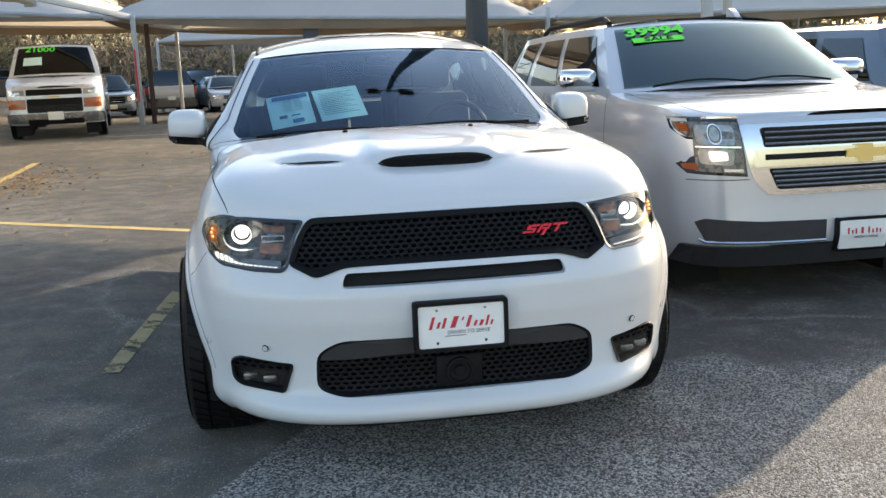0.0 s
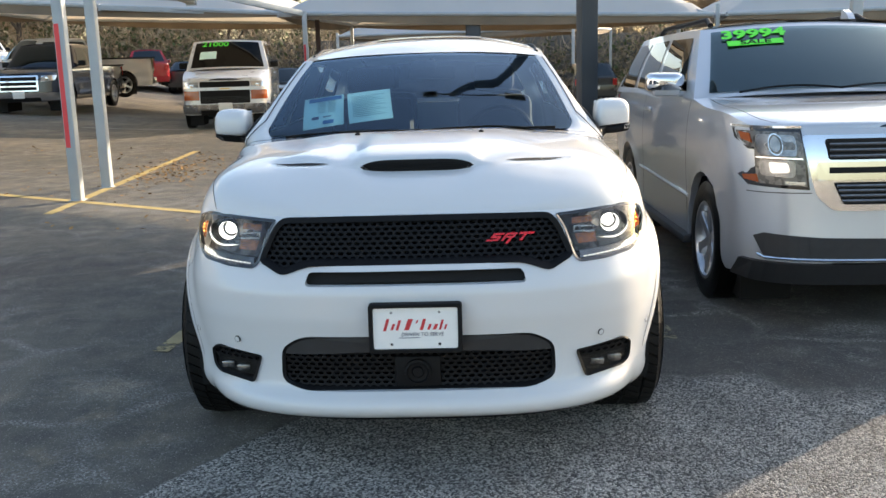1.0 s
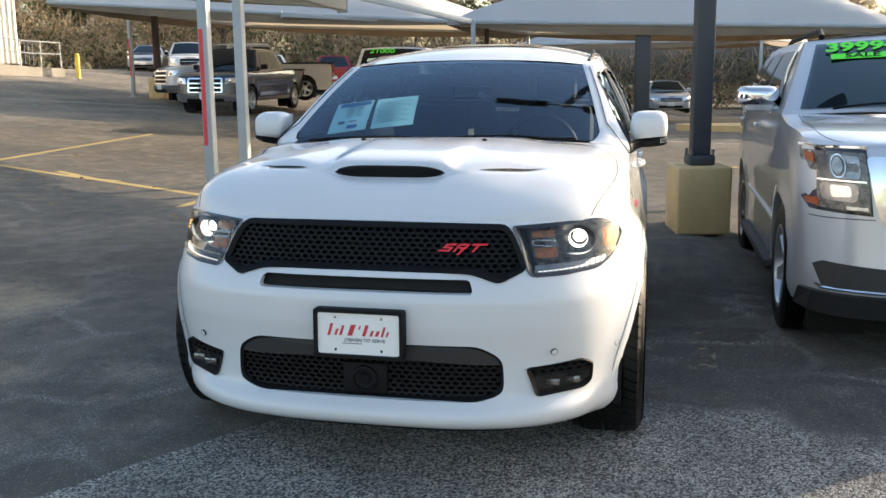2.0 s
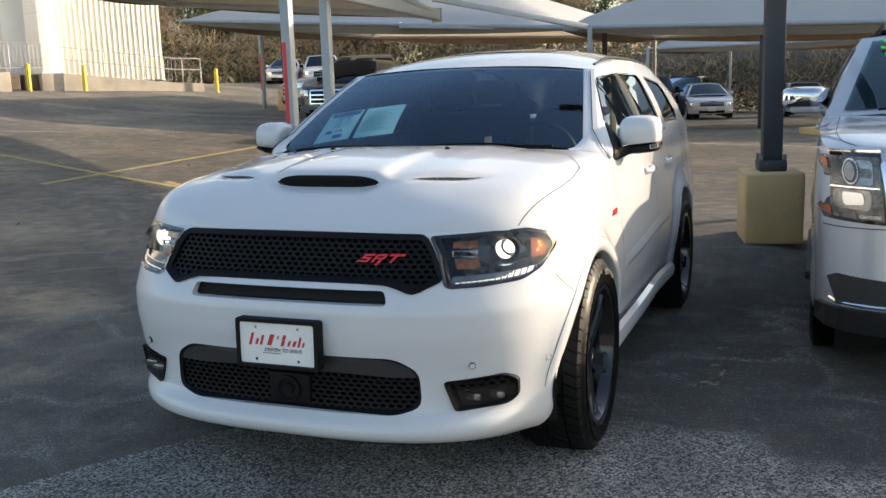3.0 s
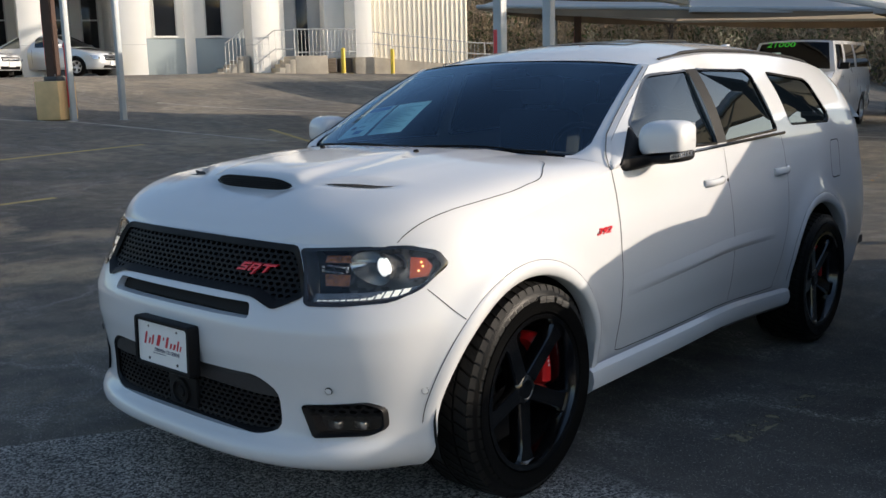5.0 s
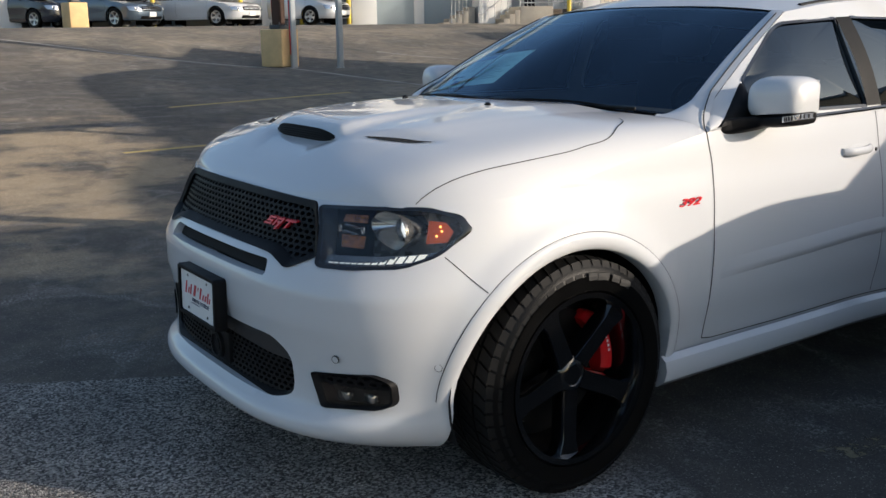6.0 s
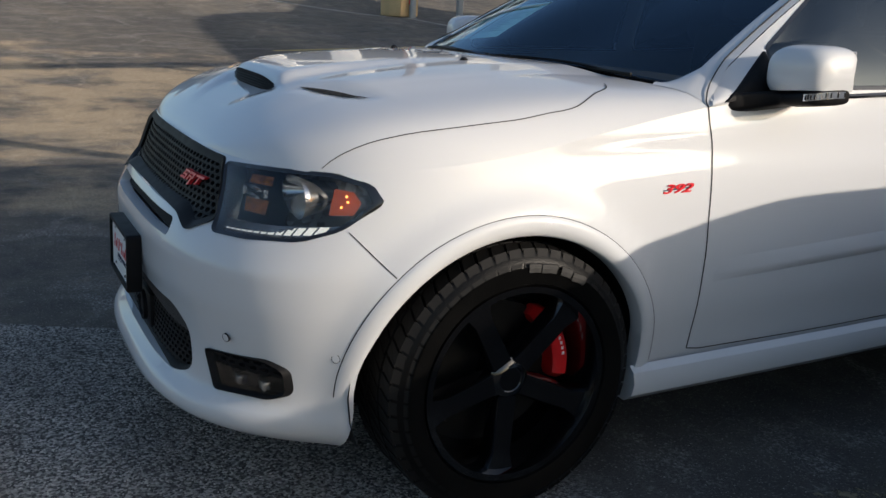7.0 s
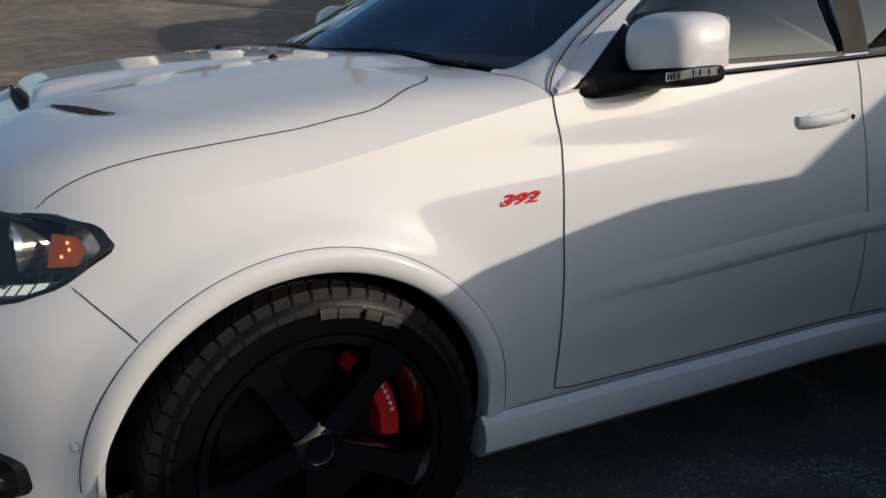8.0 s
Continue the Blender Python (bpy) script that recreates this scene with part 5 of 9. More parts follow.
def build_suv_trim(car):
    P = SUV
    # panel gaps
    def seam(pts, width=0.0038, lift=0.0012):
        for s in (1, -1):
            bm = bmesh.new()
            out = [Vector((s * (suv_side_x(y, z) + lift), y, z)) for y, z in pts]
            nor = []
            for y, z in pts:
                e = 0.004
                gy = (suv_side_x(y + e, z) - suv_side_x(y - e, z)) / (2 * e)
                gz = (suv_side_x(y, z + e) - suv_side_x(y, z - e)) / (2 * e)
                nor.append(Vector((s, -gy, -gz)).normalized())
            ribbon(bm, out, nor, width)
            part("panel_gap", bm, M_SEAM, car, smooth=False)
    def dense(pts, n):
        out = []
        for (a, b), (c, d) in zip(pts, pts[1:]):
            for k in range(n):
                out.append((a + (c - a) * k / n, b + (d - b) * k / n))
        return out + [pts[-1]]
    seam(dense([(1.590, 1.106), (1.590, 1.085), (1.592, 1.056), (1.597, 1.028), (1.600, 1.005), (1.601, 0.98), (1.594, 0.90), (1.583, 0.77), (1.575, 0.62), (1.571, 0.50), (1.570, 0.37)], 6), 0.0045)
    # the door frame's gap along the front pillar
    for s in (1, -1):
        line = [Vector((half_width(P, 1.106, 1.590) + 0.001, 1.590, 1.106))]
        line += [Vector(p) for p in ((0.8585, 1.588, 1.122), (0.839, 1.606, 1.146), (0.8185, 1.630, 1.167), (0.795, 1.668, 1.194), (0.774, 1.705, 1.217))]
        line += [suv_screen(0.968, b) + Vector((0, 0, 0.0065)) for b in [0.21 + 0.75 * k / 16 for k in range(17)]]
        bm = bmesh.new()
        tube(bm, [Vector((s * p.x, p.y, p.z)) for p in line], 0.0022, 6)
        part("panel_gap", bm, M_SEAM, car)
    seam(dense([(2.645, 1.118), (2.655, 0.80), (2.66, 0.5), (2.66, 0.37)], 10))
    seam(dense([(3.42, 1.130), (3.46, 0.95), (3.43, 0.78), (3.36, 0.62), (3.30, 0.48), (3.26, 0.37)], 8))
    seam(dense([(1.570, 0.37), (1.62, 0.362), (2.0, 0.358), (2.6, 0.360), (3.0, 0.362), (3.26, 0.37)], 10))
    seam(dense([(0.468, 0.826), (0.49, 0.802), (0.53, 0.758), (0.566, 0.719)], 6), 0.003)
    for wy in P["wheels"]:
        seam([(wy + 0.492 * math.cos(math.radians(d)), P["wheel_z"] + 0.462 * math.sin(math.radians(d))) for d in range(-4, 181, 4)], 0.003)
    # bonnet to wing gap, along the wing's crest
    for s in (1, -1):
        bm = bmesh.new()
        pts = []
        for k in range(41):
            t = k / 40
            y = ip([(0, 0.430), (0.3, 0.66), (0.55, 0.93), (0.75, 1.13), (0.88, 1.265), (0.95, 1.325), (1.0, 1.350)], t)
            r = ip([(0, 0.985), (0.3, 0.966), (0.55, 0.938), (0.75, 0.905), (0.88, 0.865), (0.95, 0.825), (1.0, 0.775)], t)
            ox = outline_x(P, y)
            if y < 1.265:
                r = ip([(0.430, 0.779), (0.479, 0.797), (0.533, 0.813), (0.619, 0.831), (0.758, 0.846), (0.93, 0.848), (1.05, 0.840), (1.16, 0.826), (1.265, 0.865 * outline_x(P, 1.265))], y) / ox
            pts.append(Vector((s * r * ox, y, hood_z(P, r * ox, y, ox) + 0.0015)))
        nor = [Vector((s * 0.45, 0, 0.9)).normalized() for p in pts]
        ribbon(bm, pts, nor, 0.004)
        part("panel_gap", bm, M_SEAM, car, smooth=False)
    # rockers, arch lips, liners, underside
    for s in (1, -1):
        bm = bmesh.new()
        rows = []
        for k in range(41):
            y = 1.345 + (3.46 - 1.345) * k / 40
            rows.append([Vector((s * x, y, z)) for x, z in ((0.80, 0.235), (0.905, 0.235), (0.938, 0.262), (0.948, 0.300), (0.940, 0.335), (0.918, 0.352))])
        vs = quad_grid(bm, rows)
        bm.faces.new(vs[0])
        bm.faces.new(vs[-1])
        part("side_sill", bm, M_WHITE, car, "white side sill", sharp=30)
        for wy in P["wheels"]:
            bm = bmesh.new()
            rows = []
            last = 180 if wy < 2 else 168
            for d in range(-8, last + 1, 4):
                a = math.radians(d)
                row = []
                fade = min(1.0, 0.06 + max(0.0, (last - d) / 50.0), max(0.0, (d + 8) / 40.0))
                for r, dx in ((0.0, -0.05), (0.02, 0.0), (0.10, 0.006), (0.45, 0.009), (0.85, 0.007), (1.0, 0.001)):
                    inner = 0.440 + 0.024 * max(0.0, (d - 150) / 30.0) ** 2
                    y, z = wy + (inner + (0.492 - inner) * r) * math.cos(a), P["wheel_z"] + (0.404 + 0.058 * r) * math.sin(a)
                    row.append(Vector((s * (suv_side_x(y, max(z, 0.25)) + (dx * fade if dx > 0 else dx)), y, z)))
                rows.append(row)
            quad_grid(bm, rows)
            part("arch_lip", bm, M_WHITE, car, "white wheel arch lip", sharp=50)
            bm = bmesh.new()
            rows = [[Vector((s * x, wy + 0.462 * math.cos(math.radians(d)), P["wheel_z"] + 0.425 * math.sin(math.radians(d)))) for d in range(-20, 201, 10)] for x in (0.90, 0.52)]
            quad_grid(bm, rows)
            prism(bm, [(wy + 0.462 * math.cos(math.radians(d)), P["wheel_z"] + 0.425 * math.sin(math.radians(d))) for d in range(-20, 201, 10)], 0, s * 0.50, s * 0.52)
            part("arch_liner", bm, M_DARK, car)
    bm = bmesh.new()
    box(bm, 0, 2.70, 0.29, 1.30, 4.2, 0.08)
    part("underside", bm, M_DARK, car)
    bm = bmesh.new()
    rows = []
    for k in range(41):
        x = -0.60 + 1.2 * k / 40
        y = suv_front_y(abs(x), 0.26)
        rows.append([Vector((x, y + 0.03, 0.248)), Vector((x, y + 0.10, 0.235)), Vector((x, y + 0.12, 0.200 + 0.03 * (abs(x) / 0.8) ** 4)), Vector((x, y + 0.30, 0.21)), Vector((x, 0.75, 0.25))])
    quad_grid(bm, rows)
    part("air_dam", bm, M_BLACK, car, "black air dam under the bumper")
    # mirrors
    def mirror_pt(u, v, grow=0.0):
        """Point of the mirror's rounded body: u round it, v from its inner to its outer end."""
        c, d = math.cos(u), math.sin(u)
        e = max(0.0, 1 - abs(v) ** 3.4) ** (1 / 3.4)
        y = 1.905 + 0.022 * v + math.copysign(abs(c) ** 0.75, c) * (0.105 + grow) * (0.35 + 0.65 * e)
        z = 1.208 + math.copysign(abs(d) ** 0.62, d) * (0.083 + grow) * (0.10 + 0.90 * e)
        return Vector((0.956 + (0.093 + grow) * v, min(y, 1.975), z))
    for s in (1, -1):
        side = [[mirror_pt(2 * math.pi * q / 48, -1 + 2 * k / 28) for q in range(48)] for k in range(29)]
        bm = bmesh.new()
        vs = quad_grid(bm, [[Vector((s * p.x, p.y, p.z)) for p in row] for row in side], close=True)
        bm.faces.new(vs[0])
        bm.faces.new(vs[-1])
        bmesh.ops.bisect_plane(bm, geom=bm.verts[:] + bm.edges[:] + bm.faces[:], dist=1e-5, plane_co=(s * 0.956, 1.9, 1.156), plane_no=(-s * 0.10, 0.05, 1), clear_inner=True)
        shell = part("door_mirror", bm, M_WHITE, car, "white door mirror with a black foot", sharp=60)
        bm = bmesh.new()
        quad_grid(bm, [[Vector((s * (0.956 + 0.080 * a), 1.9775, 1.218 + 0.058 * b)) for a in (-1, -0.9, 0, 0.9, 1)] for b in (-1, -0.8, 0, 0.8, 1)])
        part("mirror_glass", bm, M_CHROME, shell)
        # black arm from the door, widening into the tray under the cap
        def tray(v, a, grow=0.0):
            x = 0.956 + 0.092 * v
            w = min(1.0, max(0.0, (v + 1.05) / 0.75))
            w = w * w * (3 - 2 * w)
            e = max(0.0, 1 - max(0.0, v) ** 5) ** (1 / 3.0)
            top = 1.159 + 0.10 * (x - 0.956) - 0.004 * (1 - w)
            low = 1.088 + 0.022 * w + 0.012 * max(0.0, v)
            front = 1.660 + 0.150 * w + 0.055 * (1 - e)
            back = 1.800 + 0.172 * w - 0.015 * (1 - e)
            cx, cz = math.cos(a), math.sin(a)
            cx, cz = math.copysign(abs(cx) ** 0.55, cx), math.copysign(abs(cz) ** 0.55, cz)
            mid = (top + low) / 2 + 0.005 * (1 - e)
            return Vector((s * x, (front + back) / 2 + ((back - front) / 2 + grow) * cx, mid + ((top - low) / 2 * (0.78 + 0.22 * e) + grow) * cz))
        bm = bmesh.new()
        vs = quad_grid(bm, [[tray(-1.10 + 2.10 * k / 24, 2 * math.pi * q / 32) for q in range(32)] for k in range(25)], close=True)
        bm.faces.new(vs[-1])
        part("mirror_foot", bm, M_BLACK, shell, "black mirror foot", sharp=60)
        bm = bmesh.new()
        way = [tray(0.62 + 0.38 * k / 10, math.pi, 0.0015) for k in range(11)]
        way += [Vector((s * 1.0495, way[-1].y + 0.005 + 0.014 * k, way[-1].z)) for k in range(6)]
        quad_grid(bm, [[p + Vector((0, 0, dz)) for p in way] for dz in (-0.006, 0.004, 0.014)])
        signal = part("indicator", bm, M_REFLECT, shell, "clear indicator strip")
        for p in way[2::2]:
            bm = bmesh.new()
            box(bm, p.x, p.y - 0.001, p.z + 0.004, 0.004, 0.003, 0.014, 0.0006)
            part("rib", bm, M_BLACK, signal)
        # handles
        for hy in (2.48, 3.36):
            x = half_width(P, 0.965, hy)
            bm = bmesh.new()
            rows = []
            for k in range(17):
                t = k / 16
                yy = hy - 0.10 + 0.20 * t
                lift = 0.012 + 0.030 * math.sin(math.pi * min(1, max(0, t * 1.06 - 0.03))) ** 0.5
                rows.append([Vector((s * (x + lift - 0.012 + 0.012 * math.cos(a)), yy, 0.972 + 0.016 * math.sin(a) + 0.005 * t)) for a in [2 * math.pi * q / 10 for q in range(10)]])
            vs = quad_grid(bm, rows, close=True)
            bm.faces.new(vs[0])
            bm.faces.new(vs[-1])
            hd = part("door_handle", bm, M_WHITE, car, "white door handle")
            bm = bmesh.new()
            lathe(bm, [(0.0, 0.050), (0.0015, 0.046), (0.0015, 0.001)], 24, 0, (0, 0, 0), closed=False)
            bmesh.ops.scale(bm, verts=bm.verts[:], vec=(s, 1.5, 0.62))
            bmesh.ops.translate(bm, verts=bm.verts[:], vec=(s * (x + 0.0015), hy, 0.968))
            part("handle_cup", bm, M_WHITE, hd)
            if hy < 3:
                bm = bmesh.new()
                lathe(bm, [(0.0, 0.008), (0.003, 0.007), (0.003, 0.001)], 14, 0, (0, 0, 0), closed=False)
                bmesh.ops.scale(bm, verts=bm.verts[:], vec=(s, 1, 1))
                bmesh.ops.translate(bm, verts=bm.verts[:], vec=(s * (x + 0.034), hy + 0.085, 0.975))
                part("keyhole", bm, M_BLACK, hd)
        # red engine figures on the wing
        x = half_width(P, 0.88, 1.46)
        if s > 0:
            m = Matrix.Translation((x + 0.003, 1.460, 0.880)) @ pose(0, 0, 0, 90, 0, 90)
        else:
            m = Matrix.Translation((-x - 0.003, 1.460, 0.880)) @ pose(0, 0, 0, 90, 0, -90)
        words("wing_badge", "392", 0.036, M_RED_BADGE, car, m, "small red figures on the wing", 0.002, 0.40, 1.95, 0.0008)
        bm = bmesh.new()
        for k in range(3):
            box(bm, s * (x + 0.0035), 1.46 + s * (-0.036 + 0.036 * k), 0.880 + 0.002 * (k - 1), 0.0015, 0.026, 0.003, 0)
        part("badge_line", bm, M_CHROME, car, smooth=False)
        # door crease
        bm = bmesh.new()
        rows = []
        for k in range(41):
            y = 1.62 + 1.62 * k / 40
            h = 0.014 * math.sin(math.pi * k / 40) ** 0.6
            rows.append([Vector((s * (half_width(P, z, y) + d * h), y, z)) for z, d in ((0.585 + 0.06 * k / 40, -0.1), (0.605 + 0.06 * k / 40, 0.9), (0.617 + 0.06 * k / 40, 1.0), (0.660 + 0.06 * k / 40, -0.1))])
        quad_grid(bm, rows)
        part("door_crease", bm, M_WHITE, car, sharp=60)
    # fuel flap
    bm = bmesh.new()
    ring = rounded([(4.18, 0.90), (4.34, 0.90), (4.34, 1.06), (4.18, 1.06)], 0.03, 3)
    ring.append(ring[0])
    ribbon(bm, [Vector((half_width(P, b, a) + 0.0015, a, b)) for a, b in ring], Vector((1, 0, 0)), 0.005)
    part("fuel_flap", bm, M_SEAM, car, smooth=False)


build_suv()
# ---- ground ----
def ground_z(x, y):
    """Height of the lot: level where the cars stand, rising towards the building."""
    d = max(0.0, -x - 6.5)
    s = d * d / (d + 2.0)
    ux = min(1.0, max(0.0, (x - 1.05) / 1.15))
    fall = -min(1.15, 0.030 * max(0.0, y - 22.0)) * min(1.0, max(0.0, (x + 15.0) / 6.0))

    def ease(a, b, v):
        u = min(1.0, max(0.0, (v - a) / (b - a)))
        return u * u * (3 - 2 * u)
    fall -= 0.142 * ease(-1.75, -0.95, x) * (1 - ease(0.98, 2.0, x)) * ease(0.9, 3.9, y) * (1 - ease(4.4, 6.1, y))
    return min(1.67, 0.070 * s + 0.30 * ease(18.0, 25.0, -x)) + fall - ux * ux * (3 - 2 * ux) * min(0.17, 0.033 * max(0.0, y - 0.1)) * (1 - ease(7.5, 11.0, y))


def ground_material():
    m = bpy.data.materials.new("asphalt_lot")
    m.use_nodes = True
    nt = m.node_tree
    p = nt.nodes["Principled BSDF"]
    tc = nt.nodes.new("ShaderNodeTexCoord")
    sep = nt.nodes.new("ShaderNodeSeparateXYZ")
    nt.links.new(tc.outputs["Object"], sep.inputs["Vector"])

    def math_node(op, a=None, b=None, c=None, clamp=False):
        n = nt.nodes.new("ShaderNodeMath")
        n.operation, n.use_clamp = op, clamp
        for k, v in enumerate((a, b, c)):
            if v is None:
                continue
            if isinstance(v, (int, float)):
                n.inputs[k].default_value = v
            else:
                nt.links.new(v, n.inputs[k])
        return n.outputs[0]

    def noise_node(scale, detail=5, rough=0.55):
        n = nt.nodes.new("ShaderNodeTexNoise")
        n.inputs["Scale"].default_value, n.inputs["Detail"].default_value, n.inputs["Roughness"].default_value = scale, detail, rough
        nt.links.new(tc.outputs["Object"], n.inputs["Vector"])
        return n.outputs["Fac"]

    def ramp(fac, stops):
        r = nt.nodes.new("ShaderNodeValToRGB")
        el = r.color_ramp.elements
        el[0].position, el[0].color = stops[0][0], (*stops[0][1], 1)
        el[1].position, el[1].color = stops[-1][0], (*stops[-1][1], 1)
        for pos, col in stops[1:-1]:
            e = el.new(pos)
            e.color = (*col, 1)
        nt.links.new(fac, r.inputs["Fac"])
        return r.outputs["Color"]

    def mix(fac, a, b):
        n = nt.nodes.new("ShaderNodeMix")
        n.data_type = 'RGBA'
        nt.links.new(fac, n.inputs[0])
        nt.links.new(a, n.inputs[6])
        nt.links.new(b, n.inputs[7])
        return n.outputs[2]

    wob = noise_node(1.3, 4)
    # side of the seam: chip-sealed lane to the right of a line, patched asphalt to its left
    d = math_node('MULTIPLY_ADD', sep.outputs["X"], 0.85, math_node('MULTIPLY', sep.outputs["Y"], -0.527))
    d = math_node('ADD', d, 0.86)
    d = math_node('ADD', d, math_node('MULTIPLY_ADD', wob, 0.10, -0.05))
    chip = math_node('MULTIPLY', d, 60.0, clamp=True)
    wear = noise_node(0.8, 5)
    back = math_node('SUBTRACT', 1.25, sep.outputs["Y"])
    back = math_node('ADD', back, math_node('MULTIPLY_ADD', wear, 1.8, -0.9))
    back = math_node('MULTIPLY', back, 3.5, clamp=True)
    chip = math_node('MULTIPLY', chip, back)
    vor = nt.nodes.new("ShaderNodeTexVoronoi")
    vor.inputs["Scale"].default_value = 125
    nt.links.new(tc.outputs["Object"], vor.inputs["Vector"])
    speck = nt.nodes.new("ShaderNodeTexVoronoi")
    speck.inputs["Scale"].default_value = 210
    nt.links.new(tc.outputs["Object"], speck.inputs["Vector"])
    stones = ramp(vor.outputs["Color"], [(0.0, (0.020, 0.020, 0.020)), (0.36, (0.16, 0.152, 0.143)), (0.66, (0.56, 0.53, 0.48)), (1.0, (0.95, 0.90, 0.82))])
    tar = ramp(wear, [(0.35, (0.048, 0.048, 0.049)), (0.7, (0.098, 0.095, 0.091))])
    gap = ramp(noise_node(2.2, 6), [(0.42, (0.0, 0.0, 0.0)), (0.62, (1.0, 1.0, 1.0))])
    keepn = nt.nodes.new("ShaderNodeSeparateColor")
    nt.links.new(gap, keepn.inputs["Color"])
    lane = mix(math_node('MULTIPLY_ADD', keepn.outputs[0], 0.34, 0.64), tar, stones)
    big = noise_node(0.35, 6)
    streak = noise_node(4.0, 6)
    # upper tans are lifted to paint in the sunlight on the far lot
    lot = ramp(math_node('MULTIPLY_ADD', streak, 0.4, math_node('MULTIPLY', big, 0.6)), [(0.34, (0.105, 0.103, 0.100)), (0.50, (0.262, 0.228, 0.178)), (0.62, (0.49, 0.415, 0.305))])
    # newer, darker sealing coat round the near cars, ragged-edged; their shade is painted in
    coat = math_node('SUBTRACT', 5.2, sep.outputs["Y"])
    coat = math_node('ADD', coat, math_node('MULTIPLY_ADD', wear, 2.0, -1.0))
    # stronger to the right: deep shade between the two cars put into the colour
    bay_shade = math_node('MULTIPLY', math_node('ADD', sep.outputs["X"], 0.8), 0.5, clamp=True)
    coat = math_node('MULTIPLY', math_node('MULTIPLY', coat, 0.8, clamp=True), math_node('MULTIPLY_ADD', bay_shade, 0.30, 0.50))
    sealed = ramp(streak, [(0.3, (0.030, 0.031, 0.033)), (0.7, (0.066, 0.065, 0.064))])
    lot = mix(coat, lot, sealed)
    grit = ramp(speck.outputs["Color"], [(0.0, (0.02, 0.02, 0.02)), (0.80, (0.105, 0.10, 0.095)), (0.92, (0.50, 0.47, 0.42)), (1.0, (0.80, 0.75, 0.68))])
    fine = nt.nodes.new("ShaderNodeMix")
    fine.data_type = 'RGBA'
    fine.inputs[0].default_value = 0.48
    nt.links.new(lot, fine.inputs[6])
    nt.links.new(grit, fine.inputs[7])
    # pale gritty cracks and scuffs where the sealing coat has worn through
    warp = nt.nodes.new("ShaderNodeTexNoise")
    warp.inputs["Scale"].default_value, warp.inputs["Detail"].default_value = 1.6, 5
    nt.links.new(tc.outputs["Object"], warp.inputs["Vector"])
    shift = nt.nodes.new("ShaderNodeMixRGB")
    shift.blend_type = 'LINEAR_LIGHT'
    shift.inputs["Fac"].default_value = 0.30
    nt.links.new(tc.outputs["Object"], shift.inputs["Color1"])
    nt.links.new(warp.outputs["Color"], shift.inputs["Color2"])
    crack = nt.nodes.new("ShaderNodeTexVoronoi")
    crack.feature = 'DISTANCE_TO_EDGE'
    crack.inputs["Scale"].default_value = 0.9
    nt.links.new(shift.outputs["Color"], crack.inputs["Vector"])
    near = math_node('MULTIPLY_ADD', crack.outputs["Distance"], -20.0, 1.0, clamp=True)
    some = math_node('MULTIPLY_ADD', noise_node(0.9, 4), 6.0, -2.6, clamp=True)
    scuff = math_node('MULTIPLY_ADD', noise_node(1.5, 8, 0.72), 9.0, -4.7, clamp=True)
    bits = math_node('MULTIPLY_ADD', noise_node(70.0, 4, 0.7), 7.0, -3.3, clamp=True)
    worn = math_node('MULTIPLY', math_node('MAXIMUM', math_node('MULTIPLY', near, some), math_node('MULTIPLY', scuff, 0.7)), bits)
    pale = ramp(vor.outputs["Color"], [(0.0, (0.20, 0.195, 0.185)), (1.0, (0.62, 0.58, 0.53))])
    old = mix(worn, fine.outputs[2], pale)
    # dried sandy dirt washed over the lot, its pale tan also painting a sunlit patch
    dx = math_node('MULTIPLY_ADD', sep.outputs["X"], 0.18, 1.40)
    dy = math_node('MULTIPLY_ADD', sep.outputs["Y"], 0.36, -0.40)
    spread = math_node('ADD', math_node('MULTIPLY', dx, dx), math_node('MULTIPLY', dy, dy))
    sunlit_sand = math_node('SUBTRACT', math_node('MULTIPLY_ADD', noise_node(0.7, 7, 0.66), 7.0, -2.75), spread, clamp=True)
    sunlit_sand = math_node('MULTIPLY', sunlit_sand, math_node('MULTIPLY_ADD', bits, 0.45, 0.50))
    sand_light = ramp(speck.outputs["Color"], [(0.0, (0.22, 0.165, 0.10)), (0.6, (0.54, 0.425, 0.275)), (1.0, (0.78, 0.65, 0.47))])
    old = mix(sunlit_sand, old, sand_light)
    col = mix(chip, old, lane)
    nt.links.new(col, p.inputs["Base Color"])
    p.inputs["Roughness"].default_value = 0.86
    p.inputs["Diffuse Roughness"].default_value = 1.0
    p.inputs["Specular IOR Level"].default_value = 0.35
    h = math_node('MULTIPLY_ADD', vor.outputs["Distance"], math_node('MULTIPLY_ADD', chip, -1.0, -0.15), math_node('MULTIPLY', speck.outputs["Distance"], -0.25))
    h = math_node('ADD', h, math_node('MULTIPLY', wob, 0.8))
    b = nt.nodes.new("ShaderNodeBump")
    b.inputs["Strength"].default_value = 1.0
    b.inputs["Distance"].default_value = 0.014
    nt.links.new(h, b.inputs["Height"])
    nt.links.new(b.outputs["Normal"], p.inputs["Normal"])
    return m


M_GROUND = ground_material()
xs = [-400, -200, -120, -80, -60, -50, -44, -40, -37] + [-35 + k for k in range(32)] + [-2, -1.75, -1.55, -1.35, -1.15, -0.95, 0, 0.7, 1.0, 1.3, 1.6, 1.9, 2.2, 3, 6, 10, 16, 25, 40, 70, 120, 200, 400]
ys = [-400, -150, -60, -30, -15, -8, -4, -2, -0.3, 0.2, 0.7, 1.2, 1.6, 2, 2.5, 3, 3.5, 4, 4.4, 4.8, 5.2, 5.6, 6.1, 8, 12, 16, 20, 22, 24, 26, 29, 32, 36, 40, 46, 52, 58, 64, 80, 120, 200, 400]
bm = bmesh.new()
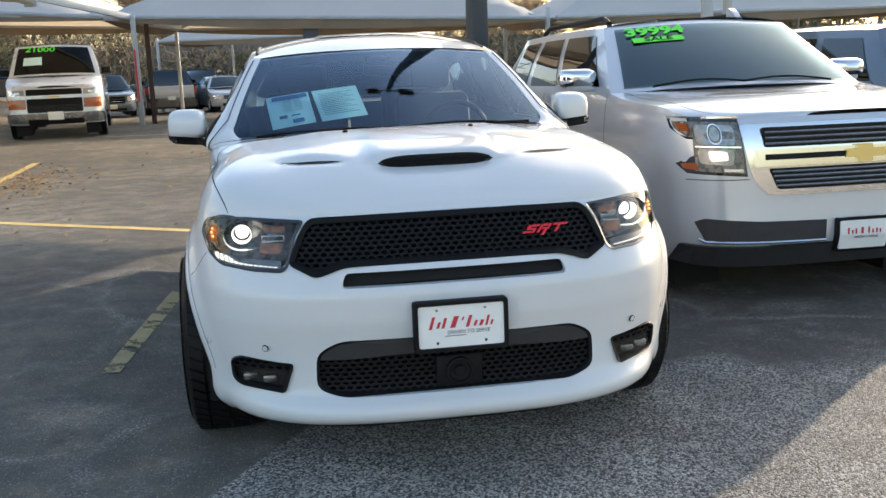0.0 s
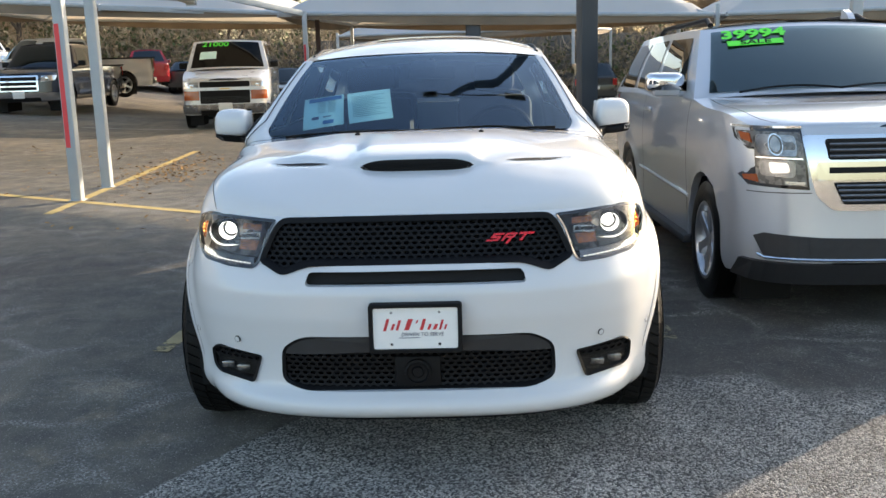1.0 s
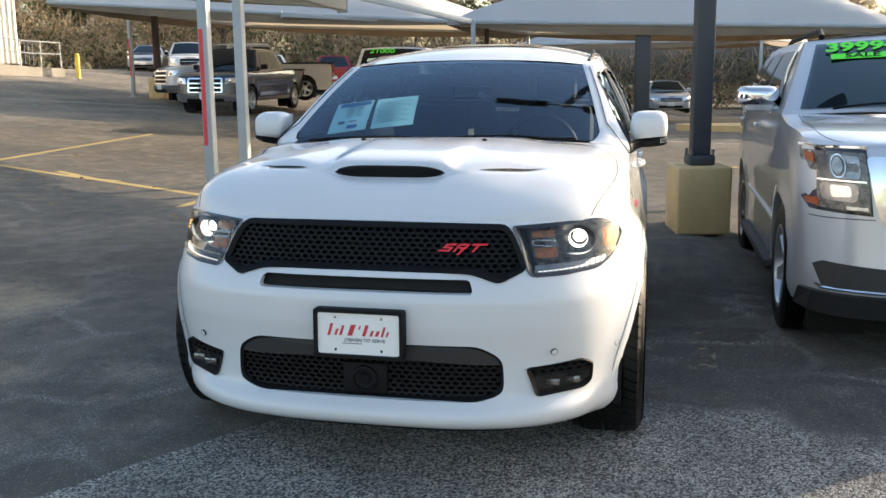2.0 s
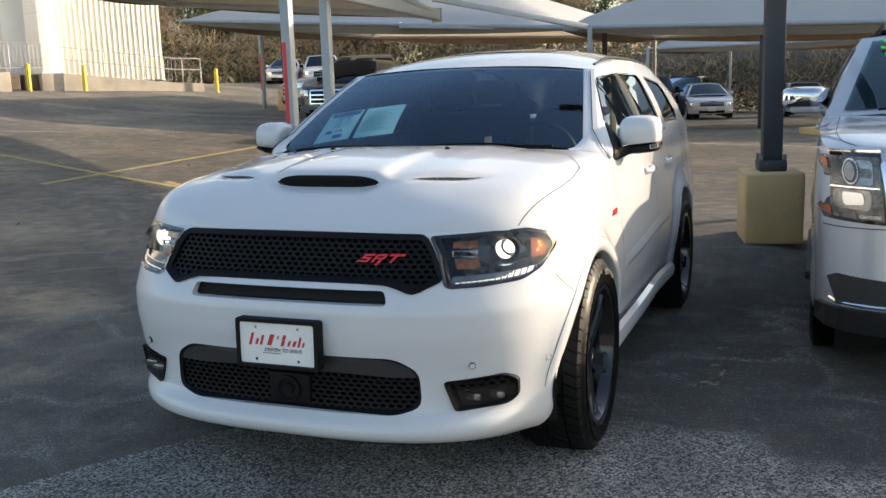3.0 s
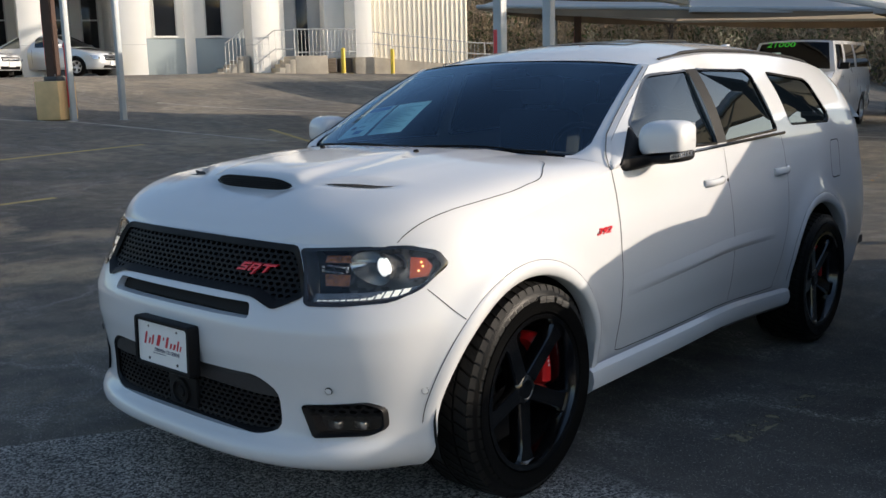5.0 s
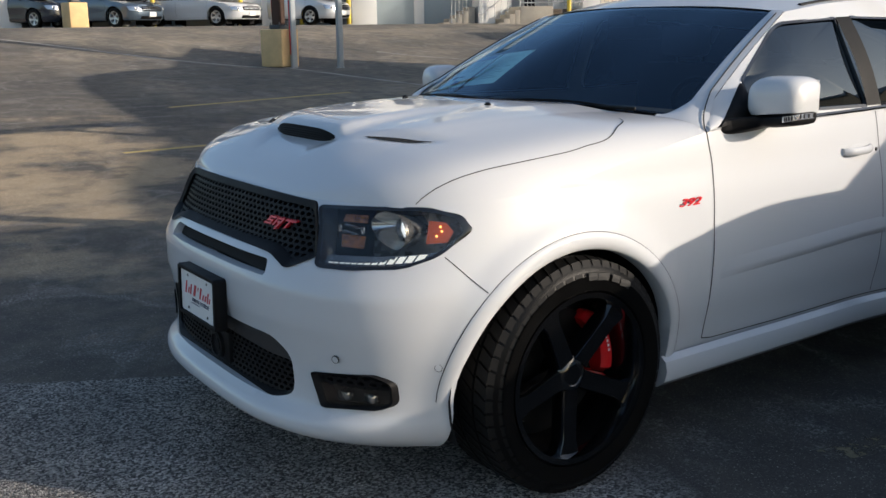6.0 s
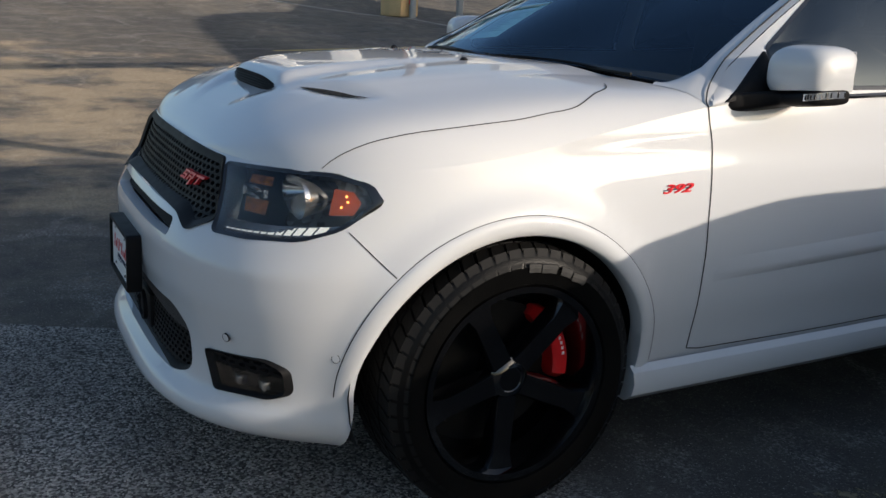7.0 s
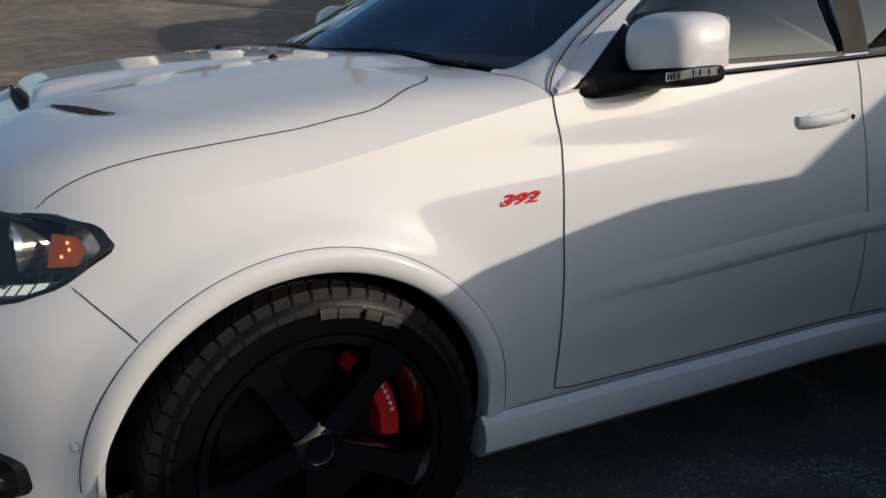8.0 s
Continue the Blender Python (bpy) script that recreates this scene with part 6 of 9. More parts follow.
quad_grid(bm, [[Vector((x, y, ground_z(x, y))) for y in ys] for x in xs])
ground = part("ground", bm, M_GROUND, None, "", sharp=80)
tagged(ground, "cracked grey asphalt car lot with a chip-sealed lane", "ground", kind="structure")


def ground_line(name, a, b, width, mat, label, lift=0.004):
    a, b = Vector((*a, 0)), Vector((*b, 0))
    n = max(2, int((b - a).length / 0.4))
    side = (b - a).normalized().cross(Vector((0, 0, 1))) * width / 2
    bm = bmesh.new()
    rows = []
    for k in range(n + 1):
        p = a.lerp(b, k / n)
        rows.append([Vector((q.x, q.y, ground_z(q.x, q.y) + lift)) for q in (p - side, p + side)])
    quad_grid(bm, rows)
    return tagged(part(name, bm, mat), label, "road marking", "parking lines", "structure")


for a, b, w in (((-7.9, 9.75), (-1.45, 5.90), 0.12), ((-4.60, 13.6), (-4.32, 7.6), 0.12), ((-4.30, 7.5), (-4.27, 6.7), 0.11),
                ((-9.95, 16.2), (-9.3, 8.6), 0.12), ((-13.6, 11.6), (-6.4, 8.95), 0.12), ((-8.5, 2.4), (-8.6, 4.1), 0.11), ((-12.2, 4.3), (-12.8, 8.0), 0.11), ((2.0, 12.0), (8.0, 9.0), 0.12)):
    ground_line("parking_line", a, b, w, M_ASPH_LINE, "worn yellow parking line on the asphalt")
ground_line("parking_line", (1.275, 1.84), (1.31, 2.8), 0.11, M_FADED_LINE, "almost worn away yellow parking line on the asphalt")
ground_line("parking_line", (-1.50, 1.75), (-1.36, 3.7), 0.09, M_DULL_LINE, "dull flaking yellow parking line on the asphalt")
for a, b in (((-9.0, 19.5), (-3.0, 19.0)), ((-3.0, 19.0), (3.5, 16.0)), ((-22.0, 22.0), (-14.0, 24.5)), ((-20, 13.0), (-15.5, 16.0)), ((-17.6, 8.95), (-11.8, 10.3)), ((-24.0, 4.0), (-17.5, 8.6))):
    ground_line("edge_line", a, b, 0.12, M_WHITE_LINE, "pale worn edge line on the asphalt")
# ---- other vehicles ----
def front_y(P, x, z):
    zt = P["front"][-1][0]
    y0 = ip(P["front"], min(z, zt))
    r = min(0.999, abs(x) / half_width(P, z, 0.6))
    return y0 + (P["yA"] - y0) * (1 - (1 - r ** P["p"]) ** (1 / P["p"]))


def panel_on(bm, pts_fn, u0, u1, v0, v1, nu=8, nv=6):
    quad_grid(bm, [[pts_fn(u0 + (u1 - u0) * i / nu, v0 + (v1 - v0) * j / nv) for i in range(nu + 1)] for j in range(nv + 1)])


def face_patch(bm, P, poly, dy, deep=0.02, back=False):
    """A raised plate with the given outline on the front (or back) face."""
    L = P["L"]
    def at(a, b, d):
        if back:
            return (a, L - 0.012 - 0.05 * (abs(a) / P["hw"]) ** 4 + d, b)
        return (a, front_y(P, a, b) + dy - d, b)
    if back:
        f = [bm.verts.new(at(a, b, deep)) for a, b in poly]
        g = [bm.verts.new(at(a, b, -0.03)) for a, b in poly]
        bm.faces.new(f)
        for i in range(len(f)):
            bm.faces.new((f[i], g[i], g[(i + 1) % len(f)], f[(i + 1) % len(f)]))
        return

    def lifted(a, b, d):
        e = 0.004
        fx = (front_y(P, a + e, b) - front_y(P, a - e, b)) / (2 * e)
        fz = (front_y(P, a, b + e) - front_y(P, a, b - e)) / (2 * e)
        n = Vector((max(-4.0, min(4.0, fx)), -1.0, max(-0.6, min(0.6, fz)))).normalized()
        return Vector((a, front_y(P, a, b), b)) + n * d
    t = bmesh.new()
    t.faces.new([t.verts.new((a, 0, b)) for a, b in poly])
    x0, x1 = min(a for a, b in poly), max(a for a, b in poly)
    z0, z1 = min(b for a, b in poly), max(b for a, b in poly)
    nx, nz = max(1, int((x1 - x0) / 0.05)), max(1, int((z1 - z0) / 0.07))
    for k in range(1, nx):
        bmesh.ops.bisect_plane(t, geom=t.verts[:] + t.edges[:] + t.faces[:], plane_co=(x0 + (x1 - x0) * k / nx, 0, 0), plane_no=(1, 0, 0), dist=0.0005)
    for k in range(1, nz):
        bmesh.ops.bisect_plane(t, geom=t.verts[:] + t.edges[:] + t.faces[:], plane_co=(0, 0, z0 + (z1 - z0) * k / nz), plane_no=(0, 0, 1), dist=0.0005)
    top = {v: bm.verts.new(lifted(v.co.x, v.co.z, -dy)) for v in t.verts}
    low = {}
    for fc in t.faces:
        bm.faces.new([top[v] for v in fc.verts])
    for ed in t.edges:
        if len(ed.link_faces) == 1:
            for v in ed.verts:
                if v not in low:
                    low[v] = bm.verts.new(lifted(v.co.x, v.co.z, -dy - 0.03))
            a, b = ed.verts
            bm.faces.new((top[a], top[b], low[b], low[a]))
    t.free()


def rect(x0, x1, z0, z1):
    return [(x0, z0), (x1, z0), (x1, z1), (x0, z1)]


def vehicle(name, m, label, category, paint, L=4.7, W=1.82, H=1.46, belt=0.95, hood=0.90, nose=0.72, cowl=1.15, ytop=1.95, yrear=3.5, yend=4.2, deck=None,
            R=0.33, wheels=(0.92, 3.65), zb=0.24, p=3.4, xr=0.58, style="sedan", detail=1, m_rim=None, panes=((0.04, 0.47), (0.53, 0.95)), grille="dark", price=None,
            bumper=None, glass=None, lower=None, lamps=True, group="parked vehicles"):
    """A parked car, van or truck standing at m, its nose towards -y of its own axes."""
    car = thing(name, m, label, category, group)
    hw = W / 2
    m_rim = m_rim or M_RIM_SILVER
    glass = glass or M_PRIVACY
    P = dict(L=L, hw=hw, p=p, yA=min(0.95, wheels[0] + 0.05), yB=L - 0.35, zb=zb, cowl=cowl, sweep=0.10,
             xs=[(zb - 0.02, hw * 0.95), (zb + 0.08, hw * 0.985), (zb + 0.25, hw * 0.985), (belt * 0.72, hw), (belt * 0.92, hw * 0.985), (belt + 0.04, hw * 0.955)],
             taper=[(0.0, 1.0), (L * 0.8, 1.0), (L, 0.96)], wheels=wheels, wheel_z=R, arch=R + 0.07, flare=0.018,
             front=[(zb, 0.08), (zb + 0.08, 0.03), (zb + 0.20, 0.0), (zb + 0.36, 0.01), (nose * 0.92, 0.035), (nose, 0.075)],
             rear=[(zb, L - 0.06), (zb + 0.2, L), (belt * 0.7, L - 0.01), (belt, L - 0.05)],
             ze=[(0.0, nose), (0.15, nose * 1.0), (0.6, nose + 0.55 * (hood - nose)), (cowl * 0.8, hood - 0.03), (cowl + 0.25, belt), (yend, belt), (L, belt if deck is None else deck - 0.02)],
             spine=[(0.0, nose), (0.14, nose + 0.35 * (hood - nose)), (0.5, nose + 0.8 * (hood - nose)), (cowl * 0.8, hood), (cowl + 0.2, hood + 0.03)], crown=0.4)
    d2 = detail > 1
    # shell with wheel openings
    bm = bmesh.new()
    both_sides(bm, wrap_stations(P, 36 if d2 else 16, 0.09 if d2 else 0.16, 22 if d2 else 12))
    for wy in wheels:
        ra = R + 0.055
        arch = [(wy + ra, 0.02)] + [(wy + ra * math.cos(math.radians(a)), R + ra * math.sin(math.radians(a))) for a in range(0, 181, 12)] + [(wy - ra, 0.02)]
        for s in (1, -1):
            cut(bm, arch, (1, 2), lambda c, s=s: c.x * s > hw * 0.5, (-0.05 * s, 0, 0))
    part("body", bm, paint, car, sharp=45)
    bm = bmesh.new()
    quad_grid(bm, hood_rows(P, 30 if d2 else 12, 20 if d2 else 9))
    bmesh.ops.remove_doubles(bm, verts=bm.verts[:], dist=0.0004)
    part("bonnet", bm, paint, car, sharp=60)
    # cabin: sides, roof, ends
    xb = half_width(P, belt, (cowl + yend) / 2) - 0.005
    zr = H - 0.07
    A, B = Vector((xb, cowl + 0.12, belt - 0.01)), Vector((xr, ytop, zr))
    C, D = Vector((xr, yrear, zr)), Vector((xb, yend, belt - 0.01))

    def side_pt(u, v, s, off=0.0):
        lo, hi = A.lerp(D, u), B.lerp(C, u)
        q = lo.lerp(hi, v)
        q.x += 0.03 * math.sin(math.pi * v) * min(1.0, 12 * u, 12 * (1 - u)) + off
        q.z += 0.015 * math.sin(math.pi * u) * v
        return Vector((s * q.x, q.y, q.z))

    def screen_pt(u, v, back=False, off=0.0):
        a = 2 * u - 1
        lo = Vector((A.x * a, (yend if back else cowl) + (-0.05 if back else 0.12) * a * a, belt + (0.03 if not back else 0.0) * (1 - a * a) - 0.01))
        hi = Vector((xr * a, (yrear if back else ytop) - 0.04 * (1 - a * a) * (-1 if back else 1), zr + 0.04 * (1 - a * a)))
        q = lo.lerp(hi, v)
        q.y += (1 if back else -1) * (0.03 * math.sin(math.pi * v) * (1 - a ** 6) + off)
        q.z += off * 0.5
        return q
    for s in (1, -1):
        bm = bmesh.new()
        panel_on(bm, lambda u, v: side_pt(u, v, s), 0, 1, 0, 1, 14, 8)
        part("window_surround", bm, paint, car, sharp=60)
        for u0, u1 in panes:
            bm = bmesh.new()
            f0, f1 = u0 + 0.012, u1 - 0.012
            panel_on(bm, lambda u, v: side_pt(u, v, s, 0.006), f0, f1, 0.10, 0.88, 8, 6)
            part("side_window", bm, glass, car, "dark side window")
    bm = bmesh.new()
    panel_on(bm, lambda u, v: screen_pt(u, v), 0, 1, 0, 1, 12, 8)
    panel_on(bm, lambda u, v: screen_pt(u, v, True), 0, 1, 0, 1, 12, 8)
    quad_grid(bm, [[Vector((xr * (2 * i / 12 - 1), ytop + (yrear - ytop) * j / 12 - 0.04 * (1 - (2 * i / 12 - 1) ** 2) * (1 - 2 * j / 12), zr + 0.07 * (1 - (2 * i / 12 - 1) ** 4) * math.sin(math.pi * (0.28 + 0.44 * j / 12)) - 0.0)) for i in range(13)] for j in range(13)])
    part("cabin_shell", bm, paint, car, sharp=50)
    bm = bmesh.new()
    panel_on(bm, lambda u, v: screen_pt(u, v, False, 0.008), 0.05, 0.95, 0.06, 0.93, 12, 8)
    screen = part("windscreen", bm, glass if not d2 else M_GLASS_DARK, car, "dark windscreen")
    bm = bmesh.new()
    panel_on(bm, lambda u, v: screen_pt(u, v, True, 0.008), 0.08, 0.92, 0.15, 0.92, 10, 6)
    part("rear_window", bm, glass, car)
    if deck is not None and style != "pickup":
        rows = []
        for j in range(9):
            y = yend - 0.1 + (L - 0.06 - yend + 0.1) * j / 8
            ox = outline_x(P, min(y, L - 0.4)) * (1 if y < L - 0.3 else 0.97)
            zt = top_edge(P, y)
            rows.append([Vector((ox * a, y, zt + (deck - zt + 0.03) * (1 - abs(a) ** 3))) for a in [-1 + 2 * i / 12 for i in range(13)]])
        bm = bmesh.new()
        quad_grid(bm, rows)
        part("boot_lid", bm, paint, car)
    if style == "pickup":
        bm = bmesh.new()
        box(bm, 0, (yend + L) / 2, belt - 0.45, W * 0.9, L - yend - 0.1, 0.05)
        box(bm, 0, yend + 0.03, belt - 0.25, W * 0.9, 0.05, 0.5)
        part("load_bed", bm, M_DARK, car)
        for s in (1, -1):
            bm = bmesh.new()
            box(bm, s * (hw - 0.06), (yend + L) / 2, belt + 0.005, 0.09, L - yend - 0.05, 0.05, 0.015)
            part("bed_rail", bm, M_BLACK, car)
        bm = bmesh.new()
        box(bm, 0, L - 0.035, belt - 0.24, W * 0.84, 0.06, 0.50, 0.02)
        part("tailgate", bm, paint if lower is None else lower, car)
    # front
    gz0, gz1 = zb + 0.28, nose - 0.03
    if grille == "chrome":
        gw = hw * 0.52
        bm = bmesh.new()
        face_patch(bm, P, rounded(rect(-gw, gw, gz0, gz1), 0.04, 3), -0.02)
        g = part("grille", bm, M_CHROME, car, "chrome grille", sharp=40)
        bm = bmesh.new()
        n = 3
        for k in range(n):
            z0 = gz0 + 0.03 + (gz1 - gz0 - 0.03) * k / n
            face_patch(bm, P, rect(-gw + 0.05, gw - 0.05, z0, z0 + (gz1 - gz0) / n - 0.05), -0.026)
        part("grille_bar", bm, M_BLACK, g, smooth=False)
    elif grille == "dark":
        bm = bmesh.new()
        face_patch(bm, P, rounded(rect(-hw * 0.5, hw * 0.5, gz0 + 0.02, gz1), 0.03, 3), -0.012)
        g = part("grille", bm, M_BLACK, car, sharp=40)
        bm = bmesh.new()
        for k in (0.35, 0.65):
            z0 = gz0 + (gz1 - gz0) * k
            face_patch(bm, P, rect(-hw * 0.47, hw * 0.47, z0, z0 + 0.012), -0.018)
        part("grille_bar", bm, M_CHROME, g, smooth=False)
    elif grille == "van":
        bm = bmesh.new()
        face_patch(bm, P, rounded(rect(-hw * 0.56, hw * 0.56, gz0 - 0.02, gz1), 0.03, 3), -0.012)
        g = part("grille", bm, M_BLACK, car, "dark two-part grille", sharp=40)
        bm = bmesh.new()
        face_patch(bm, P, rect(-hw * 0.93, hw * 0.93, gz1 - 0.195, gz1 - 0.125), -0.022)
        bar = part("grille_bar", bm, M_VAN, g, "body-coloured cross bar", smooth=False)
        bm = bmesh.new()
        face_patch(bm, P, [(-0.12, gz1 - 0.175), (0.10, gz1 - 0.175), (0.12, gz1 - 0.145), (-0.10, gz1 - 0.145)], -0.030)
        part("emblem", bm, M_GOLD, bar, "gold emblem", smooth=False)
        for k in range(5):
            bm = bmesh.new()
            z0 = gz0 + 0.01 + 0.028 * k
            face_patch(bm, P, rect(-hw * 0.53, hw * 0.53, z0, z0 + 0.008), -0.016)
            part("grille_slat", bm, M_BLACK_ROUGH, g, smooth=False)
    if lamps:
        for s in (1, -1):
            poly = [(s * a, b) for a, b in ((hw * 0.58, gz1 - 0.17), (hw * 0.90, gz1 - 0.13), (hw * 0.93, gz1), (hw * 0.60, gz1 - 0.01))]
            bm = bmesh.new()
            face_patch(bm, P, poly, -0.012)
            lamp = part("headlamp", bm, M_REFLECT, car, "clear headlamp", sharp=40)
            bm = bmesh.new()
            lathe(bm, [(-0.02, 0.05), (-0.026, 0.03), (-0.028, 0.001)], 16, 1, (s * hw * 0.74, front_y(P, hw * 0.74, gz1 - 0.08) - 0.006, gz1 - 0.08), closed=False)
            part("bulb", bm, M_CHROME, lamp)
    if style == "van":
        for s in (1, -1):
            bm = bmesh.new()
            face_patch(bm, P, [(s * a, b) for a, b in rect(hw * 0.58, hw * 0.93, gz0 + 0.06, gz1 - 0.205)][::s], -0.014)
            part("turn_signal", bm, M_AMBER, car, "amber turn signal", smooth=False)
        bm = bmesh.new()
        panel_on(bm, lambda u, v: screen_pt(u, v, False, 0.014), 0.14, 0.36, 0.34, 0.60, 4, 3)
        part("sticker", bm, M_PAPER, screen, "pale paper in the windscreen")
    bm = bmesh.new()
    if bumper:
        face_patch(bm, P, rounded(rect(-hw * 0.95, hw * 0.95, zb + 0.05, zb + 0.24), 0.05, 3), -0.05)
        part("bumper", bm, bumper, car, sharp=40)
        bm = bmesh.new()
    face_patch(bm, P, rect(-hw * 0.55, hw * 0.55, zb + 0.03, zb + 0.13), -0.055 if bumper else -0.01)
    part("air_intake", bm, M_BLACK, car, smooth=False)
    bm = bmesh.new()
    face_patch(bm, P, rect(-0.155, 0.155, zb + 0.12, zb + 0.27), -0.065 if bumper else -0.03)
    part("number_plate", bm, M_PLATE, car, "blank white plate", smooth=False)
    # back
    for s in (1, -1):
        bm = bmesh.new()
        face_patch(bm, P, [(s * a, b) for a, b in rect(hw * 0.74, hw * 0.93, belt - 0.30, belt - 0.04)], 0, 0.02, True)
        part("tail_lamp", bm, M_TAIL, car, "red tail lamp", smooth=False)
    bm = bmesh.new()
    face_patch(bm, P, rounded(rect(-hw * 0.93, hw * 0.93, zb + 0.06, zb + 0.26), 0.05, 3), 0, 0.05, True)
    part("rear_bumper", bm, bumper or paint, car)
    bm = bmesh.new()
    face_patch(bm, P, rect(-0.155, 0.155, zb + 0.34, zb + 0.49), 0, 0.015, True)
    part("rear_plate", bm, M_PLATE, car, smooth=False)
    # mirrors, handles, underside, sill
    for s in (1, -1):
        bm = bmesh.new()
        q = side_pt(0.06, 0.12, s)
        box(bm, q.x + s * 0.13, q.y + 0.10, q.z + 0.03, 0.20, 0.10, 0.15, 0.03)
        tube(bm, [(q.x, q.y + 0.08, q.z - 0.03), (q.x + s * 0.12, q.y + 0.10, q.z - 0.02)], 0.022, 6)
        part("door_mirror", bm, M_BLACK if style in ("van", "pickup") else paint, car)
        for u in ((0.42, 0.90) if style != "van" else (0.4,)):
            bm = bmesh.new()
            yy = A.y + (D.y - A.y) * u
            if style == "pickup" and u > 0.8:
                yy -= 0.05
            box(bm, s * (half_width(P, belt - 0.12, yy) + 0.012), yy, belt - 0.12, 0.025, 0.17, 0.03, 0.008)
            part("door_handle", bm, paint if not d2 else M_SILVER, car)
        for u in (0.0, 0.5, 1.0):
            bm = bmesh.new()
            yy = A.y + (D.y - A.y) * u * 0.97 + 0.03
            ribbon(bm, [Vector((s * (half_width(P, z, yy) + 0.002), yy, z)) for z in [zb + 0.14 + (belt - zb - 0.16) * k / 8 for k in range(9)]], Vector((s, 0, 0)), 0.008)
            part("panel_gap", bm, M_SEAM, car, smooth=False)
    bm = bmesh.new()
    box(bm, 0, L / 2, zb + 0.05, W * 0.78, L * 0.86, 0.12)
    for wy in wheels:
        for s in (1, -1):
            box(bm, s * hw * 0.72, wy, R + 0.08, hw * 0.30, 2 * R + 0.10, 2 * R - 0.02)
    part("underside", bm, M_DARK, car)
    for wy in wheels:
        for s in (1, -1):
            wheel(car, s * (hw - 0.115), wy, R, R, 0.22, R * 0.62, s, m_rim, 6 if d2 else 5, 1)
    if price:
        q, size = price[1], price[2]
        p0 = screen_pt(0.5 + q[0], q[1], False, 0.016)
        p1 = screen_pt(0.5 + q[0], q[1] + 0.05, False, 0.016)
        tilt = math.degrees(math.atan2(p1.z - p0.z, p1.y - p0.y))
        words("painted_price", price[0], size, M_GREEN, screen, Matrix.Translation(p0) @ pose(0, 0, 0, tilt, 0, 0), "neon green painted price", 0.001, 0.1, 1.25, 0.004)
    return car, P, screen_pt, side_pt, screen


M_GLASS_DARK = glass_material("screen_glass", (0.24, 0.32, 0.34), 0.01, clear=1.0, ior=1.75, sheen=(0.75, 0.95, 1.0))


M_VAN_GLASS = glass_material("dark_van_glass", (0.05, 0.055, 0.06), 0.01, clear=1.0, ior=1.33)
M_TINT = glass_material("tinted_glass", (0.05, 0.055, 0.06), 0.01, clear=1.0, ior=1.62)


def at_ground(x, y, turn, dz=0.0):
    return pose(x, y, ground_z(x, y) + dz, 0, 0, turn)


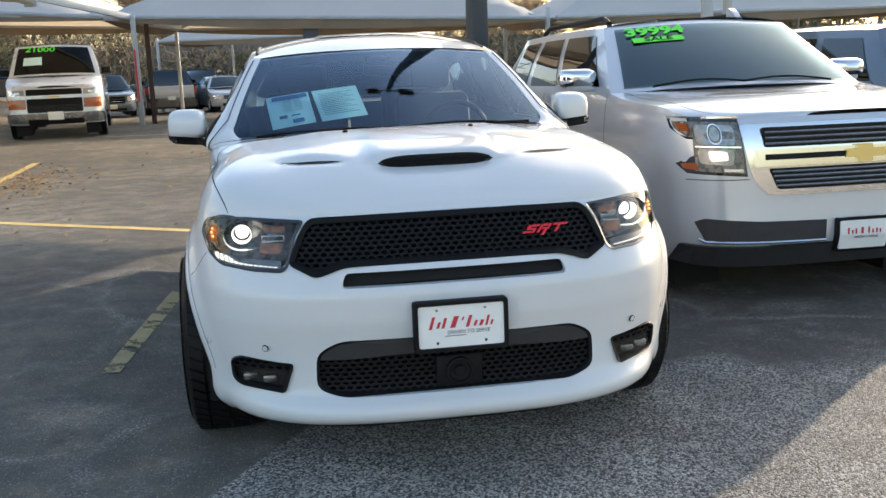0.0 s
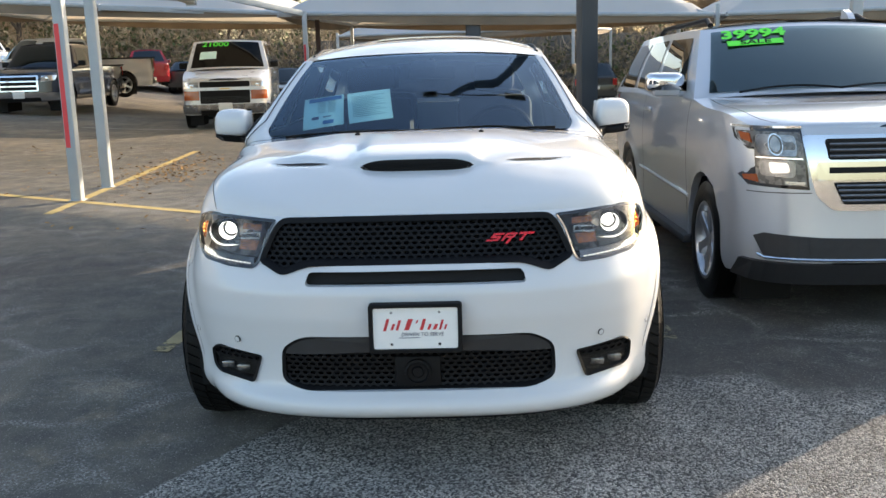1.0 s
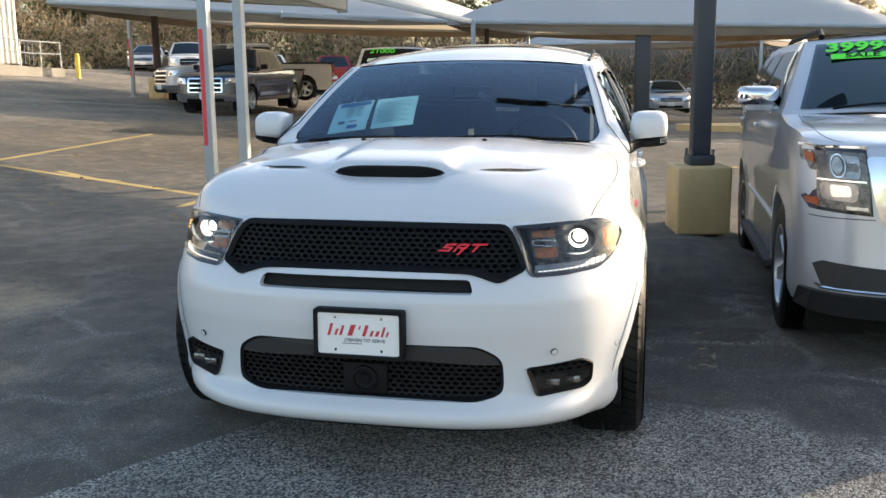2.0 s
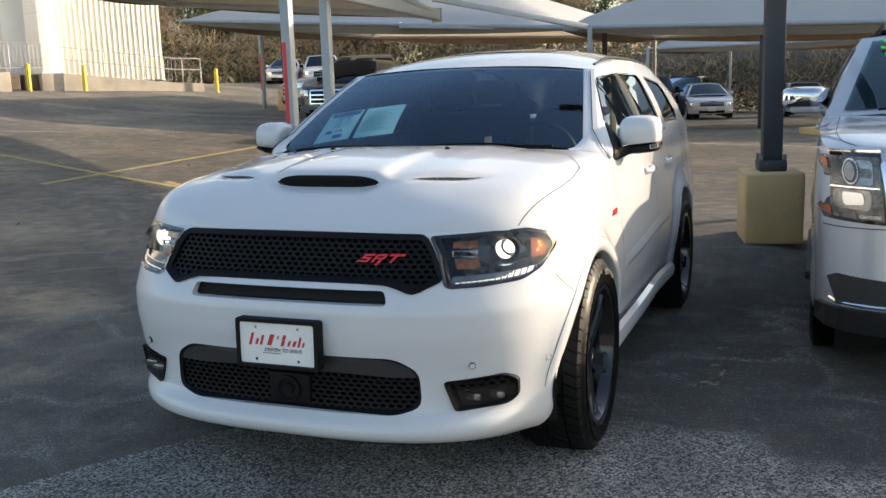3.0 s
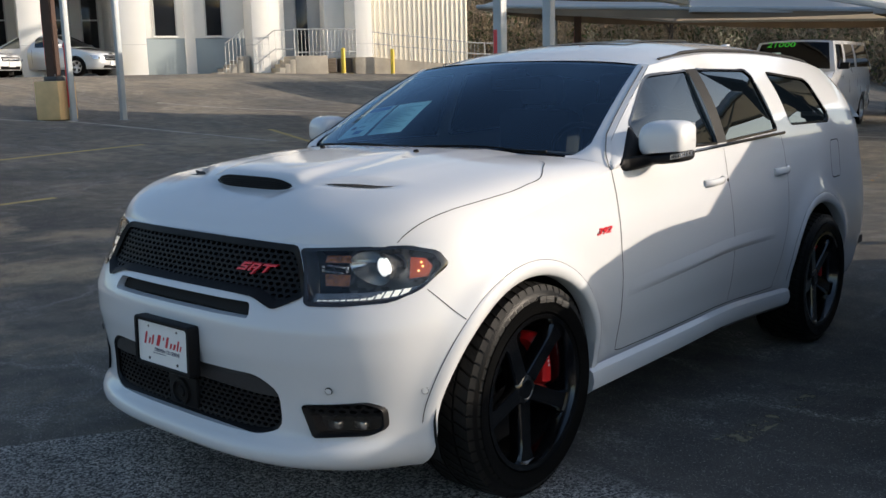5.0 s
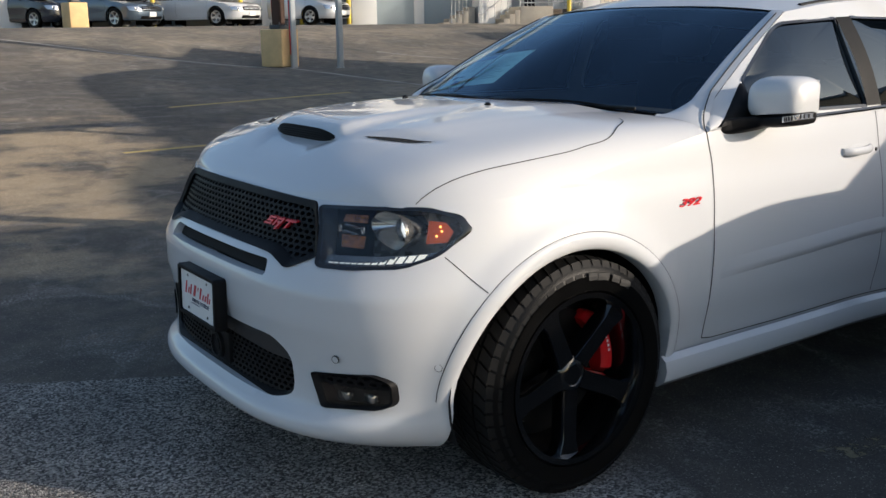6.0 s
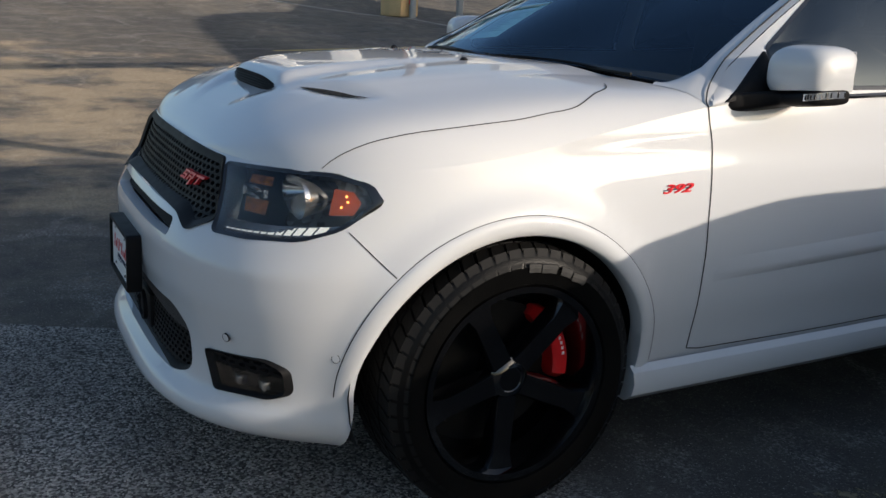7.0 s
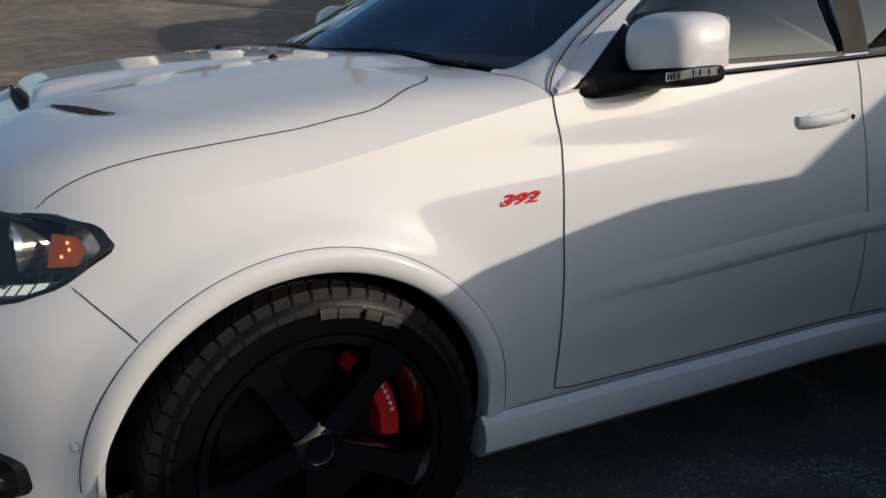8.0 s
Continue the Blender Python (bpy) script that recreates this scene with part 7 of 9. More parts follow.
def big_suv():
    """The silver SUV beside, with its chrome grille."""
    car, P, screen_pt, side_pt, screen = vehicle(
        "large_suv", pose(2.76, 1.98, -0.08, -1.2), "silver full-size SUV with a chrome barred grille", "car", M_SILVER, L=5.18, W=2.045, H=1.87, belt=1.31, hood=1.29, nose=1.17,
        cowl=1.46, ytop=2.36, yrear=4.72, yend=5.08, R=0.395, wheels=(1.07, 4.02), zb=0.30, p=4.6, xr=0.76, style="suv", detail=2, grille=None,
        panes=((0.045, 0.36), (0.385, 0.66), (0.69, 0.96)), lamps=False, glass=M_TINT)
    hw = P["hw"]
    # headlamps
    for s in (1, -1):
        def plate(name, poly, lift, mat, parent, label=""):
            bm = bmesh.new()
            for one in (poly if isinstance(poly[0][0], tuple) else [poly]):
                tall = [(0.69 + (a - 0.53) * 0.681, 0.835 + (b - 0.72) * 1.178) for a, b in one]
                tall = [(a + 0.055 * (b - 0.835) / 0.337 * (1 - (a - 0.69) / 0.31), b) for a, b in tall]
                face_patch(bm, P, [(s * a, b) for a, b in tall][::s], -lift)
            return part(name, bm, mat, parent, label, sharp=40)

        def disc(cx, cz, r):
            return [(cx + r * math.cos(2 * math.pi * k / 24), cz + 0.92 * r * math.sin(2 * math.pi * k / 24)) for k in range(24)]
        lamp = plate("headlamp", [[(0.53, 0.720), (0.89, 0.733), (0.89, 1.006), (0.51, 1.000)], [(0.888, 0.905), (0.925, 0.905), (0.985, 0.955), (0.985, 1.002), (0.888, 1.006)], [(0.888, 0.733), (0.93, 0.735), (0.978, 0.78), (0.888, 0.825)]],
                     0.006, M_BLACK_GLOSS, car, "clear headlamp with amber corners")
        plate("housing", [[(0.545, 0.735), (0.885, 0.748), (0.885, 0.990), (0.525, 0.984)], [(0.884, 0.915), (0.920, 0.915), (0.972, 0.958), (0.972, 0.990), (0.884, 0.990)]], 0.009, M_LAMP_DARK, lamp)
        plate("reflector", rounded([(0.585, 0.875), (0.87, 0.880), (0.875, 0.975), (0.575, 0.970)], 0.03, 3), 0.012, M_LAMP_GREY, lamp)
        plate("projector_ring", disc(0.735, 0.928, 0.054), 0.017, M_REFLECT, lamp)
        plate("projector_gap", disc(0.735, 0.928, 0.047), 0.020, M_LAMP_DARK, lamp)
        plate("projector_lens", disc(0.735, 0.928, 0.036), 0.024, M_LAMP_GREY, lamp)
        plate("reflector", rounded([(0.625, 0.775), (0.86, 0.785), (0.865, 0.860), (0.60, 0.855)], 0.03, 3), 0.012, M_LAMP_GREY, lamp)
        plate("bulb_bowl", rounded([(0.655, 0.800), (0.79, 0.795), (0.80, 0.850), (0.66, 0.845)], 0.02, 3), 0.016, M_REFLECT, lamp)
        plate("lamp_divider", [(0.545, 0.861), (0.875, 0.866), (0.875, 0.873), (0.545, 0.868)], 0.018, M_CHROME, lamp)
        plate("running_light", [(0.56, 0.742), (0.70, 0.746), (0.70, 0.760), (0.555, 0.757)], 0.014, M_REFLECT, lamp)
        plate("corner_light", [(0.900, 0.935), (0.952, 0.950), (0.960, 0.985), (0.905, 0.978)], 0.013, M_AMBER, lamp, "amber corner light")
        plate("side_marker", [(0.870, 0.752), (0.945, 0.760), (0.955, 0.782), (0.880, 0.790)], 0.013, M_AMBER, lamp, "amber side marker")
        plate("lamp_brow", [(0.50, 1.004), (0.985, 1.006), (0.985, 1.016), (0.50, 1.016)], 0.014, M_CHROME, lamp, "chrome strip over the lamp")
        # dark fog slot with a chrome lip
        bm = bmesh.new()
        face_patch(bm, P, [(s * a, b) for a, b in ((0.22, 0.455), (0.90, 0.46), (0.94, 0.565), (0.90, 0.588), (0.62, 0.572), (0.22, 0.565))][::s], -0.008)
        part("fog_slot", bm, M_BLACK_ROUGH, car, smooth=False)
        bm = bmesh.new()
        pts = [Vector((s * a, front_y(P, a, b) - 0.012, b)) for a, b in ((0.22, 0.446), (0.4, 0.447), (0.6, 0.448), (0.75, 0.449), (0.90, 0.450), (0.930, 0.468))]
        tube(bm, pts, 0.009, 6)
        part("chrome_lip", bm, M_CHROME, car)
        bm = bmesh.new()
        q = side_pt(0.06, 0.10, s)
        rows = []
        for k in range(9):
            t = k / 8
            e = (1 - (1 - t) ** 2.4) ** 0.5
            rows.append([Vector((q.x + s * 0.135 + s * 0.145 * math.copysign(abs(math.cos(a)) ** 0.5, math.cos(a)) * (0.4 + 0.6 * e), q.y + 0.02 + 0.13 * t, q.z + 0.07 + 0.072 * math.copysign(abs(math.sin(a)) ** 0.5, math.sin(a)) * (0.45 + 0.55 * e)))
                         for a in [2 * math.pi * j / 24 for j in range(24)]])
        vs = quad_grid(bm, rows, close=True)
        bm.faces.new(vs[0])
        bm.faces.new(vs[-1])
        part("mirror_cap", bm, M_CHROME, car, "chrome door mirror cap", sharp=50)
        bm = bmesh.new()
        box(bm, s * (hw - 0.03), 2.48, 0.33, 0.14, 2.0, 0.06, 0.02)
        part("running_board", bm, M_BLACK_ROUGH, car)
        bm = bmesh.new()
        pts = [Vector((s * (0.60 if 0 < k < 12 else 0.61), 2.65 + 1.95 * k / 12, 1.845 + (0.050 if 0 < k < 12 else 0.0))) for k in range(13)]
        tube(bm, pts, 0.022, 8)
        part("roof_rail", bm, M_BLACK, car)
        bm = bmesh.new()
        pts = [Vector((s * (hw * 0.99 + 0.004), y, 0.60 + 0.02 * y)) for y in (1.55, 2.5, 3.45)]
        tube(bm, pts, 0.012, 6)
        part("side_moulding", bm, M_SILVER, car)
    # grille: chrome frame, two banks of bars, gold emblem as a plain cross
    bm = bmesh.new()
    outer = rounded([(-0.57, 0.722), (0.57, 0.722), (0.655, 0.80), (0.685, 0.90), (0.735, 1.130), (-0.735, 1.130), (-0.685, 0.90), (-0.655, 0.80)], 0.03, 3)
    face_patch(bm, P, outer, -0.012)
    g = part("grille", bm, M_CHROME, car, "chrome grille with grey bars", sharp=40)
    bm = bmesh.new()
    face_patch(bm, P, rounded([(-0.60, 1.000), (0.60, 1.000), (0.62, 1.108), (-0.62, 1.108)], 0.015, 2), -0.018)
    face_patch(bm, P, rounded([(-0.52, 0.757), (0.52, 0.757), (0.575, 0.878), (-0.575, 0.878)], 0.015, 2), -0.018)
    face_patch(bm, P, rect(-0.60, 0.60, 0.928, 0.960), -0.034)
    part("grille_opening", bm, M_DARK, g, smooth=False)
    for z, w in ((1.022, 0.60), (1.054, 0.60), (1.086, 0.60), (0.778, 0.53), (0.806, 0.54), (0.834, 0.55), (0.860, 0.56)):
        bm = bmesh.new()
        tube(bm, [Vector((x, front_y(P, abs(x), z) - 0.020, z)) for x in [-w + 2 * w * k / 10 for k in range(11)]], 0.008, 6)
        part("grille_bar", bm, M_STEEL, g)
    bm = bmesh.new()
    face_patch(bm, P, rounded(rect(-0.66, 0.66, 0.892, 0.988), 0.01, 2), -0.030)
    part("middle_bar", bm, M_CHROME, g, smooth=False)
    bm = bmesh.new()
    face_patch(bm, P, [(a, 0.945 + (b - 0.8275) * 1.1) for a, b in ((-0.125, 0.805), (-0.045, 0.805), (-0.05, 0.782), (0.05, 0.782), (0.045, 0.805), (0.125, 0.805), (0.135, 0.850), (0.05, 0.850), (0.045, 0.873), (-0.045, 0.873), (-0.05, 0.850), (-0.115, 0.850))], -0.045)
    part("emblem", bm, material("gold_emblem", (0.72, 0.52, 0.20), 0.3, metal=0.8), g, "gold emblem as a plain cross", smooth=False)
    bm = bmesh.new()
    face_patch(bm, P, rect(-0.985, 0.985, 0.302, 0.425), -0.016)
    part("lower_bumper", bm, M_BLACK_ROUGH, car, "dark plastic lower bumper", smooth=False)
    bm = bmesh.new()
    face_patch(bm, P, rounded(rect(-0.170, 0.170, 0.380, 0.570), 0.012, 2), -0.036)
    holder = part("plate_holder", bm, M_BLACK, car, smooth=False)
    bm = bmesh.new()
    face_patch(bm, P, rounded(rect(-0.152, 0.152, 0.398, 0.552), 0.01, 2), -0.040)
    part("plate_sheet", bm, M_PLATE, holder, "white dealer plate", smooth=False)
    for a, w, h in ((-0.10, 0.018, 0.040), (-0.075, 0.018, 0.026), (-0.052, 0.018, 0.034), (-0.012, 0.030, 0.040), (0.030, 0.020, 0.040), (0.055, 0.020, 0.026), (0.080, 0.020, 0.030), (0.102, 0.014, 0.026)):
        bm = bmesh.new()
        face_patch(bm, P, rect(a - w * 0.22, a + w * 0.22, 0.483 - 0.004, 0.483 + h - 0.012), -0.043)
        part("name_bar", bm, M_INK_RED, holder, "red bar standing for a name", smooth=False)
    words("motto", "DRIVEN TO SERVE", 0.019, M_INK_NAVY, holder, Matrix.Translation((0.012, front_y(P, 0, 0.455) - 0.0435, 0.453)) @ pose(0, 0, 0, 90, 0, 0), depth=0.0006, shear=0.12)
    # bonnet and bumper gaps
    for s in (1, -1):
        bm = bmesh.new()
        pts = []
        for k in range(25):
            y = 0.22 + 1.30 * k / 24
            ox = outline_x(P, y)
            r = 0.93 - 0.03 * k / 24
            pts.append(Vector((s * r * ox, y, hood_z(P, r * ox, y, ox) + 0.002)))
        ribbon(bm, pts, Vector((s * 0.4, 0, 0.9)).normalized(), 0.0035)
        part("panel_gap", bm, M_SEAM, car, smooth=False)
        bm = bmesh.new()
        pts = [Vector((s * a, front_y(P, a, 0.82) - 0.003, 0.820 - 0.01 * (a - 0.5))) for a in [0.68 + 0.29 * k / 12 for k in range(13)]]
        ribbon(bm, pts, Vector((s * 0.3, -0.95, 0)).normalized(), 0.005)
        part("panel_gap", bm, M_SEAM, car, smooth=False)
    # painted price and the word under it, on the windscreen
    def on_screen(u, v):
        p0, p1 = screen_pt(u, v, False, 0.016), screen_pt(u, v + 0.05, False, 0.016)
        pr = screen_pt(u + 0.05, v, False, 0.016)
        ex = (pr - p0).normalized()
        ey = (p1 - p0).normalized()
        ez = ex.cross(ey).normalized()
        ey = ez.cross(ex)
        return Matrix(((ex.x, ey.x, ez.x, p0.x), (ex.y, ey.y, ez.y, p0.y), (ex.z, ey.z, ez.z, p0.z), (0, 0, 0, 1)))
    words("painted_price", "39994", 0.175, M_GREEN, screen, on_screen(0.235, 0.845), "neon green painted price", 0.001, 0.1, 1.08, 0.006)
    bm = bmesh.new()
    mm = on_screen(0.240, 0.715)
    box(bm, 0, 0, 0, 0.40, 0.075, 0.002, 0, mm)
    part("price_band", bm, M_GREEN, screen, "green band under the price", smooth=False)
    words("price_word", "SALE", 0.085, M_DARK, screen, mm @ Matrix.Translation((0, 0, 0.003)), "dark painted word", 0.0006, 0.1, 1.25, 0.001)
    bm = bmesh.new()
    prism(bm, [(2.42, 1.83), (2.50, 1.90), (2.58, 1.935), (2.61, 1.93), (2.63, 1.83)], 0, 0.40, 0.45)
    part("roof_antenna", bm, M_SILVER, car)
    for x0, x1 in ((-0.70, 0.0), (-0.02, 0.72)):
        bm = bmesh.new()
        tube(bm, [screen_pt(0.5 + x / 2.0, 0.03 + 0.05 * math.sin(math.pi * k / 8), False, 0.025) for k, x in enumerate([x0 + (x1 - x0) * k / 8 for k in range(9)])], 0.008, 6)
        part("wiper", bm, M_BLACK, car)
    return car


big_suv()
vehicle("dark_suv", at_ground(5.55, 2.75, 2, -0.05), "charcoal SUV with roof rails and dark windows", "car", M_BLUE_PAINT, L=4.95, W=1.96, H=1.80, belt=1.12, hood=1.10, nose=0.95, cowl=1.45, ytop=2.25, yrear=4.5, yend=4.85,
        R=0.38, wheels=(0.95, 3.85), zb=0.25, p=3.6, xr=0.70, style="suv", panes=((0.08, 0.36), (0.385, 0.66), (0.69, 0.95)))
vehicle("cargo_van", at_ground(-5.35, 18.9, 8), "silver-white passenger van with a dark grille and neon price", "van", M_VAN, L=5.7, W=2.01, H=2.08, belt=1.36, hood=1.33, nose=1.12, cowl=0.84, ytop=1.42, yrear=5.35, yend=5.62,
        R=0.38, wheels=(0.85, 4.25), zb=0.34, p=5.0, xr=0.80, style="van", panes=((0.03, 0.20), (0.24, 0.50), (0.54, 0.96)), grille="van", bumper=M_STEEL_BUMPER, price=("21000", (-0.17, 0.84), 0.20), glass=M_VAN_GLASS)
vehicle("pickup_truck", at_ground(-11.75, 22.4, 2), "dark blue crew-cab pickup truck with chrome grille", "truck", M_DEEP_BLUE, L=5.9, W=2.03, H=1.93, belt=1.26, hood=1.25, nose=1.08, cowl=1.45, ytop=2.15, yrear=3.55, yend=3.85, deck=1.26,
        R=0.41, wheels=(1.0, 4.70), zb=0.36, p=4.6, xr=0.72, style="pickup", panes=((0.08, 0.50), (0.54, 0.96)), grille="chrome", bumper=M_CHROME)
vehicle("pickup_truck", at_ground(-14.9, 25.6, -42), "white crew-cab pickup truck with tan lower trim", "truck", M_WHITE, L=5.9, W=2.03, H=1.95, belt=1.26, hood=1.25, nose=1.08, cowl=1.45, ytop=2.15, yrear=3.55, yend=3.85, deck=1.26,
        R=0.41, wheels=(1.0, 4.70), zb=0.36, p=4.6, xr=0.72, style="pickup", panes=((0.08, 0.50), (0.54, 0.96)), grille="chrome", bumper=M_CHROME, lower=M_TAN_PAINT)
vehicle("compact_suv", at_ground(-15.3, 43.5, 200), "red crossover parked tail outwards", "car", M_RED_PAINT, L=4.6, W=1.85, H=1.68, belt=1.05, hood=1.02, nose=0.85, cowl=1.25, ytop=2.0, yrear=4.1, yend=4.45, R=0.35, wheels=(0.9, 3.6), style="suv", xr=0.62)
vehicle("sedan", at_ground(-13.4, 45.0, 192), "dark sedan parked tail outwards", "car", M_CHARCOAL, L=4.8, W=1.84, H=1.45, deck=1.0)
vehicle("compact_suv", at_ground(-6.7, 34.5, 15), "slate blue crossover between the posts", "car", M_BLUE_PAINT, L=4.5, W=1.84, H=1.62, belt=1.02, hood=0.98, nose=0.82, cowl=1.2, ytop=1.95, yrear=4.0, yend=4.35, R=0.34, wheels=(0.9, 3.55), style="suv", xr=0.62)
vehicle("pickup_truck", at_ground(-5.7, 43.5, 188), "dark pickup truck seen from its silver tailgate", "truck", M_CHARCOAL, L=5.9, W=2.12, H=1.98, belt=1.32, hood=1.25, nose=1.08, cowl=1.45, ytop=2.15, yrear=3.55, yend=3.85, deck=1.3,
        R=0.44, wheels=(1.0, 4.70), zb=0.42, p=4.6, xr=0.74, style="pickup", panes=((0.08, 0.50), (0.54, 0.96)), grille="chrome", lower=M_SILVER)
vehicle("off_roader", at_ground(-4.3, 41.0, -6), "dark blue boxy off-roader with open top", "car", M_DEEP_BLUE, L=4.3, W=1.85, H=1.85, belt=1.2, hood=1.15, nose=1.02, cowl=1.3, ytop=1.6, yrear=3.9, yend=4.2, R=0.4, wheels=(0.75, 3.4), zb=0.4, p=5, xr=0.72, style="suv", panes=((0.05, 0.45), (0.5, 0.95)))
vehicle("sedan", at_ground(-2.35, 37.5, 14), "white sedan facing the lane", "car", M_WHITE, L=4.85, W=1.85, H=1.47, belt=0.96, deck=1.02, grille="dark")
vehicle("compact_suv", at_ground(5.3, 42.5, 184), "dark crossover seen from its red tail lamps", "car", M_CHARCOAL, L=4.7, W=1.9, H=1.70, belt=1.06, hood=1.02, nose=0.86, cowl=1.25, ytop=2.0, yrear=4.2, yend=4.6, R=0.36, wheels=(0.9, 3.7), style="suv", xr=0.64)
vehicle("sedan", at_ground(1.3, 40.0, 8), "pale sedan under the far canopy", "car", M_SILVER, L=4.8, W=1.84, H=1.45, deck=1.0)
vehicle("pickup_truck", at_ground(-21.5, 40.5, 30), "white pickup truck by the fence", "truck", M_WHITE, L=5.8, W=2.02, H=1.9, belt=1.24, hood=1.24, nose=1.05, cowl=1.45, ytop=2.1, yrear=3.5, yend=3.8, deck=1.24,
        R=0.40, wheels=(1.0, 4.6), zb=0.36, p=4.2, xr=0.7, style="pickup", grille="dark")
vehicle("hatchback", at_ground(-18.0, 41.5, 205), "white hatchback by the fence", "car", M_WHITE, L=4.4, W=1.8, H=1.55, belt=0.98, hood=0.95, nose=0.8, cowl=1.1, ytop=1.85, yrear=3.8, yend=4.2, style="suv", xr=0.6)
vehicle("sedan", at_ground(-25.5, 43.0, 20), "silver sedan by the fence", "car", M_SILVER, L=4.7, W=1.82, H=1.44, deck=0.98)
vehicle("sedan", at_ground(-29.3, 13.6, 118), "white sedan parked before the building", "car", M_WHITE, L=4.75, W=1.78, H=1.38, belt=0.90, hood=0.86, nose=0.70, deck=0.95, price=None)
vehicle("hatchback", at_ground(-28.6, 16.9, 118), "silver hatchback with a green price parked before the building", "car", M_SILVER, L=4.45, W=1.74, H=1.50, belt=0.98, hood=0.93, nose=0.74, cowl=0.95, ytop=1.95, yrear=3.3, yend=4.2, style="suv", xr=0.56, price=None)
vehicle("compact_suv", at_ground(-33.0, 8.4, 118), "dark blue crossover parked before the building", "car", M_DEEP_BLUE, L=4.5, W=1.84, H=1.62, belt=1.02, hood=0.98, nose=0.82, cowl=1.2, ytop=1.95, yrear=4.0, yend=4.35, R=0.34, wheels=(0.9, 3.55), style="suv", xr=0.62)
vehicle("sedan", at_ground(-37.5, 6.6, 118), "charcoal sedan parked before the building", "car", M_CHARCOAL, L=4.75, W=1.78, H=1.42, deck=0.95)
vehicle("sedan", at_ground(-39.5, 5.0, 118), "silver sedan parked before the building", "car", M_SILVER, L=4.75, W=1.78, H=1.42, deck=0.95)
vehicle("hatchback", at_ground(-41.5, 3.6, 118), "white hatchback parked before the building", "car", M_WHITE, L=4.45, W=1.74, H=1.50, belt=0.98, hood=0.93, nose=0.74, cowl=0.95, ytop=1.95, yrear=3.3, yend=4.2, style="suv", xr=0.56)
vehicle("sedan", at_ground(-30.4, 10.4, 118), "blue-grey sedan parked before the building", "car", M_BLUE_PAINT, L=4.75, W=1.78, H=1.40, deck=0.95)
# ---- shade canopies, posts, building, fence, trees ----
def sail(corners, peak, label="grey fabric shade canopy on steel posts", drop=0.30):
    """A hip-shaped sail of shade cloth over four corners (x, y, z), with a steel edge frame and hip beams."""
    c = [Vector(p) for p in corners]
    mid = sum(c, Vector()) / 4
    th = thing("shade_canopy", Matrix.Translation((mid.x, mid.y, 0)), label, "canopy", "shade canopies")
    n = 22

    def at(u, v):
        p = c[0].lerp(c[1], u).lerp(c[3].lerp(c[2], u), v)
        e = min(u, 1 - u, v, 1 - v) * 2
        q = Vector(p)
        q.z += (peak - mid.z) * (e ** 0.82) + 0.10 * math.sin(math.pi * u) * math.sin(math.pi * v)
        return q - Vector((mid.x, mid.y, 0))
    bm = bmesh.new()
    quad_grid(bm, [[at(i / n, j / n) for i in range(n + 1)] for j in range(n + 1)])
    cloth = part("fabric", bm, M_FABRIC, th, "grey shade cloth, tan where the sun shines through", sharp=60)
    # hanging edge
    for a, b in ((0, 1), (1, 2), (2, 3), (3, 0)):
        bm = bmesh.new()
        rows = []
        for k in range(17):
            t = k / 16
            p = c[a].lerp(c[b], t) - Vector((mid.x, mid.y, 0))
            rows.append([p + Vector((0, 0, 0.02)), p + Vector((0, 0, -drop * (0.35 + 0.65 * (1 - abs(2 * t - 1) ** 2))))])
        quad_grid(bm, rows)
        part("valance", bm, M_VALANCE, th, "brown cloth edge")
        bm = bmesh.new()
        pa, pb = c[a] - Vector((mid.x, mid.y, 0)), c[b] - Vector((mid.x, mid.y, 0))
        tube(bm, [pa, pb], 0.06, 8)
        part("edge_pipe", bm, M_POST, th)
        bm = bmesh.new()
        top = Vector((0, 0, peak - 0.15))
        tube(bm, [pa + Vector((0, 0, -0.02)), pa.lerp(top, 0.5) + Vector((0, 0, -0.12)), top], 0.055, 8)
        part("hip_beam", bm, M_POST, th)
    return th


M_VALANCE = material("brown_cloth_edge", (0.24, 0.19, 0.135), 0.9, vary=0.3, scale=1.0)


def square_post(x, y, z1, size, mat, label, tape=None, lean=(0, 0), name="canopy_post", group="canopy posts"):
    z0 = ground_z(x, y)
    th = thing(name, Matrix.Translation((x, y, z0)), label, "post", group)
    bm = bmesh.new()
    vs = box(bm, 0, 0, (z1 - z0) / 2, size, size, z1 - z0, size * 0.12)
    for v in vs:
        if v.is_valid:
            v.co.x += lean[0] * v.co.z
            v.co.y += lean[1] * v.co.z
    part("column", bm, mat, th, sharp=50)
    bm = bmesh.new()
    box(bm, 0, 0, 0.006, size * 1.3, size * 1.3, 0.012, 0.003)
    part("base_plate", bm, mat, th)
    if tape:
        bm = bmesh.new()
        za, zb = tape
        dx, dy = (-size / 2 - 0.002), (-size / 2 - 0.002)
        box(bm, dx * 0.35 + lean[0] * (za + zb) / 2, dy + lean[1] * (za + zb) / 2, (za + zb) / 2, size * 0.42, 0.004, zb - za, 0, None)
        part("tape", bm, M_RED_TAPE, th, "red reflective tape", smooth=False)
    return th


def arm(post, a, b, w=0.12, mat=None):
    """A steel arm from a post's head to a canopy corner."""
    a, b = Vector(a) - post.location, Vector(b) - post.location
    d = b - a
    bm = bmesh.new()
    m = Matrix.Translation(a) @ d.to_track_quat('Y', 'Z').to_matrix().to_4x4()
    box(bm, 0, d.length / 2, 0, w, d.length, w * 1.25, w * 0.1, m)
    part("arm", bm, mat or M_POST, post)
    bm = bmesh.new()
    box(bm, 0, d.length, 0, w * 1.25, 0.02, w * 1.6, 0.004, m)
    part("end_plate", bm, mat or M_POST, post)


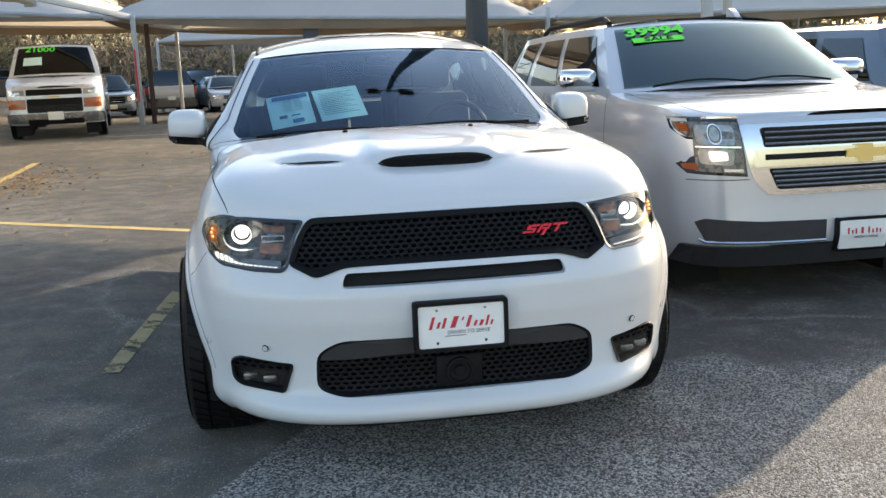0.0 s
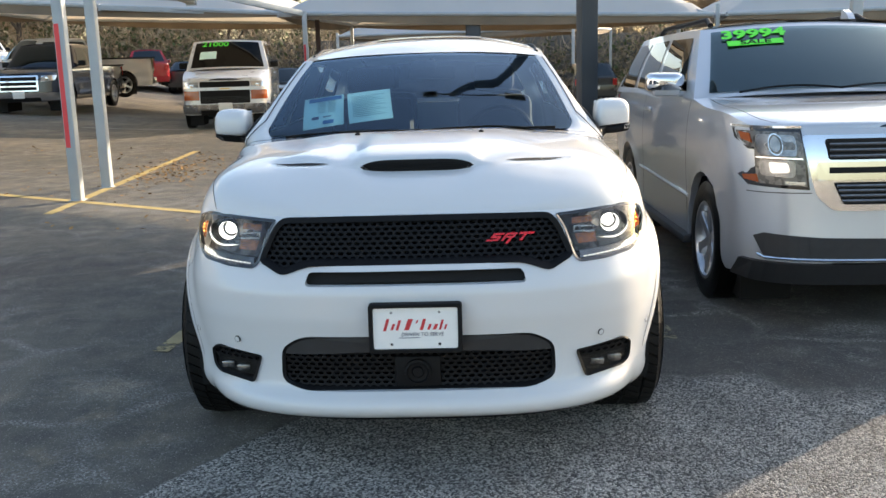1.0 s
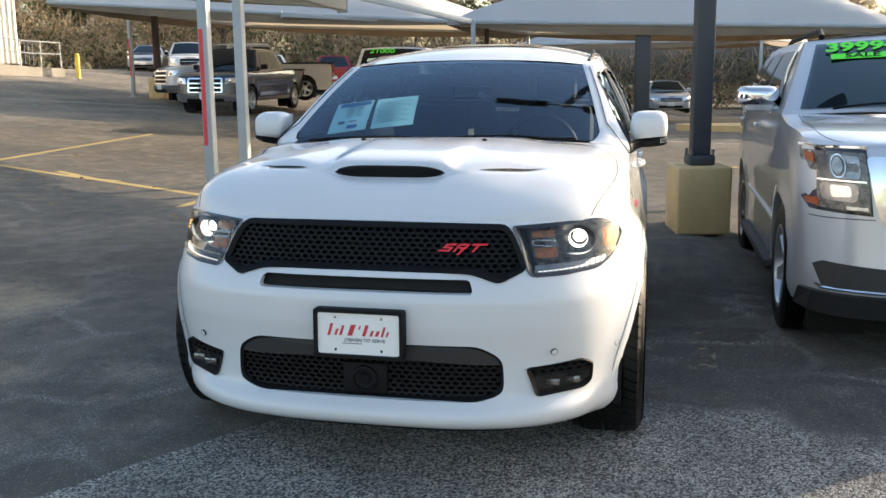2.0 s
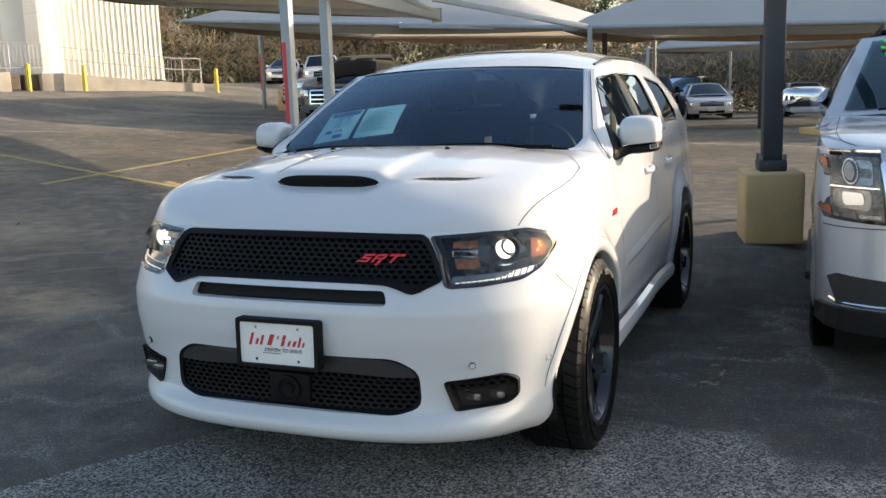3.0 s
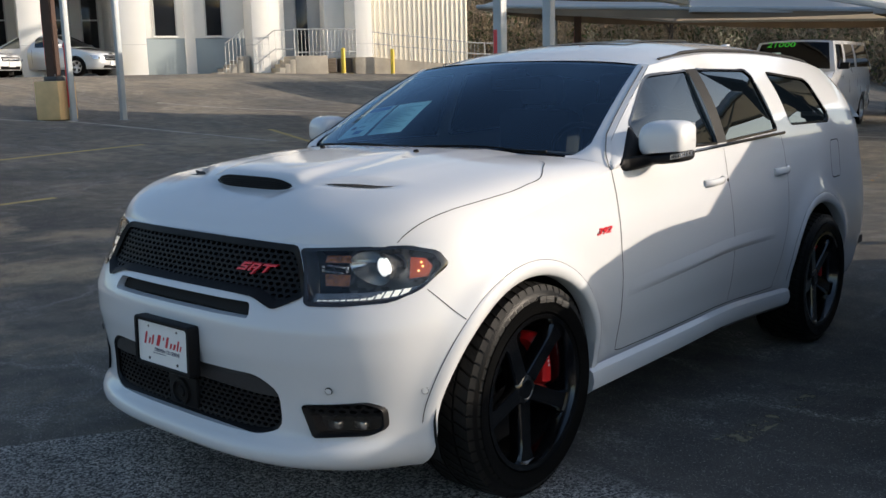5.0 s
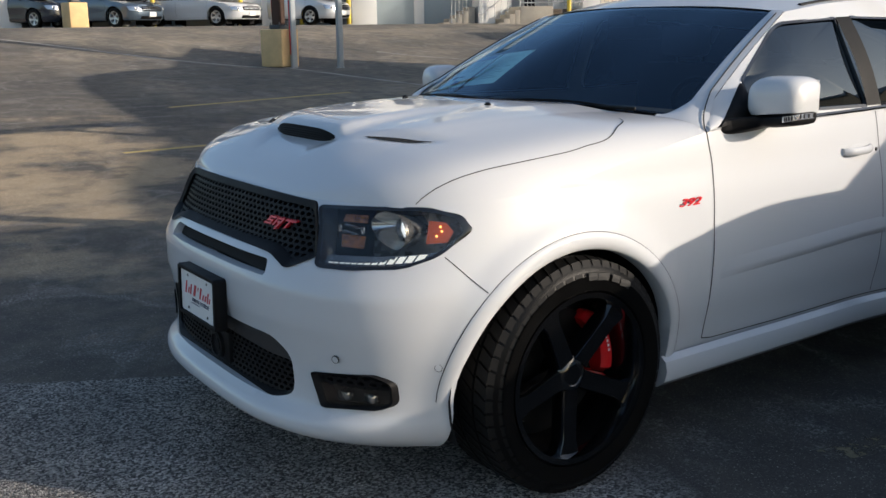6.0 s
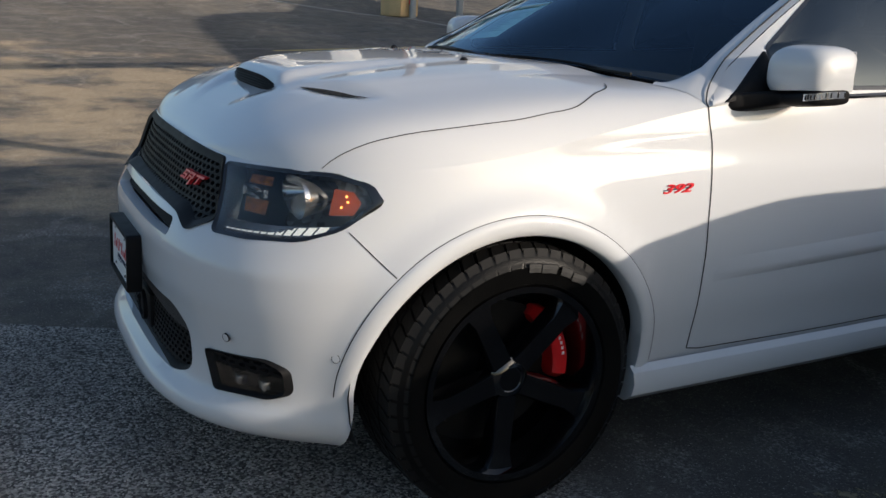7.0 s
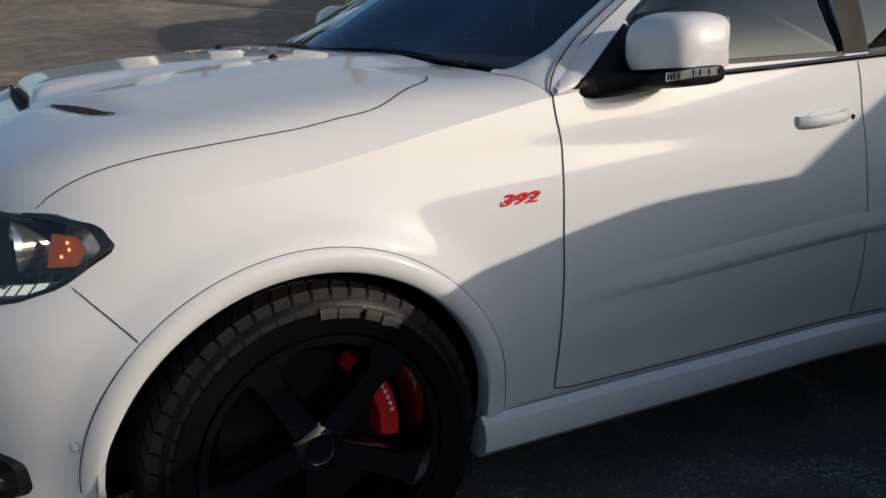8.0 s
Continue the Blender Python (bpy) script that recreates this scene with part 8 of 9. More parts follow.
# far row, near row and the row towards the sun
sail([(-4.98, 23.96, 2.80), (7.0, 24.1, 2.45), (8.0, 34.0, 2.6), (-4.2, 34.6, 2.8)], 4.95)
sail([(-17.58, 23.84, 3.64), (-4.98, 23.96, 2.82), (-4.2, 34.8, 2.85), (-16.5, 35.5, 3.39)], 5.15)
sail([(-11.2, 11.4, 3.3), (-4.1, 9.5, 2.9), (-3.97, 11.75, 2.5), (-11.5, 15.0, 3.3)], 4.0, drop=0.10)
# the next two are added out of view, outlined to cast shade on the lot
sail([(-14.8, 14.05, 3.6), (-0.5, 10.95, 3.6), (2.2, 16.65, 3.6), (-7.8, 21.05, 3.6)], 4.4, drop=0.12)
unseen_sail = sail([(-1.15, 10.8, 3.35), (4.85, 8.8, 3.35), (6.95, 12.35, 3.35), (1.55, 15.65, 3.35)], 4.2, drop=0.12)
sail([(-6.0, 44.0, 2.6), (5.0, 41.0, 2.6), (8.0, 50.0, 2.7), (-3.0, 53.0, 2.7)], 4.6)
sail([(7.4, 24.1, 2.45), (19.4, 24.4, 2.5), (20.4, 34.0, 2.6), (8.4, 34.4, 2.6)], 4.95)
sail([(14.0, 33.0, 2.8), (26.0, 29.0, 2.8), (29.0, 39.0, 2.8), (17.0, 43.0, 2.8)], 5.2)

# posts with their tape
square_post(-4.34, 7.70, 2.75, 0.125, M_POST, "grey steel canopy post with red tape", (0.62, 2.0), (0.0, 0.0))
near_post = square_post(-4.42, 8.85, 2.75, 0.125, M_POST, "grey steel canopy post", None)
far_post = square_post(-4.25, 23.9, 2.85, 0.125, M_POST, "grey steel canopy post with red tape", (0.62, 2.0))
square_post(-4.05, 24.9, 2.85, 0.125, M_POST_BROWN, "rusty brown steel canopy post", None)
square_post(-17.35, 9.15, 3.6, 0.125, M_POST, "grey steel canopy post with red tape", (0.3, 1.7))
square_post(-16.95, 10.15, 3.6, 0.125, M_POST, "grey steel canopy post", None)
square_post(-17.3, 28.0, 3.4, 0.125, M_POST, "grey steel canopy post with red tape", (0.7, 2.0))
square_post(0.4, 24.3, 2.62, 0.42, M_POST_DARK, "thick dark canopy pillar", None)
arm(near_post, (-4.36, 8.2, 2.72), (-3.97, 11.75, 2.50), 0.14)
arm(near_post, (-4.36, 8.2, 2.72), (-4.2, 3.9, 2.72), 0.14)
arm(far_post, (-4.2, 24.2, 2.75), (-4.98, 23.9, 2.80), 0.14)
arm(far_post, (-4.2, 24.2, 2.75), (-9.9, 23.8, 3.1), 0.12)
arm(far_post, (-4.2, 24.2, 2.75), (1.0, 24.3, 2.62), 0.12)
arm(far_post, (-4.3, 23.9, 2.78), (-7.75, 21.1, 3.58), 0.12)

# posts added under the sunward corners of the unseen canopy
for x, y in ((4.95, 8.9), (6.85, 12.25)):
    square_post(x, y, 3.36, 0.125, M_POST, "tall grey steel canopy post", None)

for x, y in ((-6.0, 44.0), (5.0, 41.0), (-3.0, 53.0), (8.0, 50.0), (14.0, 33.0), (26.0, 29.0), (17.0, 43.0), (7.2, 24.4), (19.4, 24.7), (8.2, 34.0), (-4.2, 34.6), (20.4, 34.0)):
    square_post(x, y, 2.75, 0.125, M_POST, "grey steel canopy post", None)


def light_pole(x, y, h, r, mat, block, label, turn=0.0, tape=False):
    """A lamp pole on a painted concrete block."""
    z0 = ground_z(x, y)
    th = thing("light_pole", pose(x, y, z0, 0, 0, turn), label, "pole", "light poles")
    w, bh = block
    bm = bmesh.new()
    box(bm, 0, 0, bh / 2, w, w, bh, 0.025)
    part("concrete_base", bm, M_YELLOW, th, "yellow painted concrete base with worn corners", sharp=50)
    bm = bmesh.new()
    box(bm, 0, 0, bh + 0.05, r * 2.9, r * 2.9, 0.10, 0.02)
    part("foot_plate", bm, M_POST_DARK, th)
    bm = bmesh.new()
    box(bm, 0, 0, bh + (h - bh) / 2 + 0.1, r * 2, r * 2, h - bh, r * 0.12)
    part("shaft", bm, mat, th, sharp=50)
    for sx in (-1, 1):
        for sy in (-1, 1):
            bm = bmesh.new()
            lathe(bm, [(bh + 0.10, 0.016), (bh + 0.15, 0.016), (bh + 0.155, 0.001)], 8, 2, (sx * r * 1.2, sy * r * 1.2, 0), closed=False)
            part("bolt", bm, M_STEEL, th)
    if tape:
        bm = bmesh.new()
        box(bm, -r - 0.003, -r * 0.7, bh + 1.0, 0.004, r * 0.5, 1.3, 0, None)
        part("tape", bm, M_RED_TAPE, th, "red reflective tape", smooth=False)
    bm = bmesh.new()
    tube(bm, [(-0.62, 0, h + 0.02), (0.62, 0, h + 0.02)], 0.035, 8)
    part("cross_arm", bm, M_POST_DARK, th)
    for sx in (-1, 1):
        bm = bmesh.new()
        box(bm, sx * 0.80, 0, h, 0.60, 0.34, 0.12, 0.03)
        part("lamp_head", bm, M_POST_DARK, th)
    return th


light_pole(1.36, 6.22, 7.6, 0.083, M_POST_DARK, (0.50, 0.63), "dark grey lamp pole on a yellow concrete base", 12)
light_pole(-17.75, 9.0, 8.5, 0.11, M_POST_BROWN, (0.62, 0.85), "brown lamp pole on a yellow concrete base", 25, True)
light_pole(-16.2, 27.8, 8.5, 0.10, M_POST_BROWN, (0.55, 0.75), "brown lamp pole on a yellow concrete base", 10, True)
light_pole(-30.0, 7.7, 8.5, 0.10, M_POST_BROWN, (0.62, 0.80), "brown lamp pole on a yellow concrete base", 10)

# kerbed island by the far pole
bm = bmesh.new()
ring = [(3.2 + 1.9 * math.cos(a), 20.8 + 0.7 * math.sin(a)) for a in [2 * math.pi * k / 28 for k in range(28)]]
prism(bm, ring, 2, 0.0, 0.14)
tagged(part("kerb_island", bm, M_YELLOW, sharp=50), "yellow painted kerb island on the asphalt", "kerb", kind="structure")


# ---- the white building ----
FQ, FE = Vector((-25.0, 32.4, 0)), Vector((-0.418, -0.908, 0))
FN = Vector((0.908, -0.418, 0))          # out of the front, towards the lot
BZ = 1.62                                # foot of the building
BM = Matrix(((FE.x, FN.x, 0, FQ.x), (FE.y, FN.y, 0, FQ.y), (0, 0, 1, BZ), (0, 0, 0, 1)))   # local: x along the front, y out, z up

M_JOINT_SHADE_GREY = material("joint_and_shade_grey", (0.45, 0.46, 0.46), 0.85, vary=0.08, scale=1.2)
M_DARK_GLASS = material("dark_window_glass", (0.012, 0.014, 0.018), 0.06)


def build_building():
    th = thing("dealership_building", BM, "white two-tone building with a ribbed metal end and stair entrance", "building")

    def block(nm, x0, x1, y0, y1, z0, z1, mat, label="", bev=0.01, parent=th):
        bm = bmesh.new()
        box(bm, (x0 + x1) / 2, (y0 + y1) / 2, (z0 + z1) / 2, x1 - x0, y1 - y0, z1 - z0, bev)
        return part(nm, bm, mat, parent, label)
    block("core", 0.0, 15.2, -12.0, -0.8, -0.3, 7.5, M_WALL_WHITE)
    block("core", 15.2, 34.0, -12.0, -3.6, -0.3, 7.5, M_WALL_WHITE)
    # ribbed end: sheet with ribs
    wall = block("metal_wall", 0.0, 5.05, -0.85, -0.05, 0.28, 7.5, M_RIB, "cream ribbed metal wall")
    for k in range(22):
        block("rib", 0.06 + 0.228 * k, 0.06 + 0.228 * k + 0.05, -0.05, 0.0, 0.28, 7.5, M_RIB, "", 0.006, wall)
    block("end_wall", -0.02, 0.0, -12.0, -0.05, 0.0, 7.5, M_RIB)
    # concrete ramp wall before it, with railing
    bm = bmesh.new()
    prism(bm, [(-1.2, -0.3), (5.1, -0.3), (5.1, 0.60), (0.2, 0.12), (-1.2, 0.05)], 1, 0.0, 1.3)
    part("ramp", bm, M_CONCRETE, th, "stained concrete ramp", sharp=20)
    for k in range(8):
        x = -1.1 + 6.1 * k / 7
        z = 0.08 + 0.52 * max(0, (x - 0.2)) / 4.9
        bm = bmesh.new()
        tube(bm, [(x, 1.22, z), (x, 1.22, z + 1.02)], 0.022, 6)
        part("rail_post", bm, M_RAIL, th)
    for dz in (0.55, 1.02):
        bm = bmesh.new()
        tube(bm, [(-1.1, 1.22, 0.08 + dz), (0.2, 1.22, 0.12 + dz), (5.05, 1.22, 0.60 + dz)], 0.024, 6)
        part("handrail", bm, M_RAIL, th)
    for k in range(30):
        x = 0.1 + 4.9 * k / 29
        z = 0.10 + 0.50 * max(0, x - 0.2) / 4.9
        bm = bmesh.new()
        tube(bm, [(x, 1.22, z + 0.1), (x, 1.22, z + 1.0)], 0.009, 4)
        part("baluster", bm, M_RAIL, th)
    # white piers
    for x0, x1, y1, nm in ((5.05, 5.78, 1.3, "pier"), (9.40, 10.08, 1.3, "pier"), (14.25, 15.2, 2.2, "pier"), (17.75, 18.55, 2.2, "pier"), (20.1, 21.3, 2.2, "pier"), (23.4, 24.6, 2.2, "pier"), (27.0, 28.2, 2.2, "pier")):
        block(nm, x0, x1, -0.8, y1, -0.3, 7.5, M_WALL_WHITE, "tall white square pier", 0.02)
        for z in (1.15, 2.9):
            block("pier_joint", x0 - 0.002, x1 + 0.002, -0.8, y1 + 0.002, z, z + 0.012, M_JOINT_SHADE_GREY, "", 0)
    block("pier_plinth", 4.98, 5.84, 0.2, 1.36, -0.3, 0.60, M_CONCRETE)
    # recess and entrance platform with stairs
    block("side_wall", 5.78, 6.67, -0.8, 0.0, 0.0, 7.5, M_WALL_WHITE)
    # grey instead of white: the shade of the recess is put into the wall colour
    block("recess_wall", 6.67, 8.40, -0.82, -0.6, 0.0, 7.5, M_JOINT_SHADE_GREY)
    block("stair_wall", 8.40, 9.40, -0.8, 0.0, 0.0, 7.5, M_WALL_WHITE)
    block("upper_wall", 10.08, 10.95, -0.8, 0.0, 1.46, 7.5, M_WALL_WHITE)
    d = block("entrance_door", 7.25, 7.72, -0.6, -0.52, 0.68, 3.3, M_DARK_GLASS, "dark glass entrance door")
    block("platform", 7.15, 8.50, -0.6, 1.75, -0.3, 0.68, M_CONCRETE, "stained concrete platform", 0.02)
    for k in range(4):
        block("step", 8.50 + 0.22 * k, 8.72 + 0.22 * k, 0.15, 1.75, -0.3, 0.54 - 0.16 * k, M_CONCRETE, "", 0.01)
    for x0, x1, y in ((5.9, 8.50, 1.68),):
        for k in range(18):
            x = x0 + (x1 - x0) * k / 17
            bm = bmesh.new()
            tube(bm, [(x, y, 0.68), (x, y, 1.72)], 0.022 if k in (0, 8, 17) else 0.010, 5)
            part("baluster", bm, M_RAIL, th)
        for z in (0.82, 1.72):
            bm = bmesh.new()
            tube(bm, [(x0, y, z), (x1, y, z)], 0.024, 6)
            part("handrail", bm, M_RAIL, th)
    for z0, z1 in ((1.68, 1.12), (0.95, 0.40)):
        bm = bmesh.new()
        tube(bm, [(8.50, 1.68, z0), (9.3, 1.68, z0), (10.05, 1.68, z1), (10.2, 1.68, z1)], 0.024, 6)
        part("handrail", bm, M_RAIL, th)
    for k in range(5):
        x = 9.0 + 1.05 * k / 4
        bm = bmesh.new()
        tube(bm, [(x, 1.68, 0.45 - 0.10 * k), (x, 1.68, 1.68 - 0.56 * max(0, x - 9.3) / 0.75)], 0.014, 5)
        part("baluster", bm, M_RAIL, th)
    # slatted bins
    for x0, x1 in ((5.95, 6.4), (6.6, 7.1)):
        cr = block("bin_crate", x0, x1, 0.6, 1.1, 0.0, 0.58, M_WOOD, "slatted brown crate")
        for k in range(5):
            block("slat", x0 - 0.01, x1 + 0.01, 1.1, 1.12, 0.04 + 0.11 * k, 0.12 + 0.11 * k, M_WOOD, "", 0.004, cr)
    # two-tone wall with windows
    block("upper_wall", 10.95, 14.25, -0.8, 0.0, 1.46, 7.5, M_WALL_WHITE)
    block("wainscot", 10.08, 14.25, -0.8, 0.03, -0.3, 1.46, M_WALL_BLUE, "blue-grey lower wall")
    block("corner_strip", 12.08, 12.48, -0.1, 0.12, 0.0, 7.5, M_WALL_WHITE)
    for x0, x1 in ((11.0, 11.6), (12.8, 13.6)):
        w = block("window", x0, x1, -0.03, 0.025, 1.56, 4.4, M_DARK_GLASS, "tall dark window")
        block("window_frame", x0 - 0.05, x0, -0.02, 0.05, 1.52, 4.45, M_RAIL, "", 0.005, w)
        block("window_frame", x1, x1 + 0.05, -0.02, 0.05, 1.52, 4.45, M_RAIL, "", 0.005, w)
        block("window_sill", x0 - 0.08, x1 + 0.08, -0.02, 0.10, 1.48, 1.55, M_WALL_WHITE, "", 0.005, w)
    bm = bmesh.new()
    for k in range(5):
        box(bm, 10.35 + 0.26 * k, 0.6, 0.70 - 0.15 * k - 0.35, 0.28, 1.1, 0.7, 0.01)
    part("side_stair", bm, M_CONCRETE, th)
    for k in range(6):
        x = 10.4 + 0.75 * k / 5
        bm = bmesh.new()
        tube(bm, [(x, 1.15, 0.7 - 0.13 * k), (x, 1.15, 1.75 - 0.13 * k)], 0.014, 5)
        part("baluster", bm, M_RAIL, th)
    bm = bmesh.new()
    tube(bm, [(10.4, 1.15, 1.75), (11.15, 1.15, 1.2)], 0.024, 6)
    part("handrail", bm, M_RAIL, th)
    # recessed front behind the parked cars: wall, doors, windows
    block("front_wall", 15.2, 34.0, -3.62, -3.3, -0.3, 7.5, M_WALL_WHITE)
    block("front_wainscot", 15.2, 34.0, -3.3, -3.26, 0.0, 1.0, M_WALL_BLUE)
    for x0, x1, z0 in ((15.4, 16.0, 1.2), (16.5, 17.3, 1.2), (18.9, 19.6, 0.1), (19.7, 20.05, 0.1), (21.8, 22.6, 0.9), (22.9, 23.3, 0.1), (25.0, 26.3, 0.9)):
        w = block("window", x0, x1, -3.3, -3.24, z0, 3.2, M_DARK_GLASS, "dark shop window")
        block("window_frame", x0 - 0.05, x0, -3.3, -3.20, z0, 3.25, M_RAIL, "", 0.005, w)
        block("window_frame", x1, x1 + 0.05, -3.3, -3.20, z0, 3.25, M_RAIL, "", 0.005, w)
        block("window_frame", x0, x1, -3.3, -3.20, 2.3, 2.36, M_RAIL, "", 0.005, w)
    block("soffit", 14.25, 34.0, -3.6, 2.3, 4.6, 5.2, M_WALL_WHITE)
    block("parapet", -0.05, 34.0, -12.0, 0.1, 7.5, 7.8, M_WALL_WHITE)
    return th


build_building()


def bollard(x, y, h=1.05, r=0.085):
    th = thing("bollard", Matrix.Translation((x, y, ground_z(x, y))), "yellow steel guard post", "bollard", "bollards")
    bm = bmesh.new()
    lathe(bm, [(0.0, 0.001), (0.0, r), (h - 0.06, r), (h - 0.02, r * 0.8), (h, r * 0.3), (h, 0.001)], 16, 2, closed=False)
    part("post_body", bm, M_BOLLARD, th)
    bm = bmesh.new()
    lathe(bm, [(0.0, r * 1.5), (0.03, r * 1.45), (0.035, r)], 16, 2, closed=False)
    part("collar", bm, M_CONCRETE, th)


for sx, sy in ((4.35, 1.75), (6.5, 1.75), (-1.5, 1.8), (15.35, 2.6), (19.3, 2.6), (22.4, 2.6), (17.1, 2.7)):
    q = FQ + FE * sx + FN * sy
    bollard(q.x, q.y)

# boundary fence
fence = thing("board_fence", Matrix.Translation((-38, 58, 0)), "weathered grey board fence at the back of the lot", "fence")
random.seed(5)
for k in range(40):
    bm = bmesh.new()
    box(bm, 0.95 + 1.9 * k, -0.02 * k + 0.35 * k * 0, 1.55 + 0.02 * random.random(), 1.88, 0.05, 2.1 + 0.05 * random.random(), 0.01)
    part("fence_panel", bm, M_FENCE, fence, smooth=False)


# ---- trees ----
def tree_meshes(seed, h, leafy):
    """Trunk with limbs, and a crown of many small twigs or leaves, as two meshes."""
    rng = random.Random(seed)
    bm = bmesh.new()
    tips = []

    def limb(p, d, r, length, level):
        pts, rs = [p], [r]
        q, dd = p.copy(), d.copy()
        n = 4
        for k in range(n):
            dd = (dd + Vector((rng.uniform(-0.22, 0.22), rng.uniform(-0.22, 0.22), rng.uniform(-0.02, 0.14)))).normalized()
            q = q + dd * length / n
            pts.append(q.copy())
            rs.append(r * (1 - 0.62 * (k + 1) / n))
            if level < 3 and k > 0:
                for b in range(2 if level else 2):
                    if rng.random() < 0.85:
                        a = rng.uniform(0, 2 * math.pi)
                        nd = (dd * 0.55 + Vector((math.cos(a), math.sin(a), rng.uniform(0.0, 0.6)))).normalized()
                        limb(q.copy(), nd, rs[-1] * 0.62, length * rng.uniform(0.5, 0.72), level + 1)
            if level >= 2:
                tips.append((q.copy(), dd.copy()))
        tube(bm, pts, rs, 5 if level else 8, cap=False)
    limb(Vector((0, 0, -0.2)), Vector((0, 0, 1)), h * 0.022, h * 0.52, 0)
    trunk = bpy.data.meshes.new("trunk_mesh")
    for f in bm.faces:
        f.smooth = True
    bm.to_mesh(trunk)
    bm.free()
    trunk.materials.append(M_BARK)
    verts, faces = [], []
    for q, d in tips:
        for k in range(11 if leafy else 9):
            a = Vector((rng.gauss(0, 1), rng.gauss(0, 1), rng.gauss(0.1, 0.8)))
            if a.length < 0.01:
                continue
            a.normalize()
            if leafy:
                c = q + a * rng.uniform(0.05, 0.55) * h / 8
                u = a.cross(Vector((rng.gauss(0, 1), rng.gauss(0, 1), rng.gauss(0, 1)))).normalized()
                w = a.cross(u)
                s = rng.uniform(0.05, 0.12) * h / 8
                i = len(verts)
                verts += [c - u * s, c + w * s * 0.7, c + u * s, c - w * s * 0.7]
                faces.append((i, i + 1, i + 2, i + 3))
            else:
                e = q + (a + d * 0.8).normalized() * rng.uniform(0.3, 0.9) * h / 8
                u = (e - q).cross(Vector((rng.gauss(0, 1), rng.gauss(0, 1), 0.3))).normalized() * 0.014
                i = len(verts)
                verts += [q - u, q + u, e + u * 0.3, e - u * 0.3]
                faces.append((i, i + 1, i + 2, i + 3))
                if k % 3 == 0:
                    c = q.lerp(e, rng.random())
                    u2 = u.normalized() * 0.06
                    w2 = u2.cross(a) * 1.0
                    i = len(verts)
                    verts += [c - u2, c + w2, c + u2, c - w2]
                    faces.append((i, i + 1, i + 2, i + 3))
    crown = bpy.data.meshes.new("crown_mesh")
    crown.from_pydata([tuple(v) for v in verts], [], faces)
    crown.materials.append(M_LEAF if leafy else M_TWIG)
    return trunk, crown


M_DRY = material("dry_tan_leaves", (0.40, 0.30, 0.18), 0.9, vary=0.4, scale=0.6)
TREE_KINDS = [(tree_meshes(11, 7.5, False), "bare brown winter tree behind the lot"), (tree_meshes(12, 8.5, False), "bare brown winter tree behind the lot"),
              (tree_meshes(13, 7.0, True), "dull green tree behind the lot"), (tree_meshes(14, 8.0, True), "dull green tree behind the lot")]
rng = random.Random(3)
spots = []
for k in range(46):
    a = math.radians(-58 + 96 * k / 45)
    d = rng.uniform(60, 70)
    spots.append((d * math.sin(a) + rng.uniform(-2, 2), d * math.cos(a) + rng.uniform(-3, 3), rng.choice((0, 0, 1, 1, 2, 3)), rng.uniform(0.8, 1.15)))
for k in range(22):
    a = math.radians(-56 + 40 * k / 21)
    d = rng.uniform(61, 66)
    spots.append((d * math.sin(a), d * math.cos(a), rng.choice((0, 1, 0, 2)), rng.uniform(0.55, 0.8)))
for k in range(10):
    spots.append((rng.uniform(28, 48), rng.uniform(50, 66), rng.choice((2, 3, 1)), rng.uniform(1.3, 1.6)))
for x, y, kind, sc in spots:
    (trunk, crown), label = TREE_KINDS[kind]
    t = thing("tree", pose(x, y, ground_z(x, y) - 0.05, 0, 0, rng.uniform(0, 360)) @ Matrix.Diagonal((sc, sc, sc, 1)), label, "tree", "trees behind the lot")
    for nm, me in (("trunk", trunk), ("crown", crown)):
        o = new(nm, me)
        o.parent = t

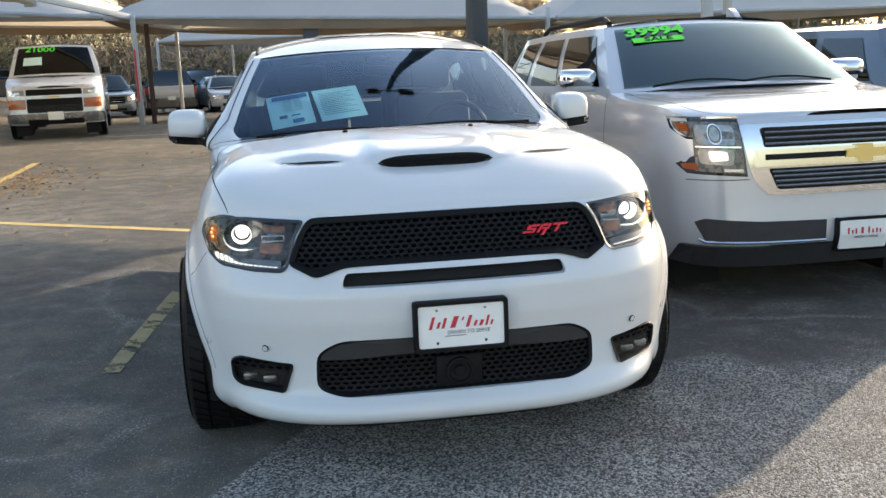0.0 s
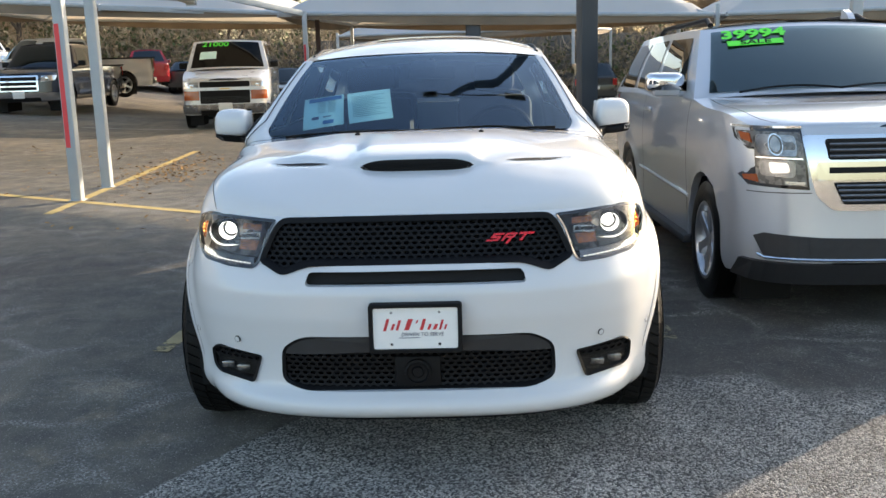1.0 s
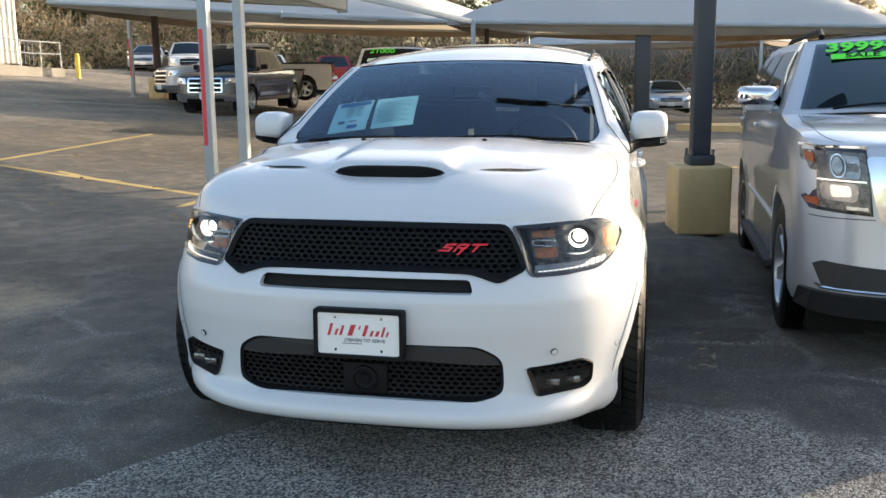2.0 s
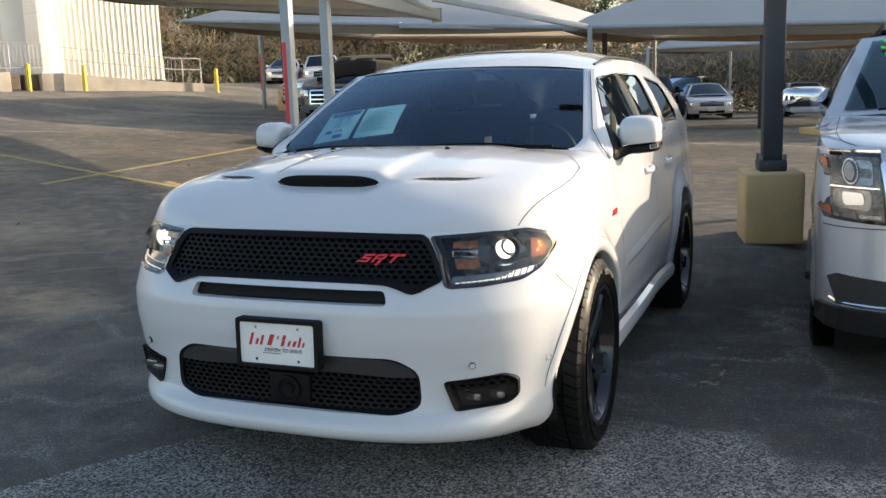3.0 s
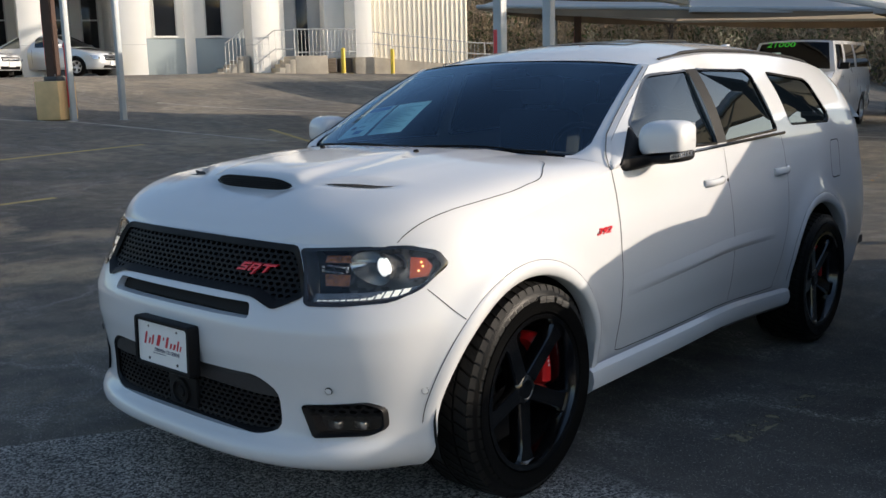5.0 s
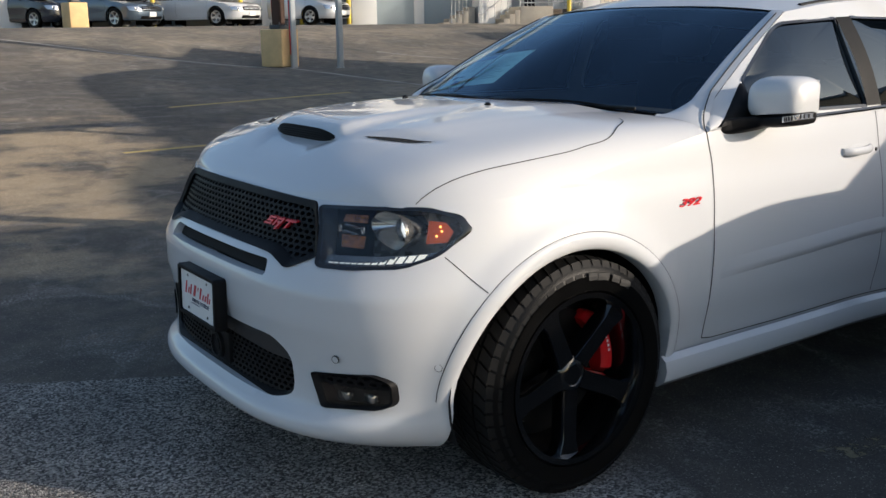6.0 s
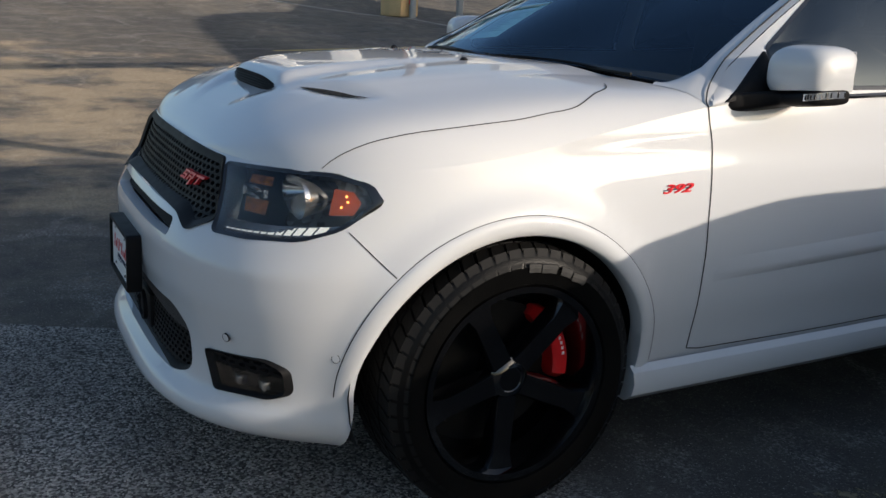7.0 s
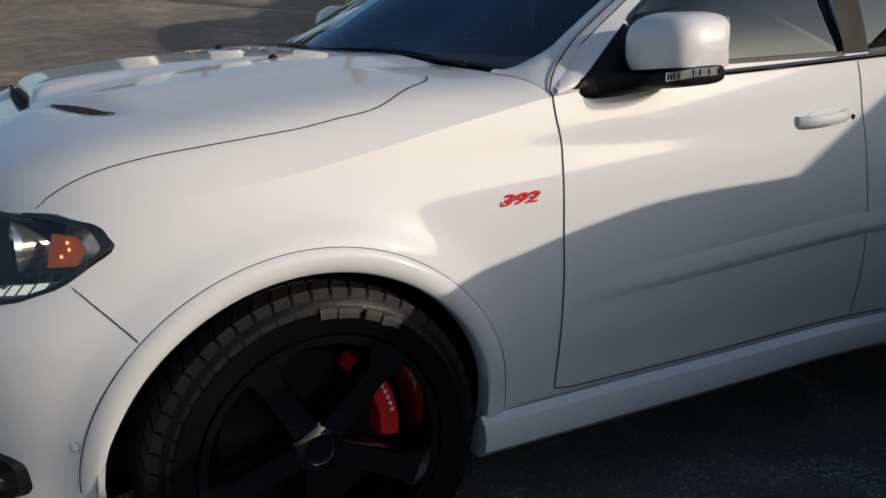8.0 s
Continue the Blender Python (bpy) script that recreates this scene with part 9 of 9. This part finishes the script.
# thicket along the edge of the lot
def thicket(name, seed, count, mat, label, a0, a1, leafy):
    rng = random.Random(seed)
    verts, faces = [], []
    for k in range(count):
        a = math.radians(rng.uniform(a0, a1))
        d = rng.uniform(56, 64)
        x, y = d * math.sin(a), d * math.cos(a)
        top = 2.6 + 1.9 * noise.noise(Vector((a * 14, d * 0.2, 0.3))) + 1.2 * noise.noise(Vector((a * 60, d * 0.3, 2.0)))
        z = ground_z(x, y) + (rng.random() ** 0.8) * max(0.8, top + 0.8)
        c = Vector((x, y, z))
        if leafy:
            s = rng.uniform(0.07, 0.20)
            u, w = Vector((rng.gauss(0, 1), rng.gauss(0, 1), rng.gauss(0, 1))).normalized(), Vector((rng.gauss(0, 1), rng.gauss(0, 1), rng.gauss(0, 1))).normalized()
            p = (c - u * s, c + w * s * 0.6, c + u * s, c - w * s * 0.6)
        else:
            d1 = Vector((rng.gauss(0, 0.6), rng.gauss(0, 0.6), abs(rng.gauss(0.7, 0.5)))) * rng.uniform(0.4, 1.1)
            u = d1.cross(Vector((rng.gauss(0, 1), rng.gauss(0, 1), 0.2))).normalized() * rng.uniform(0.012, 0.035)
            p = (c - u, c + u, c + d1 + u * 0.3, c + d1 - u * 0.3)
        i = len(verts)
        verts += [tuple(q) for q in p]
        faces.append((i, i + 1, i + 2, i + 3))
    me = bpy.data.meshes.new(name)
    me.from_pydata(verts, [], faces)
    me.materials.append(mat)
    return tagged(new(name, me), label, "bushes", kind="stuff")


thicket("brown_thicket", 21, 42000, M_TWIG, "dense brown winter brush behind the lot", -62, 45, False)
thicket("dry_thicket", 22, 16000, M_DRY, "dry tan leaves in the brush", -62, 45, True)
thicket("green_thicket", 23, 26000, M_LEAF, "dull green shrubs behind the lot", -40, 45, True)

# power poles
for x, y in ((-8, 66), (6, 64), (-22, 62)):
    th = thing("utility_pole", Matrix.Translation((x, y, 0)), "tall wooden utility pole with cross arm", "pole", "utility poles")
    bm = bmesh.new()
    tube(bm, [(0, 0, 0), (0, 0, 12.5)], [0.16, 0.10], 8)
    part("shaft", bm, M_WOOD, th)
    for z in (11.6, 10.6):
        bm = bmesh.new()
        box(bm, 0, 0, z, 2.2, 0.12, 0.12, 0.01)
        part("cross_arm", bm, M_WOOD, th)

# fallen leaves by the post, and stray ones on the lot
rng = random.Random(9)
verts, faces = [], []
for k in range(900):
    if k < 520:
        x, y = -4.1 + rng.gauss(0, 0.35), 10.6 + rng.gauss(0, 1.0)
    else:
        x, y = rng.uniform(-9, 0.5), rng.uniform(5.5, 15)
    c = Vector((x, y, ground_z(x, y) + 0.012 + rng.random() * 0.012))
    a = rng.uniform(0, 6.28)
    s = rng.uniform(0.018, 0.04)
    u, w = Vector((math.cos(a), math.sin(a), rng.uniform(-0.4, 0.4))) * s, Vector((-math.sin(a), math.cos(a), rng.uniform(-0.4, 0.4))) * s * 0.6
    i = len(verts)
    verts += [tuple(c - u), tuple(c + w), tuple(c + u), tuple(c - w)]
    faces.append((i, i + 1, i + 2, i + 3))
me = bpy.data.meshes.new("fallen_leaves")
me.from_pydata(verts, [], faces)
me.materials.append(M_LEAF_DRY)
tagged(new("fallen_leaves", me), "dry brown leaves strewn on the asphalt", "leaves", kind="stuff")
